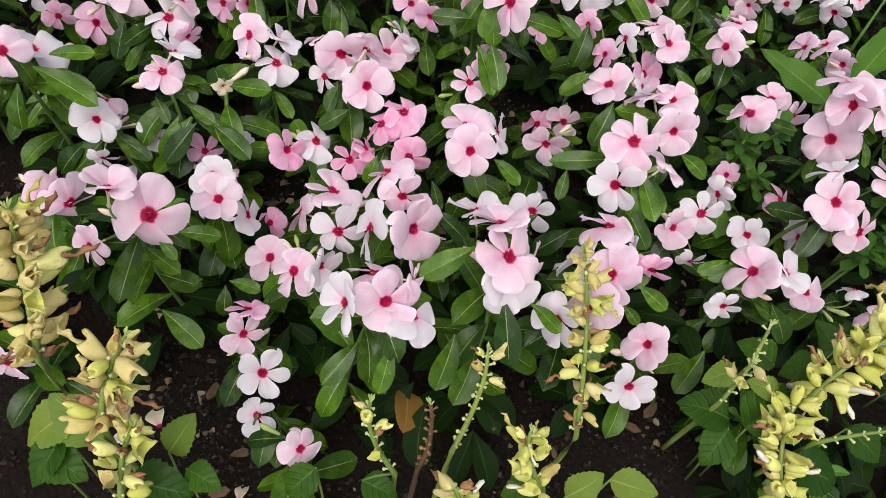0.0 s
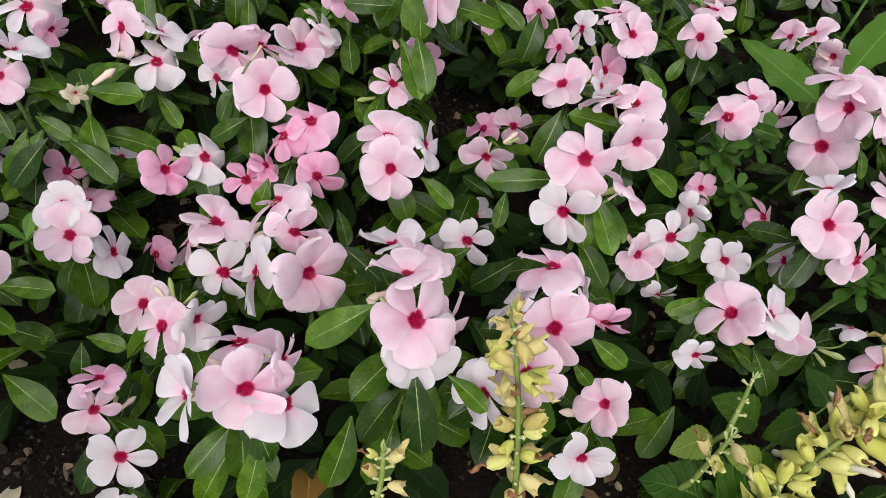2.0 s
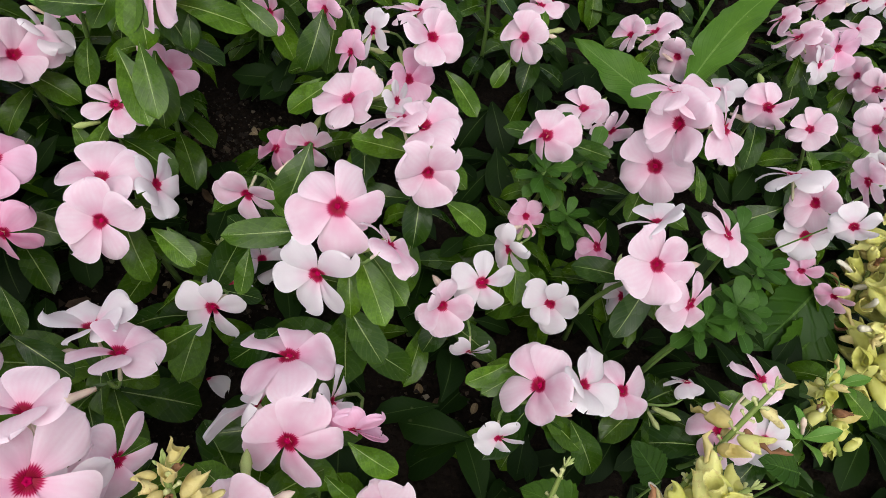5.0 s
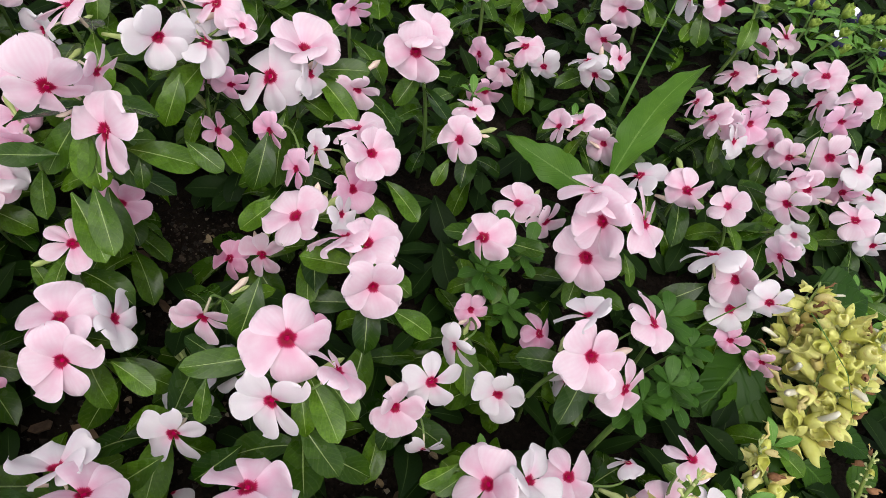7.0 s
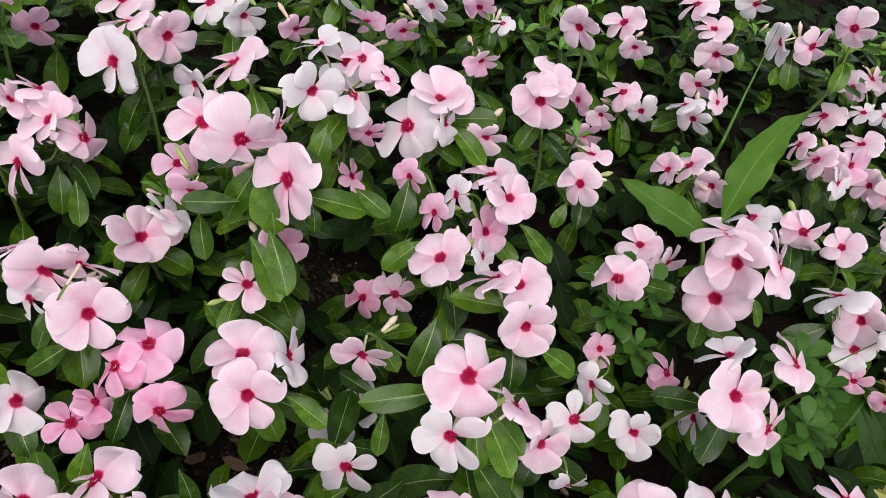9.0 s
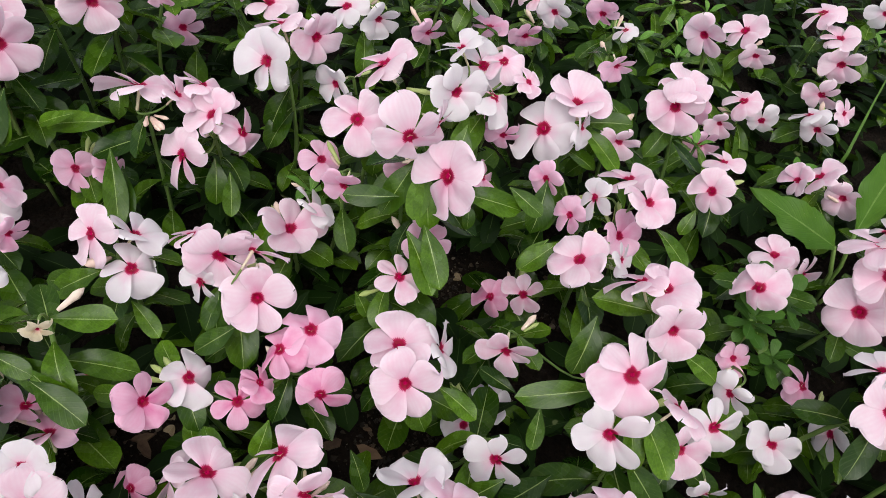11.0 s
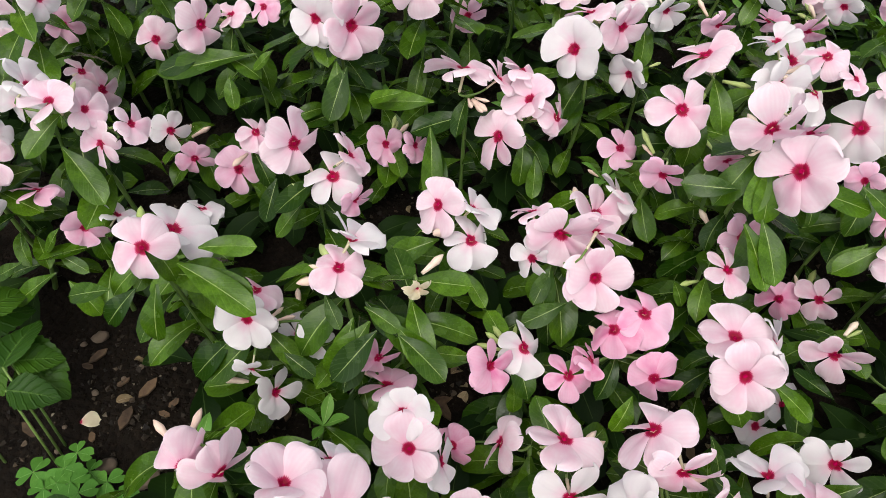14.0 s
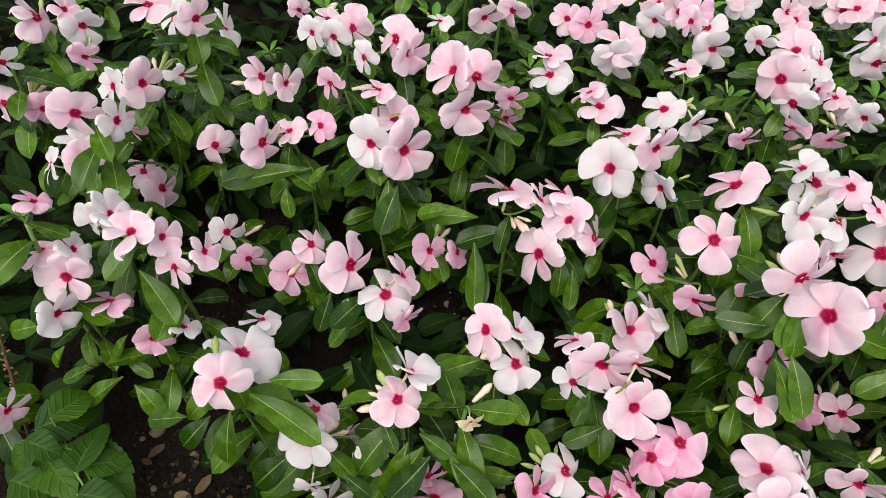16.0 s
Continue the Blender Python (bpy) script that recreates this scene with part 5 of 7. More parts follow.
periwinkle(-0.491, 0.416, 0.107, [(-0.482, 0.413, 0.140, -73, 28, 16, 39, 'p', 18, (10, 96, -4, 92, 0, 110, -6, 98, 0, 100)), (-0.505, 0.421, 0.151, 121, 74, 42, 32, 'p', -14, (6, 102, 0, 100, 0, 100, -6, 98, 0, 108)), (-0.483, 0.427, 0.153, 14, 32, 65, 27, 'w', 12, (-4, 100, -6, 104, 6, 102, 0, 100, 6, 92)), (-0.484, 0.394, 0.122, -12, 2, 65, 35, 'w', 22, (-2, 108, -10, 100, -8, 102, -2, 102, 16, 98)), (-0.463, 0.421, 0.111, 107, 68, 68, 33, 'm', -5, (0, 100, -8, 98, 0, 98, 8, 102, 2, 100))], [(-0.464, 0.426, 0.126, -0.496, 0.411, 0.112), (-0.501, 0.394, 0.102, -0.527, 0.384, 0.092), (-0.484, 0.387, 0.092, -0.490, 0.376, 0.078)])
periwinkle(0.352, 0.653, 0.098, [(0.327, 0.651, 0.107, -172, 21, 63, 33, 'p', 20, (4, 92, 6, 96, -10, 118, 10, 84, 0, 100)), (0.346, 0.655, 0.111, 168, 50, 40, 39, 'p', 7, (-4, 96, 2, 108, 4, 100, 0, 100, 0, 100))])
periwinkle(0.003, 0.350, 0.057, [(0.014, 0.335, 0.113, 128, 60, 38, 34, 'w', 24, (2, 90, 0, 100, -16, 118, 0, 100, -4, 124))])
periwinkle(-0.081, 0.164, 0.051, [(-0.069, 0.154, 0.064, -39, 39, 13, 28, 'p', -10, (6, 90, 0, 98, -2, 102, 0, 108, 0, 100))])
periwinkle(-0.110, 0.194, 0.029, [(-0.107, 0.179, 0.042, 100, -41, 64, 29, 'w', -5, (0, 100, -8, 94, 0, 100, 4, 118, 6, 90), 'n')])
periwinkle(-0.270, 0.189, 0.054, [(-0.266, 0.173, 0.067, -75, 3, 51, 33, 'p')])
periwinkle(0.031, 0.668, 0.151, [(0.037, 0.660, 0.168, -55, 60, 52, 47, 'w', 8, (-2, 100, -4, 110, 4, 106, 4, 94, -2, 104))])
periwinkle(0.136, 0.680, 0.182, [(0.140, 0.661, 0.186, -77, -15, 39, 29, 'm', 18, (-2, 100, 0, 100, 8, 106, 4, 102, -8, 96))])
periwinkle(0.112, 0.566, 0.116, [(0.090, 0.567, 0.139, -132, 8, 26, 27, 'm'), (0.110, 0.546, 0.125, -146, 21, 36, 27, 'm')])
periwinkle(0.286, 0.786, 0.058, [(0.283, 0.761, 0.058, -86, -7, 42, 38, 'm'), (0.275, 0.789, 0.081, -155, 7, 37, 34, 'm')])
periwinkle(0.525, 0.715, 0.096, [(0.530, 0.697, 0.103, -76, 19, 68, 40, 'm', 20, (2, 102, 0, 100, -4, 96, 0, 100, 2, 104))])
periwinkle(0.595, 0.835, 0.045, [(0.586, 0.836, 0.070, 172, 53, 63, 46, 'p')])
periwinkle(-0.238, 0.755, 0.115, [(-0.230, 0.737, 0.119, -66, -7, 60, 35, 'm', 3, (-2, 106, 4, 100, 0, 92, -2, 106, 0, 100))])
periwinkle(-0.014, 0.742, 0.148, [(-0.010, 0.728, 0.154, -74, -23, 37, 30, 'm')])
periwinkle(0.053, 0.805, 0.100, [(0.049, 0.804, 0.127, -168, 75, 55, 38, 'm')])
periwinkle(0.173, 0.813, 0.135, [(0.179, 0.799, 0.148, -176, 67, 59, 27, 'w'), (0.156, 0.812, 0.155, -106, -19, 59, 33, 'm')])
periwinkle(0.406, 0.872, 0.137, [(0.397, 0.873, 0.163, 176, 57, 61, 42, 'p')])
periwinkle(0.460, 0.887, 0.169, [(0.460, 0.872, 0.174, -88, -23, 41, 42, 'w')])
periwinkle(-0.196, 0.564, 0.150, [(-0.201, 0.572, 0.167, 80, 61, 15, 48, 'p', -4, (-2, 120, 0, 100, -6, 92, 0, 100, 6, 98)), (-0.176, 0.571, 0.164, 20, 44, 63, 30, 'p', 16, (0, 100, -2, 88, -4, 108, 2, 108, 0, 100))])
periwinkle(-0.055, 0.539, 0.143, [(-0.077, 0.579, 0.118, -62, 56, 24, 31, 'm', 0, (0, 100, -16, 98, -6, 114, 6, 108, 10, 90)), (-0.052, 0.521, 0.147, -100, -14, 63, 31, 'm')])
periwinkle(-0.016, 0.550, 0.149, [(-0.013, 0.535, 0.158, -78, -12, 44, 28, 'm')])
periwinkle(-0.190, 0.392, 0.139, [(-0.185, 0.377, 0.152, -71, 4, 25, 14, 'd')])
periwinkle(-0.346, 0.380, 0.125, [(-0.338, 0.387, 0.142, 35, 66, 7, 46, 'w', 10, (-6, 86, -12, 98, 0, 100, 6, 112, -2, 104))])
periwinkle(-0.369, 0.676, 0.214, [(-0.375, 0.659, 0.218, -100, 8, 4, 29, 'w', 3, (4, 106, 0, 100, 0, 100, 8, 88, -14, 110)), (-0.359, 0.662, 0.227, -108, 5, 14, 34, 'p', -13, (-2, 98, 0, 114, 0, 100, 0, 100, 2, 88)), (-0.390, 0.651, 0.223, -108, 9, 48, 28, 'w', 9, (4, 94, 0, 100, -4, 116, 6, 98, 0, 100))])
periwinkle(-0.224, 0.696, 0.177, [(-0.221, 0.677, 0.181, -81, -12, 5, 27, 'm', -3, (0, 108, 6, 96, -4, 104, 0, 100, -2, 98))])
periwinkle(-0.698, 0.685, 0.156, [(-0.691, 0.676, 0.169, 21, 35, 41, 48, 'p', -21, (0, 114, 0, 88, 0, 114, 0, 100, -12, 92)), (-0.676, 0.697, 0.169, -8, 47, 8, 32, 'p', 14, (0, 100, -12, 94, -2, 92, 0, 118, 12, 94))])
periwinkle(-0.662, 0.695, 0.162, [(-0.647, 0.682, 0.166, -41, -8, 3, 39, 'w', 14, (16, 100, -8, 96, 16, 104, 0, 100, -16, 120))])
periwinkle(-0.590, 0.711, 0.156, [(-0.588, 0.710, 0.184, -34, 77, 50, 46, 'p')])
periwinkle(-0.535, 0.700, 0.179, [(-0.545, 0.687, 0.191, -126, 36, 6, 36, 'w', -2, (-6, 102, 0, 100, 12, 88, 0, 100, -4, 120))])
periwinkle(-0.510, 0.674, 0.190, [(-0.491, 0.679, 0.195, 16, 14, 39, 40, 'w', 17, (0, 100, 2, 102, 0, 96, 4, 106, 0, 100))])
periwinkle(-0.423, 0.732, 0.193, [(-0.437, 0.727, 0.199, -81, -11, 49, 25, 'p', -7, (0, 100, 0, 100, -6, 92, -2, 112, 8, 82)), (-0.403, 0.714, 0.202, -48, 75, 26, 26, 'p', 5, (0, 100, -2, 102, 0, 100, 4, 94, -4, 96))])
periwinkle(-0.298, 0.717, 0.199, [(-0.298, 0.716, 0.219, -77, 88, 6, 26, 'w', -1, (0, 100, 0, 96, -10, 92, 0, 100, 6, 104), 'n')])
periwinkle(-0.066, 0.793, 0.145, [(-0.072, 0.795, 0.173, 167, 70, 57, 34, 'p')])
periwinkle(0.012, 0.794, 0.207, [(0.016, 0.789, 0.214, -135, 62, 24, 42, 'p', 14, (0, 90, 0, 98, 0, 114, 0, 100, 0, 100)), (0.036, 0.781, 0.212, -37, 37, 34, 34, 'w', 2, (-2, 90, 0, 100, 6, 104, 8, 104, -8, 108)), (-0.020, 0.779, 0.221, -124, -12, 4, 29, 'w', -6, (8, 102, 12, 102, 0, 100, -10, 108, -10, 86))])
periwinkle(0.137, 0.926, 0.156, [(0.126, 0.925, 0.175, 174, 29, 40, 53, 'w', 18, (2, 94, 0, 100, -4, 106, 6, 108, 0, 100)), (0.132, 0.910, 0.160, -85, -14, 52, 48, 'w')])
periwinkle(0.025, 0.644, 0.162, [(0.017, 0.646, 0.188, 165, 59, 7, 38, 'w')])
periwinkle(-0.567, 0.617, 0.118, [(-0.558, 0.599, 0.122, -64, -9, 48, 35, 'm', -2, (-2, 102, 0, 100, 2, 94, 0, 100, 2, 100))])
periwinkle(-0.438, 0.635, 0.174, [(-0.434, 0.634, 0.181, -13, 41, 42, 36, 'p', -10, (14, 108, 0, 98, -2, 92, -16, 90, 2, 118)), (-0.409, 0.627, 0.184, -18, 14, 68, 31, 'p', 18, (0, 104, -2, 96, 0, 100, 8, 84, -6, 118))])
periwinkle(-0.359, 0.639, 0.181, [(-0.366, 0.625, 0.195, -116, 6, 23, 28, 'm')])
periwinkle(-0.312, 0.588, 0.193, [(-0.313, 0.590, 0.221, 118, 82, 34, 28, 'p')])
periwinkle(-0.501, 0.418, 0.181, [(-0.492, 0.423, 0.198, 31, 58, 2, 24, 'm', -2, (16, 106, 0, 98, -8, 114, -10, 80, 4, 96))])
periwinkle(-0.534, 0.347, 0.053, [(-0.514, 0.345, 0.057, -7, -7, 59, 34, 'p', 16, (-10, 94, 0, 100, 0, 100, 6, 92, -2, 98))])
periwinkle(-0.650, 0.588, 0.177, [(-0.642, 0.575, 0.185, -57, -15, 38, 33, 'w')])
periwinkle(-0.608, 0.637, 0.166, [(-0.602, 0.624, 0.172, -62, -22, 33, 31, 'm')])
periwinkle(0.051, 0.441, 0.008, [(0.051, 0.429, 0.016, -70, 45, 20, 32, 'w'), (0.069, 0.447, 0.022, -60, 60, 50, 34, 'w')])
# further back, towards the bed's far side
periwinkle(-0.099, 0.959, 0.145, [(-0.099, 0.949, 0.166, -63, 16, 59, 39, 'p'), (-0.092, 0.966, 0.155, -70, 30, 48, 44, 'p')])
periwinkle(-0.057, 0.956, 0.145, [(-0.057, 0.946, 0.165, -78, 32, 23, 42, 'm'), (-0.074, 0.960, 0.155, -51, 43, 16, 38, 'p')])
periwinkle(0.001, 1.024, 0.145, [(0.001, 1.014, 0.156, -103, 25, 21, 40, 'w'), (-0.009, 1.010, 0.167, -50, 28, 23, 39, 'p')])
periwinkle(0.057, 0.995, 0.145, [(0.057, 0.985, 0.158, -84, 41, 21, 38, 'p'), (0.045, 0.985, 0.166, -55, 15, 43, 37, 'p')])
periwinkle(0.114, 1.036, 0.145, [(0.114, 1.026, 0.161, -90, 26, 61, 43, 'p'), (0.125, 1.017, 0.169, -128, 62, 45, 42, 'p')])
periwinkle(0.155, 1.064, 0.145, [(0.155, 1.054, 0.159, -56, 15, 57, 36, 'p'), (0.166, 1.063, 0.168, -115, 63, 31, 43, 'p')])
periwinkle(-0.171, 0.888, 0.145, [(-0.171, 0.878, 0.161, -71, 21, 47, 40, 'm'), (-0.195, 0.897, 0.154, -87, 47, 46, 38, 'p')])
periwinkle(-0.143, 0.985, 0.145, [(-0.143, 0.975, 0.162, -91, 58, 40, 40, 'p'), (-0.159, 0.967, 0.155, -91, 45, 20, 36, 'p')])
periwinkle(0.092, 1.089, 0.145, [(0.092, 1.079, 0.168, -126, 30, 44, 40, 'w'), (0.090, 1.082, 0.154, -126, 46, 42, 39, 'p')])

for entry in BED:
    grow(*entry)

# ---- non-flowering shoots and the lower leaves that close the bed ----
BARE = ((-0.17, 0.20, 0.055), (-0.11, 0.18, 0.06), (-0.39, 0.29, 0.075), (-0.42, 0.34, 0.04), (-0.29, 0.425, 0.03), (0.04, 0.34, 0.03), (-0.23, 0.39, 0.02), (0.18, 0.2, 0.05))

HOLES = ((-0.022, 0.413, 0.028), (0.023, 0.567, 0.028), (0.004, 0.536, 0.028), (0.001, 0.432, 0.028), (0.014, 0.569, 0.028), (0.199, 0.384, 0.028), (0.048, 0.456, 0.028), (-0.201, 0.212, 0.028), (-0.149, 0.204, 0.028), (-0.172, 0.397, 0.028), (0.088, 0.240, 0.028), (0.172, 0.247, 0.028), (-0.316, 0.337, 0.028), (-0.253, 0.367, 0.028), (0.050, 0.442, 0.028), (-0.172, 0.397, 0.028), (0.117, 0.562, 0.028), (-0.641, 0.704, 0.028), (-0.445, 0.474, 0.028), (-0.378, 0.366, 0.028), (-0.254, 0.555, 0.028), (-0.295, 0.386, 0.028), (0.332, 0.563, 0.028), (0.023, 0.418, 0.028), (-0.484, 0.583, 0.028))


def bare_soil(x, y):
    return y < 0.205 - 0.05 * x or any((x - a) ** 2 + (y - c) ** 2 < d * d for a, c, d in BARE + HOLES) or (x < -0.36 and y < 0.43 + 0.25 * (x + 0.36))


def canopy(x, y):
    """Height of the flowering shoots' tips round (x, y)."""
    total, weight = 0.0, 0.0
    for a, c, z in FLOWERING:
        w = 1.0 / ((x - a) ** 2 + (y - c) ** 2 + 0.0006) ** 2
        total, weight = total + w * z, weight + w
    return total / weight


def gap(x, y):
    return min((x - a) ** 2 + (y - c) ** 2 for a, c, z in TIPS) ** 0.5


FLOWERING = list(TIPS)
fill = random.Random(77)
for attempt in range(2600):
    x, y = (fill.uniform(-0.35, 0.30), fill.uniform(0.86, 1.15)) if attempt < 40 else (fill.uniform(-0.80, 0.82), fill.uniform(0.21, 1.08))
    if bare_soil(x, y) or gap(x, y) < 0.040:
        continue
    z = ground_height(x, y) + max(0.03, (canopy(x, y) - ground_height(x, y)) * fill.uniform(0.40, 0.72))
    TIPS.append((x, y, z))
    grow(x, y, z, [])
    if len(TIPS) - len(FLOWERING) >= 94:
        break


def joined_leaves(name, spots, source, material, label, category):
    """Many leaves joined into one mesh of kind stuff: spots as (matrix) on the source meshes."""
    verts, faces, uvs, at = [], [], [], 0
    data = []
    for me in source:
        co = np.empty(len(me.vertices) * 3)
        me.vertices.foreach_get("co", co)
        uv = np.empty(len(me.loops) * 2)
        me.uv_layers[0].data.foreach_get("uv", uv)
        data.append((co.reshape(-1, 3), np.array([p.vertices[:] for p in me.polygons]), uv))
    for k, m in enumerate(spots):
        co, fc, uv = data[k % len(data)]
        m = np.array(m)
        verts.append(co @ m[:3, :3].T + m[:3, 3])
        faces.append(fc + at)
        uvs.append(uv)
        at += len(co)
    me = bpy.data.meshes.new(name)
    me.from_pydata(np.concatenate(verts).tolist(), [], np.concatenate(faces).tolist())
    me.uv_layers.new(name="UVMap").data.foreach_set("uv", np.concatenate(uvs))
    me.materials.append(material)
    me.polygons.foreach_set("use_smooth", [True] * len(me.polygons))
    return tagged(new(name, me), label, category, kind="stuff")


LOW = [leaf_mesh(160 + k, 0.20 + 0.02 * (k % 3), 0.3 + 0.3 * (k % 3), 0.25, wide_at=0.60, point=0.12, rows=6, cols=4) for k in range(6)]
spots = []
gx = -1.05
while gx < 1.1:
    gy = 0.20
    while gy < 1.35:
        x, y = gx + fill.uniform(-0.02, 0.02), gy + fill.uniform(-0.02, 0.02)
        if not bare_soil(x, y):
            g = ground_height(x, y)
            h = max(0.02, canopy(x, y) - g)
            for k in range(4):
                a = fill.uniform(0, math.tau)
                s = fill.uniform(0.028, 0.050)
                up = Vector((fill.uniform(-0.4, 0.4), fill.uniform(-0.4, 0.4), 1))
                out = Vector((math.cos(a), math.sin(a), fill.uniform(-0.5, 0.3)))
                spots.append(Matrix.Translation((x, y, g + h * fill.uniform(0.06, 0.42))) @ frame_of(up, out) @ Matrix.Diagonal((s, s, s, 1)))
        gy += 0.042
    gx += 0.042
# real lower leaves, in the leaf colour darkened to stand for shade
joined_leaves("lower_foliage", spots, LOW, SHADE_LEAF, "lower leaves of the periwinkle bed, coloured dark for shade", "foliage")


# ---- faded sage ----
def calyx_mesh(seed, material, gape, wilt=0.0, flare=0.0):
    """A papery ribbed bell, cleft at the sides into two broad ruffled lips."""
    r = random.Random(seed)
    prof = [(0.06, 0.0), (0.15, 0.09), (0.235, 0.25), (0.285, 0.43), (0.30, 0.60), (0.285 + 0.03 * flare, 0.76), (0.24 + 0.11 * flare, 0.89), (0.15 + 0.25 * flare, 0.98)]
    bm = bmesh.new()
    sides, rings = 16, []
    p1, p2 = r.uniform(0, 6.28), r.uniform(0, 6.28)
    for k, (rad, z) in enumerate(prof):
        ring = []
        for s in range(sides):
            a = s * math.tau / sides
            q = max(0.0, z - 0.40) / 0.56
            cleft = 1 - ((0.17 + 0.12 * flare) * abs(math.sin(a)) ** 2.0) * q
            ruffle = (0.05 + 0.10 * wilt) * q * (math.sin(3 * a + p1) + 0.7 * math.sin(5 * a + p2)) + 0.05 * (s % 2) * (k > 0)
            rr = rad * (1 + ruffle)
            x = rr * math.cos(a) * (1 + gape * q * (0.5 + 0.5 * math.cos(a)))
            y = rr * math.sin(a) * (0.92 - 0.25 * wilt * q)
            tip = 0.10 * q * max(0.0, math.cos(a)) ** 3 - 0.08 * q * math.exp(-((a - math.pi) * 4) ** 2)
            ring.append(bm.verts.new((x + (0.08 + 0.12 * wilt) * z * z, y, z * cleft + tip)))
        rings.append(ring)
    for r0, r1 in zip(rings, rings[1:]):
        for s in range(sides):
            bm.faces.new((r0[s], r0[(s + 1) % sides], r1[(s + 1) % sides], r1[s]))
    inner = [bm.verts.new((v.co.x * 0.86 + 0.01, v.co.y * 0.86, v.co.z - 0.04)) for v in rings[-1]]
    deep = [bm.verts.new((v.co.x * 0.6, v.co.y * 0.6, 0.34)) for v in rings[-1]]
    for s in range(sides):
        t = (s + 1) % sides
        bm.faces.new((rings[-1][s], rings[-1][t], inner[t], inner[s]))
        bm.faces.new((inner[s], inner[t], deep[t], deep[s]))
    bm.faces.new(deep)
    bm.faces.new(rings[0][::-1])
    return mesh_of("calyx", bm, material)


CALYX_FRESH = [calyx_mesh(k, CALYX, 0.07 * k, 0.25 + 0.35 * (k % 3), (0.0, 0.7, 1.0)[k % 3]) for k in range(7)]
CALYX_TAN = [calyx_mesh(10 + k, CALYX_DRY, 0.08 * k, 1.1, (0.3, 0.9)[k % 2]) for k in range(4)]
CALYX_DEAD = [calyx_mesh(20 + k, CALYX_BROWN, 0.2 * k, 1.7) for k in range(2)]
NUB = mesh_of("nub", lathe([(0.16, 0), (0.13, 0.3), (0.14, 0.65), (0.24, 0.85), (0.10, 1.0)], 6, 0.1, 0.1, 3), PEG)
TUBELET = mesh_of("corolla", tube([(0, 0, 0), (0.03, 0.02, 0.35), (0.08, 0.0, 0.72), (0.18, -0.04, 0.98), (0.30, -0.05, 1.10), (0.36, -0.02, 1.12)], [0.08, 0.11, 0.14, 0.15, 0.10, 0.03], 8), CREAM)
SHRIVEL = mesh_of("corolla", tube([(0, 0, 0), (0.06, 0.05, 0.3), (0.02, -0.06, 0.58), (0.16, 0.04, 0.82), (0.10, 0.10, 1.05), (0.24, 0.02, 1.2)], [0.05, 0.10, 0.06, 0.12, 0.07, 0.02], 7), CALYX_BROWN)
SAGE_WORDS = {
    "full": "faded sage spike crowded with yellow-green calyces",
    "mixed": "half-withered sage spike of yellow, tan and brown calyces",
    "old": "fading sage spike crowded with amber-yellow calyces",
    "tan": "withering sage spike with a few tan and cream calyces",
    "sparse": "bare green sage spike with tiny calyx stubs",
    "dry": "dead brown sage spike with withered stubs",
}


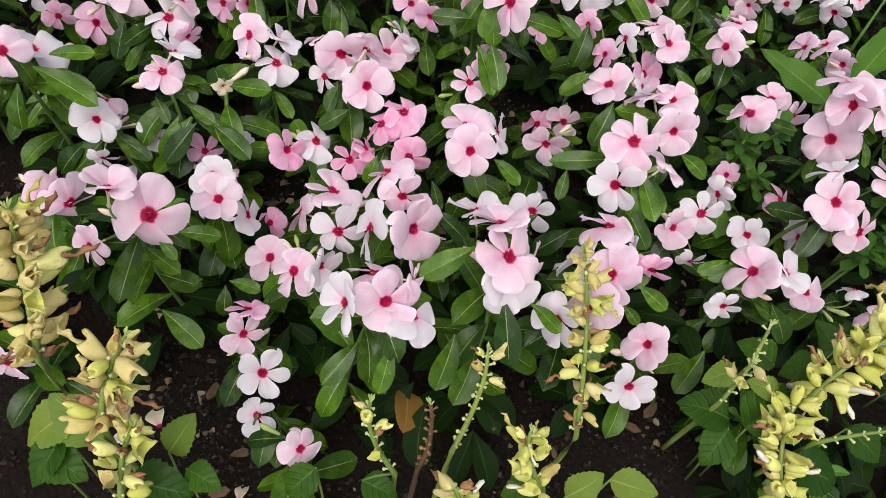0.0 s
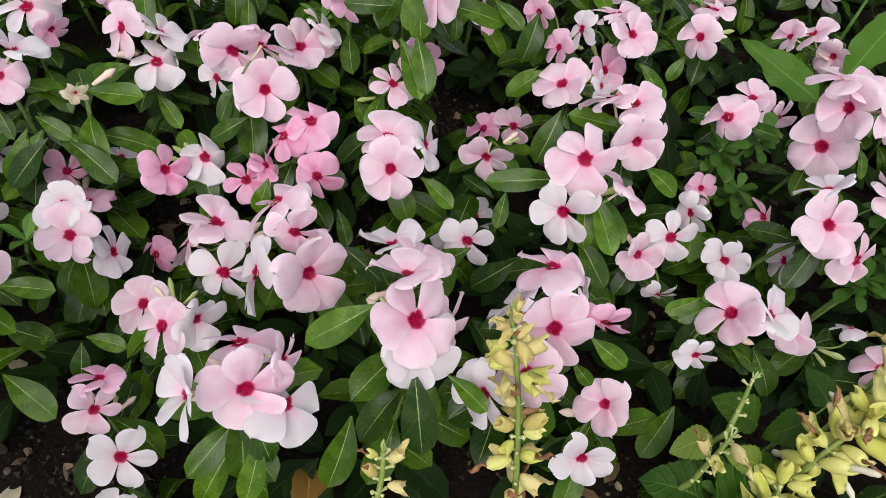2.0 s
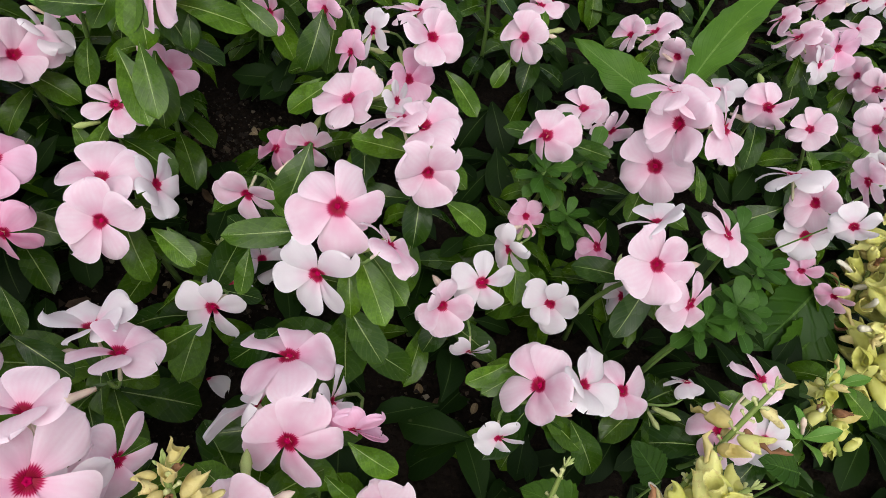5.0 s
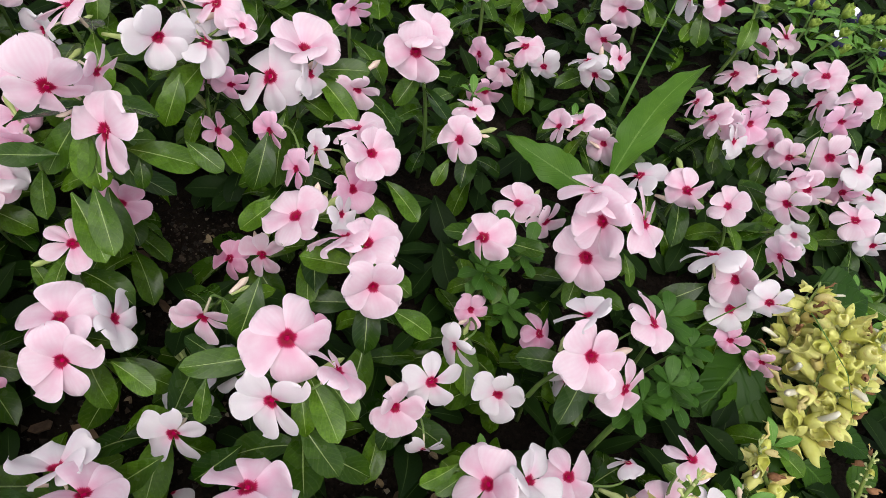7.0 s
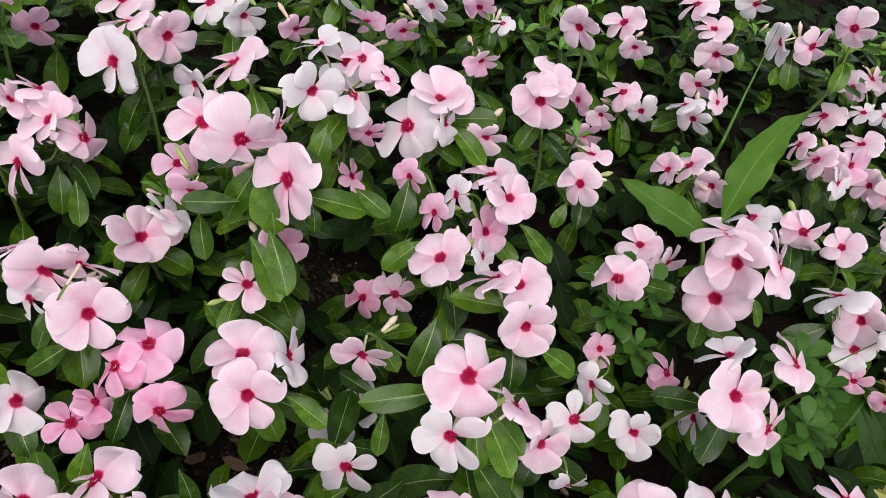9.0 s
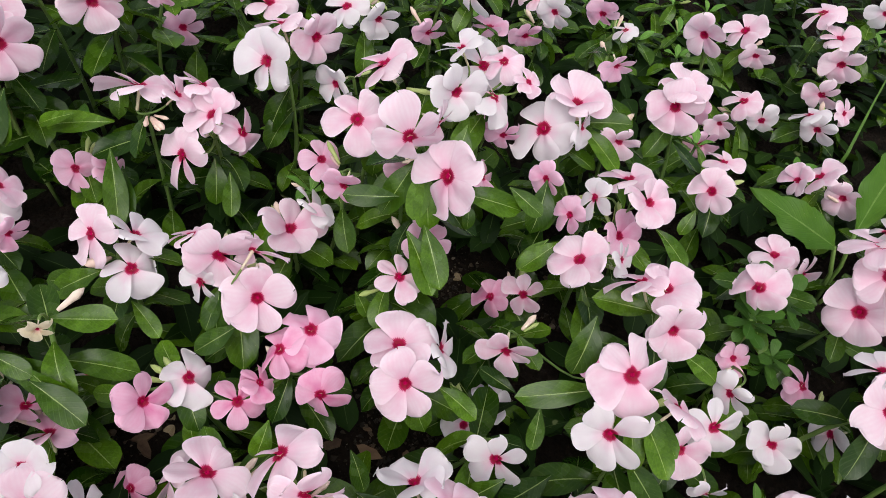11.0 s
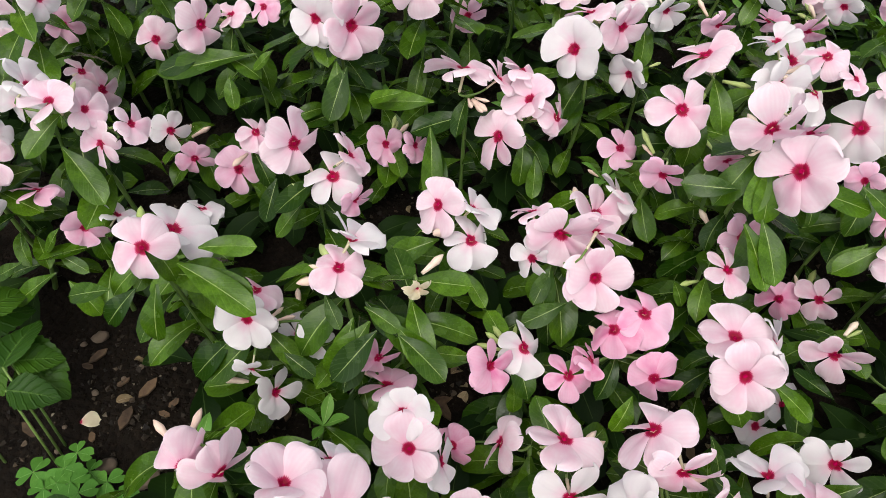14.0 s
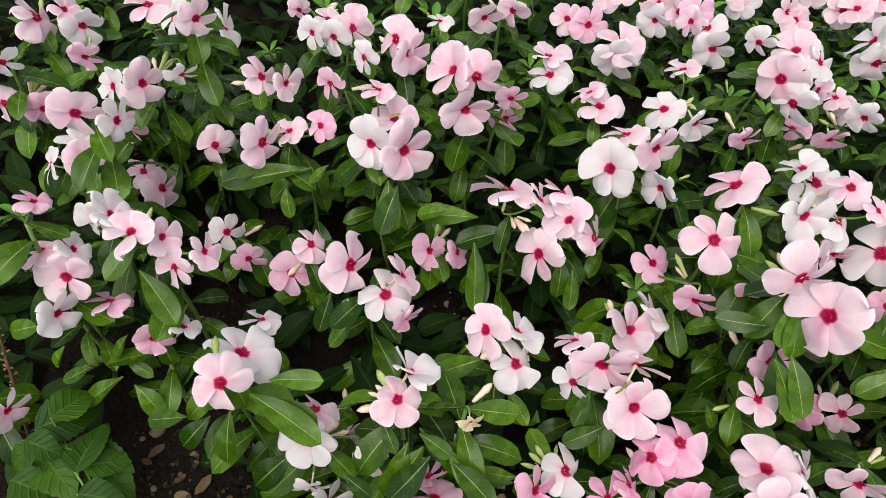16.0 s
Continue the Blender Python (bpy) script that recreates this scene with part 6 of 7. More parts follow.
def sage(line, state, width, leaves):
    """A sage plant: its spike's tip, middle and foot, its state and its leaves from foot to tip."""
    r = random.Random(int(abs(line[0][0]) * 9973) + 3)
    tip, mid, foot = (Vector(p) for p in line)
    gx, gy = foot.x, foot.y + 0.01
    base = Vector((gx, gy, ground_height(gx, gy) - 0.004))
    plant = thing("sage", Matrix.Translation(base), SAGE_WORDS[state], "flower", "sage plants at the front of the bed")
    pts = []
    for k in range(13):
        f = k / 12
        if f < 0.33:
            p = base.lerp(foot, f / 0.33)
        else:
            q = (f - 0.33) / 0.67
            p = foot.lerp(mid, q).lerp(mid.lerp(tip, q), q)
        pts.append(p - base)
    stem = new("stem", mesh_of("stem", tube(pts, [0.0022 - 0.0011 * k / 12 for k in range(13)], 7), SAGE_STEM if state != "dry" else BARK))
    stem.parent = plant
    length = sum((pts[k + 1] - pts[k]).length for k in range(4, 12))
    whorls = max(4, int(length / 0.0078))
    for w in range(whorls):
        f = (w + 0.5) / whorls
        i = min(11, 4 + int(f * 8))
        at = pts[i].lerp(pts[i + 1], f * 8 - int(f * 8))
        d = (pts[i + 1] - pts[i]).normalized()
        side = d.orthogonal().normalized()
        young = f > 0.9
        if state in ("full", "old", "mixed"):
            many = (r.choice((2, 3, 3)) if width < 1.12 else r.choice((4, 5, 5))) if not young else 5
        elif state == "tan":
            many = r.choice((1, 1, 2)) if f > 0.62 else r.choice((0, 0, 0, 1))
        else:
            many = 0
        spin = r.uniform(0, math.tau)
        for k in range(many):
            a = spin + k * math.tau / many + r.uniform(-0.3, 0.3)
            out = (Matrix.Rotation(a, 3, d) @ side) + d * r.uniform(-0.3, 1.1) + Vector((0, 0, r.uniform(-0.6, 0.3)))
            s = (0.4 + 0.6 * width) * r.uniform(0.0105, 0.0155) * (0.6 if young else 1.0)
            roll_ = r.random()
            if state in ("full", "old", "mixed"):
                tan = {"full": 0.09, "mixed": 0.45, "old": 0.72}[state]
                kinds = CALYX_TAN if roll_ < tan else CALYX_DEAD if roll_ < tan + (0.16 if state == "mixed" else 0.04) else CALYX_FRESH
            else:
                kinds = CALYX_DEAD if roll_ < 0.3 else CALYX_TAN if roll_ < 0.75 else CALYX_FRESH
            s *= 0.7 if kinds is CALYX_DEAD else 1.0
            m = Matrix.Translation(at + d * r.uniform(-0.004, 0.004) + out.normalized() * 0.003) @ frame_of(out, (r.uniform(-1, 1), r.uniform(-1, 1), 0.2)) @ Matrix.Diagonal((s, s, s * (1.2 if width > 1.12 and kinds is CALYX_FRESH else 1.0), 1))
            cal = child("calyx", r.choice(kinds), plant, m, "dry tan calyx" if kinds is CALYX_TAN else "withered brown calyx" if kinds is CALYX_DEAD else "")
            spent = r.random()
            if state == "full" and kinds is CALYX_FRESH and spent < 0.16:
                child("corolla", TUBELET, cal, Matrix.Translation((0.04, 0, 0.45)) @ Matrix.Diagonal((0.85, 0.85, 1.0, 1)), "tubular creamy white corolla")
            elif spent < 0.28:
                child("corolla", SHRIVEL, cal, Matrix.Translation((0.04, 0, 0.55)) @ Matrix.Diagonal((1.1, 1.1, 1.0, 1)), "shrivelled brown corolla", CALYX_DRY if r.random() < 0.4 else CALYX_BROWN)
        for k in range(3 if state not in ("full", "old", "mixed") else 2):
            a = spin + k * 1.6
            out = (Matrix.Rotation(a, 3, d) @ side) + d * 0.5
            s = r.uniform(0.0035, 0.006)
            child("nub", NUB, plant, Matrix.Translation(at) @ frame_of(out, (0, 0, 1)) @ Matrix.Diagonal((s, s, s, 1)), material=CALYX_BROWN if state == "dry" else PEG)
    for k in range(5):
        out = d + Vector((r.uniform(-0.6, 0.6), r.uniform(-0.6, 0.6), 0.2))
        s = r.uniform(0.004, 0.007)
        child("bud", BUDS[1], plant, Matrix.Translation(pts[12]) @ frame_of(out, (1, 0, 0)) @ Matrix.Diagonal((s, s, s, 1)))
    for span in leaves:
        leaf = spanning_leaf(plant, base, span, SAGE_OLD if span[6] == "y" else SAGE_LEAVES, facing=(0.0, -0.35, 1.0))
        foot_of = Vector(span[:3]) - base
        lo = min(range(5), key=lambda q: (pts[q] - foot_of).length)
        root = pts[lo]
        if (root - foot_of).length > 0.035:
            # a leaf on a shoot of its own, straight from the soil
            near = foot_of.lerp(pts[0], 0.12) + base
            root = Vector((near.x, near.y, ground_height(near.x, near.y) - 0.003)) - base
        st = new("leaf_stalk", mesh_of("leaf_stalk", tube([root, root.lerp(foot_of, 0.6) + Vector((0, 0, 0.003)), foot_of], [0.0010, 0.0009, 0.0007], 5), STEM))
        st.parent = plant
    return plant


sage([(-0.210, 0.181, 0.224), (-0.203, 0.164, 0.199), (-0.197, 0.139, 0.156)], 'old', 1.15, [(-0.480, 0.303, 0.050, -0.451, 0.302, 0.044, 'g'), (-0.441, 0.325, 0.050, -0.417, 0.341, 0.044, 'g'), (-0.435, 0.308, 0.045, -0.405, 0.316, 0.039, 'g'), (-0.440, 0.318, 0.055, -0.448, 0.357, 0.049, 'g')])
sage([(-0.150, 0.149, 0.181), (-0.165, 0.130, 0.154), (-0.159, 0.118, 0.133)], 'mixed', 1.15, [(-0.207, 0.115, 0.090, -0.177, 0.107, 0.090, 'g'), (-0.196, 0.124, 0.097, -0.204, 0.098, 0.083, 'g'), (-0.190, 0.137, 0.108, -0.217, 0.116, 0.097, 'y'), (-0.173, 0.125, 0.098, -0.203, 0.139, 0.115, 'y')])
sage([(-0.143, 0.120, 0.141), (-0.151, 0.108, 0.125), (-0.147, 0.093, 0.102)], 'full', 1.0, [(-0.126, 0.122, 0.085, -0.104, 0.116, 0.086, 'g'), (-0.141, 0.131, 0.080, -0.128, 0.147, 0.099, 'y'), (-0.154, 0.110, 0.086, -0.119, 0.106, 0.089, 'g')])
sage([(0.076, 0.250, 0.191), (0.090, 0.227, 0.162), (0.103, 0.188, 0.080)], 'mixed', 0.85, [(0.097, 0.148, 0.082, 0.117, 0.158, 0.096, 'y'), (0.130, 0.171, 0.066, 0.159, 0.165, 0.067, 'y')])
sage([(-0.028, 0.163, 0.129), (-0.030, 0.152, 0.108), (-0.007, 0.144, 0.079)], 'tan', 0.8, [(-0.026, 0.138, 0.074, -0.004, 0.132, 0.075, 'g'), (-0.056, 0.143, 0.066, -0.072, 0.125, 0.058, 'g')])
sage([(0.031, 0.190, 0.162), (0.036, 0.178, 0.141), (0.024, 0.159, 0.091)], 'tan', 0.7, [])
sage([(0.006, 0.169, 0.128), (0.013, 0.157, 0.101), (0.006, 0.152, 0.074)], 'dry', 0.5, [])
sage([(0.059, 0.150, 0.158), (0.057, 0.143, 0.147), (0.077, 0.132, 0.115)], 'full', 0.85, [(0.079, 0.150, 0.096, 0.058, 0.138, 0.091, 'g')])
sage([(0.242, 0.298, 0.093), (0.230, 0.275, 0.093), (0.227, 0.266, 0.080)], 'sparse', 0.6, [(0.255, 0.282, 0.067, 0.229, 0.293, 0.080, 'g'), (0.282, 0.285, 0.078, 0.258, 0.272, 0.071, 'g')])
sage([(0.207, 0.243, 0.122), (0.203, 0.236, 0.108), (0.200, 0.231, 0.082)], 'tan', 0.85, [(0.217, 0.262, 0.082, 0.194, 0.251, 0.077, 'y'), (0.246, 0.249, 0.080, 0.223, 0.253, 0.086, 'y')])
sage([(0.255, 0.243, 0.089), (0.238, 0.217, 0.080), (0.251, 0.184, 0.054)], 'full', 1.15, [(0.215, 0.224, 0.063, 0.199, 0.201, 0.050, 'g')])
sage([(0.303, 0.275, 0.148), (0.287, 0.270, 0.128), (0.262, 0.245, 0.095)], 'full', 1.25, [(0.364, 0.269, 0.071, 0.374, 0.279, 0.084, 'g'), (0.291, 0.232, 0.080, 0.318, 0.216, 0.073, 'g')])
sage([(0.305, 0.225, 0.098), (0.286, 0.224, 0.085), (0.270, 0.221, 0.071)], 'sparse', 0.6, [(0.214, 0.230, 0.067, 0.180, 0.236, 0.078, 'g'), (0.262, 0.212, 0.053, 0.301, 0.204, 0.052, 'g'), (0.227, 0.226, 0.064, 0.254, 0.250, 0.089, 'g')])
sage([(0.026, 0.123, 0.131), (0.031, 0.121, 0.118), (0.036, 0.115, 0.102)], 'full', 0.8, [])
sage([(0.518, 0.500, 0.095), (0.499, 0.480, 0.072), (0.502, 0.456, 0.039)], 'full', 1.2, [(0.476, 0.472, 0.046, 0.438, 0.431, 0.007, 'g'), (0.483, 0.451, 0.030, 0.453, 0.413, -0.005, 'g'), (0.523, 0.489, 0.074, 0.567, 0.494, 0.095, 'g'), (0.532, 0.515, 0.086, 0.565, 0.506, 0.093, 'g')])
sage([(0.522, 0.465, 0.101), (0.506, 0.444, 0.078), (0.501, 0.401, 0.015)], 'full', 1.6, [(0.486, 0.404, 0.026, 0.451, 0.388, 0.009, 'g'), (0.497, 0.387, 0.026, 0.521, 0.364, 0.018, 'g')])
sage([(0.532, 0.449, 0.102), (0.521, 0.436, 0.075), (0.518, 0.403, 0.021)], 'full', 1.55, [(0.521, 0.413, 0.030, 0.557, 0.395, 0.030, 'g')])
sage([(0.528, 0.447, 0.124), (0.532, 0.432, 0.099), (0.528, 0.404, 0.049)], 'tan', 0.9, [(0.528, 0.432, 0.049, 0.563, 0.427, 0.060, 'g')])
sage([(0.435, 0.380, 0.065), (0.445, 0.366, 0.043), (0.471, 0.353, 0.014)], 'full', 1.0, [])
sage([(0.312, 0.312, 0.169), (0.292, 0.291, 0.134), (0.270, 0.260, 0.083)], 'tan', 0.85, [(0.305, 0.304, 0.069, 0.286, 0.316, 0.082, 'g'), (0.391, 0.315, 0.070, 0.365, 0.317, 0.075, 'g')])
sage([(0.512, 0.369, 0.075), (0.514, 0.361, 0.057), (0.523, 0.353, 0.027)], 'tan', 0.8, [(0.525, 0.369, 0.029, 0.544, 0.375, 0.045, 'g')])
sage([(-0.533, 0.382, 0.094), (-0.532, 0.370, 0.045), (-0.527, 0.351, -0.013)], 'dry', 0.8, [(-0.490, 0.340, 0.050, -0.462, 0.372, 0.044, 'g'), (-0.475, 0.325, 0.060, -0.486, 0.308, 0.054, 'g'), (-0.475, 0.326, 0.050, -0.436, 0.310, 0.044, 'g'), (-0.449, 0.337, 0.045, -0.413, 0.337, 0.039, 'g'), (-0.443, 0.332, 0.040, -0.406, 0.320, 0.034, 'g'), (-0.478, 0.347, 0.060, -0.468, 0.379, 0.054, 'g'), (-0.481, 0.325, 0.065, -0.455, 0.327, 0.059, 'g')])

# ---- weeds ----
def weed(spans, kinds, width, stem_to, words, category="weed"):
    x, y = stem_to
    base = Vector((x, y, ground_height(x, y) - 0.003))
    plant = thing("weed", Matrix.Translation(base), words, category)
    for k, span in enumerate(spans):
        spanning_leaf(plant, base, span, [kinds[k % len(kinds)]], "blade", width)
        foot = Vector(span[:3]) - base
        ob = new("stem", mesh_of("stem", tube([(0, 0, 0), foot * 0.5 + Vector((0.004, 0, 0.004)), foot], [0.0022, 0.002, 0.0016], 6), STEM))
        ob.parent = plant
    return plant


def strap_mesh(seed, half, crook):
    """A long weed leaf, widest low down, with a wavy margin and a crooked pointed tip."""
    r = random.Random(seed)
    p1 = r.uniform(0, 6.28)

    def at(u, v):
        q = 2 * u - 1
        w = half * (0.16 + 0.84 * math.sin(min(v / 0.36, 1.0) * math.pi / 2)) * (1.0 if v < 0.36 else max(0.02, 1 - ((v - 0.36) / 0.64) ** 1.7))
        w *= 1 + 0.07 * math.sin(23 * v + p1 + (1.3 if q > 0 else 0.0)) + 0.03 * math.sin(51 * v + p1)
        z = 0.16 * abs(q) * w + 0.030 * abs(q) ** 2 * math.sin(17 * v + p1 + q) - 0.16 * v * v
        return (v, q * w + crook * v * v * v, z)

    return mesh_of("blade", sheet(36, 8, at), STRAP_LEAF)


weed([(0.366, 0.603, 0.098, 0.440, 0.722, 0.148), (0.352, 0.596, 0.085, 0.276, 0.618, 0.108)], [strap_mesh(200, 0.105, -0.16), strap_mesh(201, 0.19, -0.05)], 1.0, (0.375, 0.60), "tall weed with long wavy-edged strap leaves")


def grass_blade(points, wide, words):
    base = Vector(points[0])
    base.z = ground_height(base.x, base.y)
    pts = [base] + [Vector(p) for p in points]
    fine = []
    for k in range(len(pts) - 1):
        for s in range(4):
            fine.append(pts[k].lerp(pts[k + 1], s / 4))
    fine.append(pts[-1])

    def at(u, v):
        f = v * (len(fine) - 1)
        i = min(int(f), len(fine) - 2)
        p = fine[i].lerp(fine[i + 1], f - i) - base
        w = wide * (1 - 0.85 * v)
        return (p.x + (u - 0.5) * w, p.y, p.z + 0.15 * w * abs(u - 0.5))

    ob = new("grass_blade", mesh_of("grass_blade", sheet(len(fine) * 2, 2, at), WEED_LEAF))
    ob.matrix_basis = Matrix.Translation(base)
    return tagged(ob, words, "grass")


grass_blade([(0.428, 0.752, 0.075), (0.455, 0.80, 0.11), (0.490, 0.86, 0.16)], 0.0055, "upright pale green grass blade among the flowers")
grass_blade([(0.405, 0.462, 0.085), (0.440, 0.470, 0.115), (0.475, 0.455, 0.120), (0.500, 0.42, 0.100), (0.510, 0.395, 0.075)], 0.0030, "arching thin grass blade over the sage")
grass_blade([(0.545, 0.60, 0.07), (0.57, 0.64, 0.10), (0.60, 0.69, 0.12)], 0.0035, "short grass blade between the periwinkles")
grass_blade([(-0.255, 0.36, 0.03), (-0.22, 0.37, 0.05), (-0.17, 0.365, 0.04)], 0.0016, "dry thin grass blade lying over the soil")

SPOON = [leaf_mesh(210 + k, 0.26, 0.15 + 0.2 * k, 0.1, 0.0, 0.70, 0.0, None, 7, 5) for k in range(3)]
for me in SPOON:
    me.materials[0] = leaf_material("purslane_leaf", (0.026, 0.076, 0.008), (0.060, 0.140, 0.018), (0.10, 0.18, 0.05), 0.36, 3.0)


def purslane(x, y, top, shoots, seed):
    """A small weed with rosettes of spoon-shaped leaves."""
    r = random.Random(seed)
    base = Vector((x, y, ground_height(x, y) - 0.003))
    plant = thing("purslane", Matrix.Translation(base), "low weed with rosettes of small spoon-shaped leaves", "weed")
    for dx, dy, dz in shoots:
        tip = Vector((x + dx, y + dy, top + dz)) - base
        bent_stem("stem", plant, (0, 0, 0), tip, 0.0018, 0.0012, 0.006, STEM, seed)
        for tier in range(3):
            for k in range(5):
                a = k * math.tau / 5 + tier * 0.6 + r.uniform(-0.2, 0.2)
                add_leaf(plant, tip + Vector((0, 0, -0.006 * tier)), (math.cos(a), math.sin(a), 0.7 - 0.4 * tier), r.uniform(0.013, 0.021), 0, r, SPOON)
    return plant


purslane(0.255, 0.50, 0.105, [(-0.012, -0.012, 0.0), (0.012, -0.022, -0.03), (0.02, 0.005, 0.004), (-0.002, 0.018, 0.004)], 1)
purslane(0.372, 0.455, 0.112, [(-0.012, -0.01, 0.008), (0.012, -0.02, -0.012), (0.005, -0.045, -0.03)], 2)
purslane(0.335, 0.40, 0.085, [(0.01, 0.0, 0.0), (0.03, 0.01, 0.006)], 3)

HEART = []
for k in range(2):
    def heart(u, v, k=k):
        s = 2 * u - 1
        w = 0.52 * math.sin(min(v / 0.66, 1.0) * math.pi / 2) * (1.0 if v < 0.66 else math.sqrt(max(0.04, 1 - ((v - 0.66) / 0.36) ** 2)))
        return (v * (1 - 0.22 * (v ** 4) * math.exp(-(s * 2.4) ** 2)), s * w, 0.14 * abs(s) * w - 0.10 * v * v)

    HEART.append(mesh_of("leaflet", sheet(7, 6, heart), CLOVER_LEAF))


def clover(x, y, heads):
    base = Vector((x, y, ground_height(x, y) - 0.002))
    plant = thing("clover", Matrix.Translation(base), "small bright green clover with heart-shaped leaflets on the soil", "clover", "clovers on the soil")
    r = random.Random(int(abs(x) * 1e4))
    for dx, dy, h, s in heads:
        tip = Vector((dx, dy, h))
        bent_stem("stalk", plant, (0, 0, 0), tip, 0.0008, 0.0006, 0.003, STEM, s)
        turn = r.uniform(0, 120)
        for k in range(3):
            child("leaflet", HEART[k % 2], plant, Matrix.Translation(tip) @ pose(0, 0, 0, 0, r.uniform(0, 14), turn + 120 * k) @ Matrix.Diagonal((s, s, s, 1)))


clover(-0.404, 0.281, [(0.014, 0.014, 0.024, 0.0100), (-0.005, -0.005, 0.024, 0.0120), (0.012, 0.002, 0.024, 0.0120), (0.008, -0.013, 0.024, 0.0110), (0.021, -0.005, 0.024, 0.0120), (0.030, -0.010, 0.024, 0.0120), (0.013, -0.008, 0.024, 0.0110)])
clover(-0.364, 0.284, [(0.0, 0.0, 0.016, 0.011), (-0.016, 0.004, 0.014, 0.010), (0.014, -0.006, 0.013, 0.010)])

# ---- wishbone flowers at the far side ----
HOOD = mesh_of("hood", lathe([(0.08, 0.0), (0.13, 0.25), (0.18, 0.6), (0.22, 0.82), (0.14, 0.88), (0.01, 0.86)], 10, 0.0, 0.08, 4), PANSY_PALE)
LIP = mesh_of("lip", sheet(5, 6, lambda u, v: (0.05 + 0.5 * v, (2 * u - 1) * (0.12 + 0.26 * math.sin(v * 2.6)), 0.06 * math.sin(v * 3) - 0.25 * v * v)), PANSY_BLUE)
GREEN_CALYX = calyx_mesh(60, plain_material("lime_calyx", (0.16, 0.26, 0.03), (0.34, 0.44, 0.08), 90, 0.5, 0.4, 0.0008, 0.25), 0.35)


def wishbone(x, y, top, seed):
    r = random.Random(seed)
    base = Vector((x, y, ground_height(x, y) - 0.003))
    plant = thing("wishbone_flower", Matrix.Translation(base), "dark blue and white wishbone flower with lime green buds", "flower", "wishbone flowers")
    for k in range(5):
        a = k * 1.26 + r.uniform(-0.3, 0.3)
        tip = Vector((0.03 * math.cos(a), 0.03 * math.sin(a), top - base.z + r.uniform(-0.02, 0.02)))
        bent_stem("stem", plant, (0, 0, 0), tip, 0.0018, 0.0012, 0.006, STEM, seed + k)
        for q in range(4):
            b = q * 1.57 + r.uniform(-0.3, 0.3)
            add_leaf(plant, tip * (0.92 - 0.1 * (q % 2)), (math.cos(b), math.sin(b), 0.1), r.uniform(0.022, 0.034), 0, r, SMALL_LEAVES)
        for q in range(4):
            s = r.uniform(0.011, 0.016)
            child("bud", GREEN_CALYX, plant, Matrix.Translation(tip) @ frame_of((r.uniform(-0.6, 0.6), r.uniform(-0.8, 0.2), 1), (1, 0, 0)) @ Matrix.Diagonal((s, s, s, 1)), "lime green ribbed bud")
        if k < 1:
            s = 0.018
            fl = child("flower", HOOD, plant, Matrix.Translation(tip + Vector((0, -0.004, 0.004))) @ frame_of((r.uniform(-0.4, 0.4), -0.8, 0.6), (0, 0, 1)) @ Matrix.Diagonal((s, s, s, 1)), "pale violet tube")
            for q in range(3):
                child("petal", LIP, fl, Matrix.Translation((0, 0, 0.85)) @ pose(0, 0, 0, 0, -10, 120 * q + 20), "dark blue petal" if q else "white petal", None if q else PANSY_PALE)
    return plant


for k, (x, y, z) in enumerate(((0.70, 0.90, 0.10), (0.76, 0.90, 0.10), (0.82, 0.86, 0.09), (0.75, 0.97, 0.11), (0.83, 0.95, 0.10), (0.68, 0.97, 0.10))):
    wishbone(x, y, z, 300 + 7 * k)

# ---- on the soil ----
DEAD = leaf_mesh(230, 0.34, 0.7, 0.3, 0.10, 0.5, 0.3, DEAD_LEAF, 14, 8)
fallen = new("fallen_leaf", DEAD)
fallen.matrix_basis = Matrix.Translation((-0.012, 0.222, 0.035)) @ pose(0, 0, 0, -30, -25, -70) @ Matrix.Diagonal((0.036, 0.036, 0.036, 1))
tagged(fallen, "withered yellow-brown leaf caught among the stems", "leaf")


def rock_mesh(seed):
    r = random.Random(seed)
    bm = bmesh.new()
    bmesh.ops.create_icosphere(bm, subdivisions=2, radius=1.0)
    off = Vector((r.uniform(0, 50), r.uniform(0, 50), 0))
    for v in bm.verts:
        v.co *= 1 + 0.35 * noise.noise(v.co * 1.3 + off)
        v.co.z *= 0.6
    return mesh_of("pebble", bm, PEBBLE)


ROCKS = [rock_mesh(k) for k in range(4)]


def chip_mesh(seed):
    r = random.Random(seed)
    bm = bmesh.new()
    n = 6
    top = [bm.verts.new((math.cos(k * math.tau / n) * r.uniform(0.7, 1.1), math.sin(k * math.tau / n) * r.uniform(0.25, 0.5), 0.10 + r.uniform(0, 0.1))) for k in range(n)]
    low = [bm.verts.new((v.co.x * 0.9, v.co.y * 0.9, -0.08)) for v in top]
    bm.faces.new(top)
    bm.faces.new(low[::-1])
    for k in range(n):
        bm.faces.new((top[k], low[k], low[(k + 1) % n], top[(k + 1) % n]))
    return mesh_of("bark_chip", bm, BARK, False)


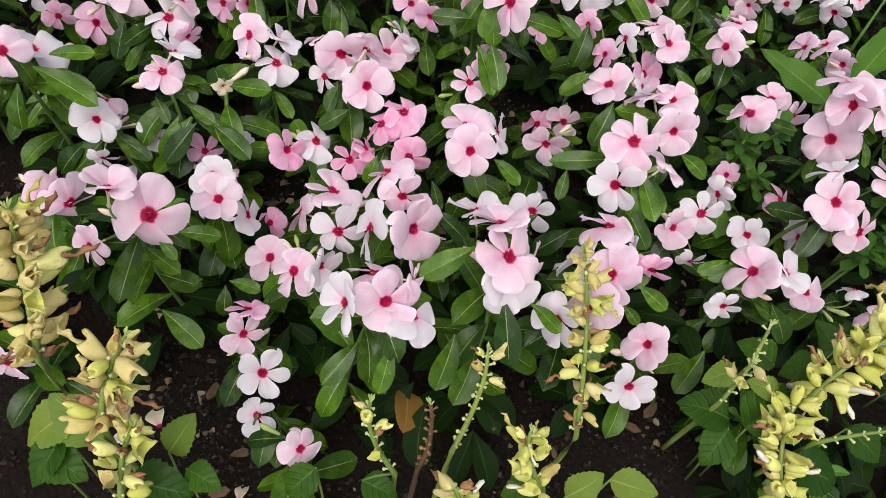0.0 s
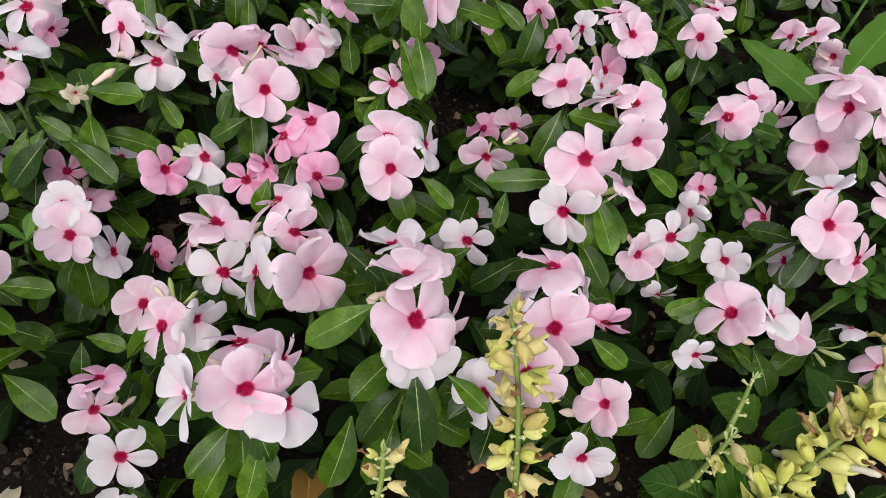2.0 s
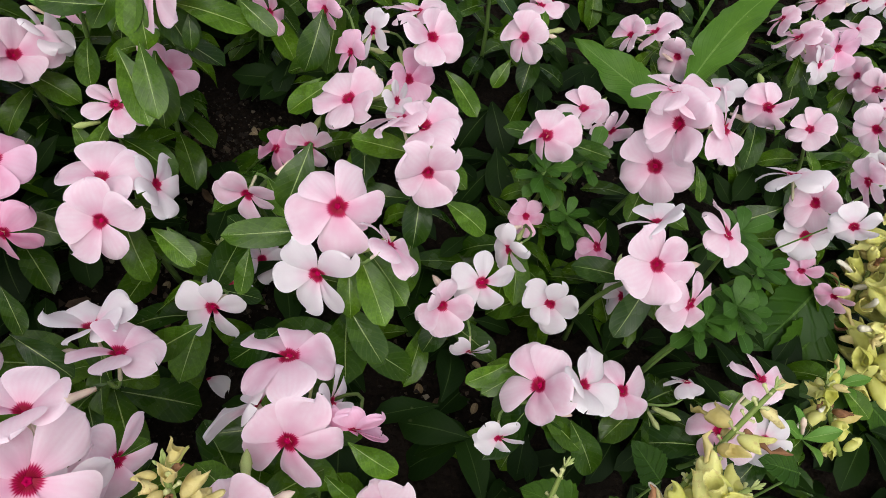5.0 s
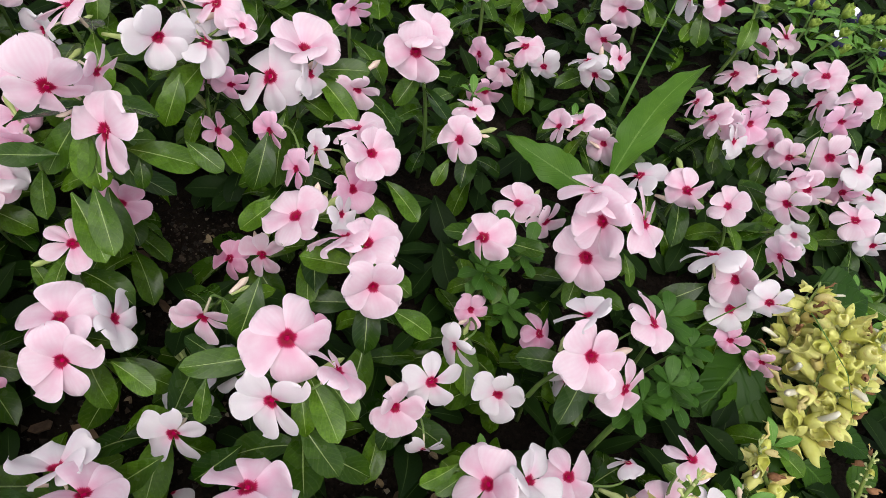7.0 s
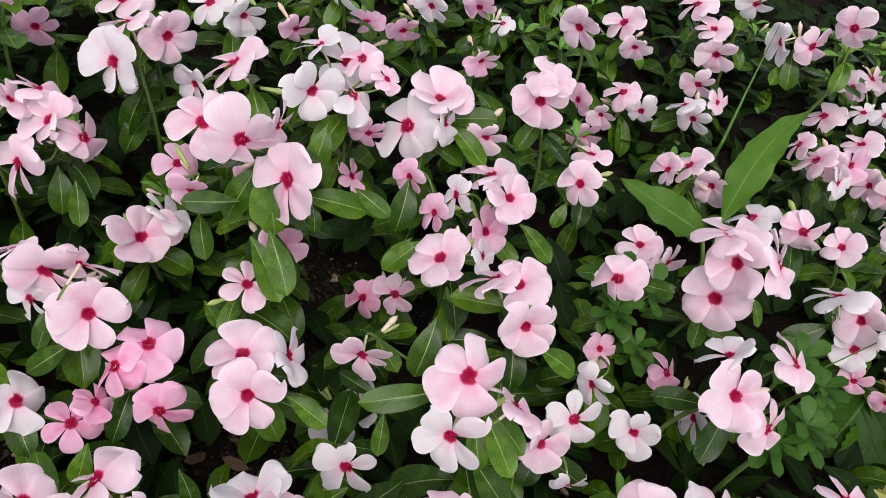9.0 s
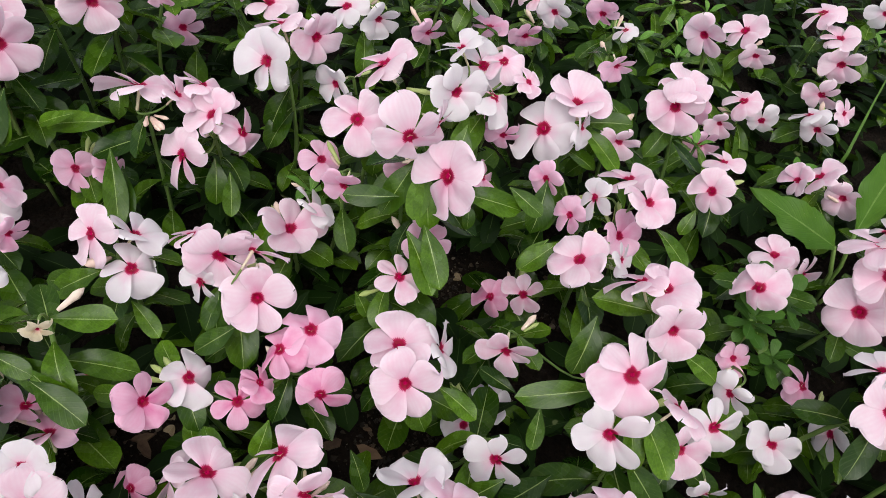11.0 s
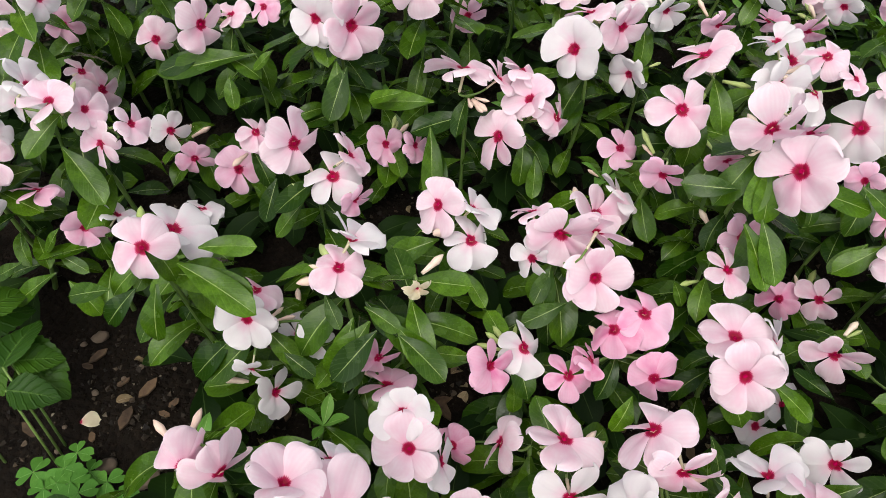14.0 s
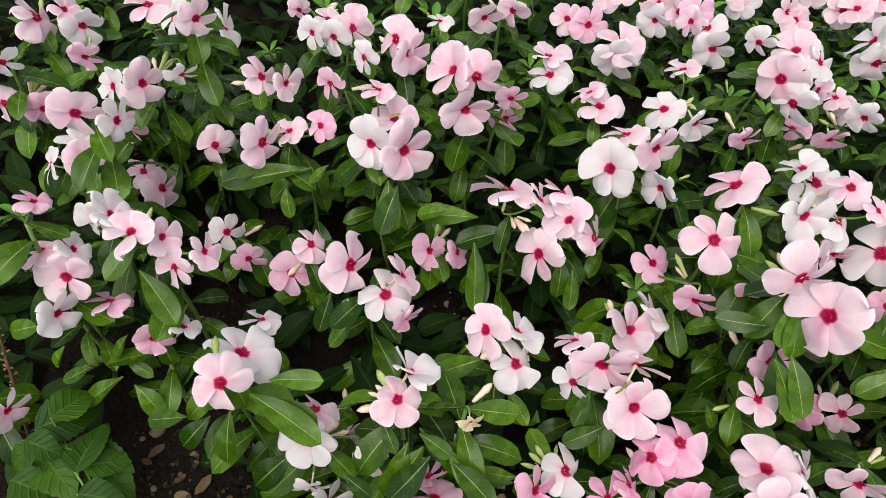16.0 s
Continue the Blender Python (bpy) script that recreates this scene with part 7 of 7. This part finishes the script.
CHIPS = [chip_mesh(k) for k in range(4)]
litter = random.Random(9)
for k in range(90):
    a, c, d = (BARE + HOLES)[litter.choice((0, 1, 2, 2, 3, 3, 4, 7, *range(8, 33)))]
    ang, rad = litter.uniform(0, math.tau), d * 1.1 * litter.random() ** 0.5
    x, y = a + rad * math.cos(ang), c + rad * math.sin(ang)
    stone = k < 30
    s = litter.uniform(0.0015, 0.003) if stone else litter.uniform(0.004, 0.011)
    ob = new("pebble" if stone else "bark_chip", (ROCKS if stone else CHIPS)[k % 4])
    ob.matrix_basis = Matrix.Translation((x, y, ground_height(x, y) + s * 0.25)) @ pose(0, 0, 0, litter.uniform(-12, 12), litter.uniform(-12, 12), litter.uniform(0, 360)) @ Matrix.Diagonal((s, s, s, 1))
    tagged(ob, "small grey-brown pebble lying on the soil" if stone else "dark flake of bark lying on the soil", "pebble" if stone else "bark", "pebbles on the soil" if stone else "bark flakes on the soil")
stone = new('pebble', ROCKS[0])
stone.matrix_basis = Matrix.Translation((-0.376, 0.297, ground_height(-0.376, 0.297) + 0.002)) @ pose(0, 0, 0, 8, -6, 40) @ Matrix.Diagonal((0.0078, 0.006, 0.006, 1))
tagged(stone, 'reddish brown stone half sunk in the soil', 'pebble', 'pebbles on the soil')
stone = new('pebble', ROCKS[1])
stone.matrix_basis = Matrix.Translation((-0.347, 0.296, ground_height(-0.347, 0.296) + 0.002)) @ pose(0, 0, 0, 8, -6, 40) @ Matrix.Diagonal((0.0091, 0.007, 0.007, 1))
tagged(stone, 'pale tan pebble half sunk in the soil', 'pebble', 'pebbles on the soil')
stone = new('pebble', ROCKS[2])
stone.matrix_basis = Matrix.Translation((-0.433, 0.386, ground_height(-0.433, 0.386) + 0.002)) @ pose(0, 0, 0, 8, -6, 40) @ Matrix.Diagonal((0.0065, 0.005, 0.005, 1))
tagged(stone, 'pale stone on the soil', 'pebble', 'pebbles on the soil')


SCRAP = [leaf_mesh(240 + k, 0.30, 1.1 + 0.5 * k, 0.6, 0.12, 0.5, 0.3, None, 9, 6) for k in range(3)]
scrap_material = leaf_material("dry_leaf_scrap", (0.16, 0.11, 0.06), (0.46, 0.37, 0.24), (0.50, 0.42, 0.28), 0.7, 7.0, quilt=0.5)
for me in SCRAP:
    me.materials[0] = scrap_material
for k in range(46):
    a, c, d = (BARE + HOLES)[litter.choice((2, 3, 4, 6, *range(9, 33)))]
    ang, rad = litter.uniform(0, math.tau), d * 1.2 * litter.random() ** 0.5
    x, y = a + rad * math.cos(ang), c + rad * math.sin(ang)
    s = litter.uniform(0.007, 0.015)
    ob = new("dry_leaf", SCRAP[k % 3])
    ob.matrix_basis = Matrix.Translation((x, y, ground_height(x, y) + s * 0.18)) @ pose(0, 0, 0, litter.uniform(-35, 35), litter.uniform(-20, 20), litter.uniform(0, 360)) @ Matrix.Diagonal((s, s, s, 1))
    tagged(ob, "curled tan scrap of dry leaf on the soil", "leaf", "dry leaf scraps")


def soil_crumbs(many):
    """Loose grit and crumbs on the bare soil, joined into one piece of kind stuff."""
    r = random.Random(41)
    shape = [Vector(p) for p in ((0, 0, 1), (0.94, 0, -0.33), (-0.47, 0.82, -0.33), (-0.47, -0.82, -0.33), (0.1, 0.1, -0.9))]
    tris = ((0, 1, 2), (0, 2, 3), (0, 3, 1), (4, 2, 1), (4, 3, 2), (4, 1, 3))
    verts, faces = [], []
    spots_ = BARE + HOLES
    for k in range(many):
        a, c, d = spots_[r.randrange(len(spots_))]
        if r.random() < 0.35:
            x, y = r.uniform(-0.5, 0.45), r.uniform(0.06, 0.22)
        else:
            ang, rad = r.uniform(0, math.tau), d * 1.6 * r.random() ** 0.5
            x, y = a + rad * math.cos(ang), c + rad * math.sin(ang)
        s = 0.0006 + 0.0026 * r.random() ** 3
        q = Euler((r.uniform(0, 6), r.uniform(0, 6), r.uniform(0, 6))).to_matrix()
        at = Vector((x, y, ground_height(x, y) + s * 0.3))
        faces += [tuple(i + len(verts) for i in t) for t in tris]
        verts += [at + q @ (p * s * r.uniform(0.7, 1.3)) for p in shape]
    me = bpy.data.meshes.new("soil_crumbs")
    me.from_pydata(verts, [], faces)
    m, nt, nodes, p = mat("soil_crumb")
    island = nodes.new("ShaderNodeNewGeometry").outputs["Random Per Island"]
    link(nt, ramp(nt, island, [(0.0, (0.006, 0.004, 0.003)), (0.7, (0.022, 0.015, 0.009)), (0.95, (0.06, 0.042, 0.027)), (1.0, (0.22, 0.19, 0.14))]), p.inputs["Base Color"])
    p.inputs["Roughness"].default_value = 0.85
    p.inputs["Specular IOR Level"].default_value = 0.3
    me.materials.append(m)
    return tagged(new("soil_crumbs", me), "loose dark crumbs and grit on the soil", "soil", kind="stuff")


soil_crumbs(9000)
for k in range(8):
    a, c, d = BARE[(0, 1, 4, 5, 3, 0, 4)[k % 7]]
    x, y = a + litter.uniform(-1.2, 1.2) * d, c + litter.uniform(-0.6, 1.2) * d
    s = litter.uniform(0.012, 0.018)
    ob = new("fallen_petal", litter.choice(CURLED))
    ob.material_slots[0].link = "OBJECT"
    ob.material_slots[0].material = PETAL["d" if k % 3 else "w"]
    ob.matrix_basis = Matrix.Translation((x, y, ground_height(x, y) + 0.004)) @ pose(0, 0, 0, litter.uniform(-20, 20), -15, litter.uniform(0, 360)) @ Matrix.Diagonal((s, s, s, 1))
    tagged(ob, "fallen withered periwinkle petal on the soil", "petal", "fallen petals")
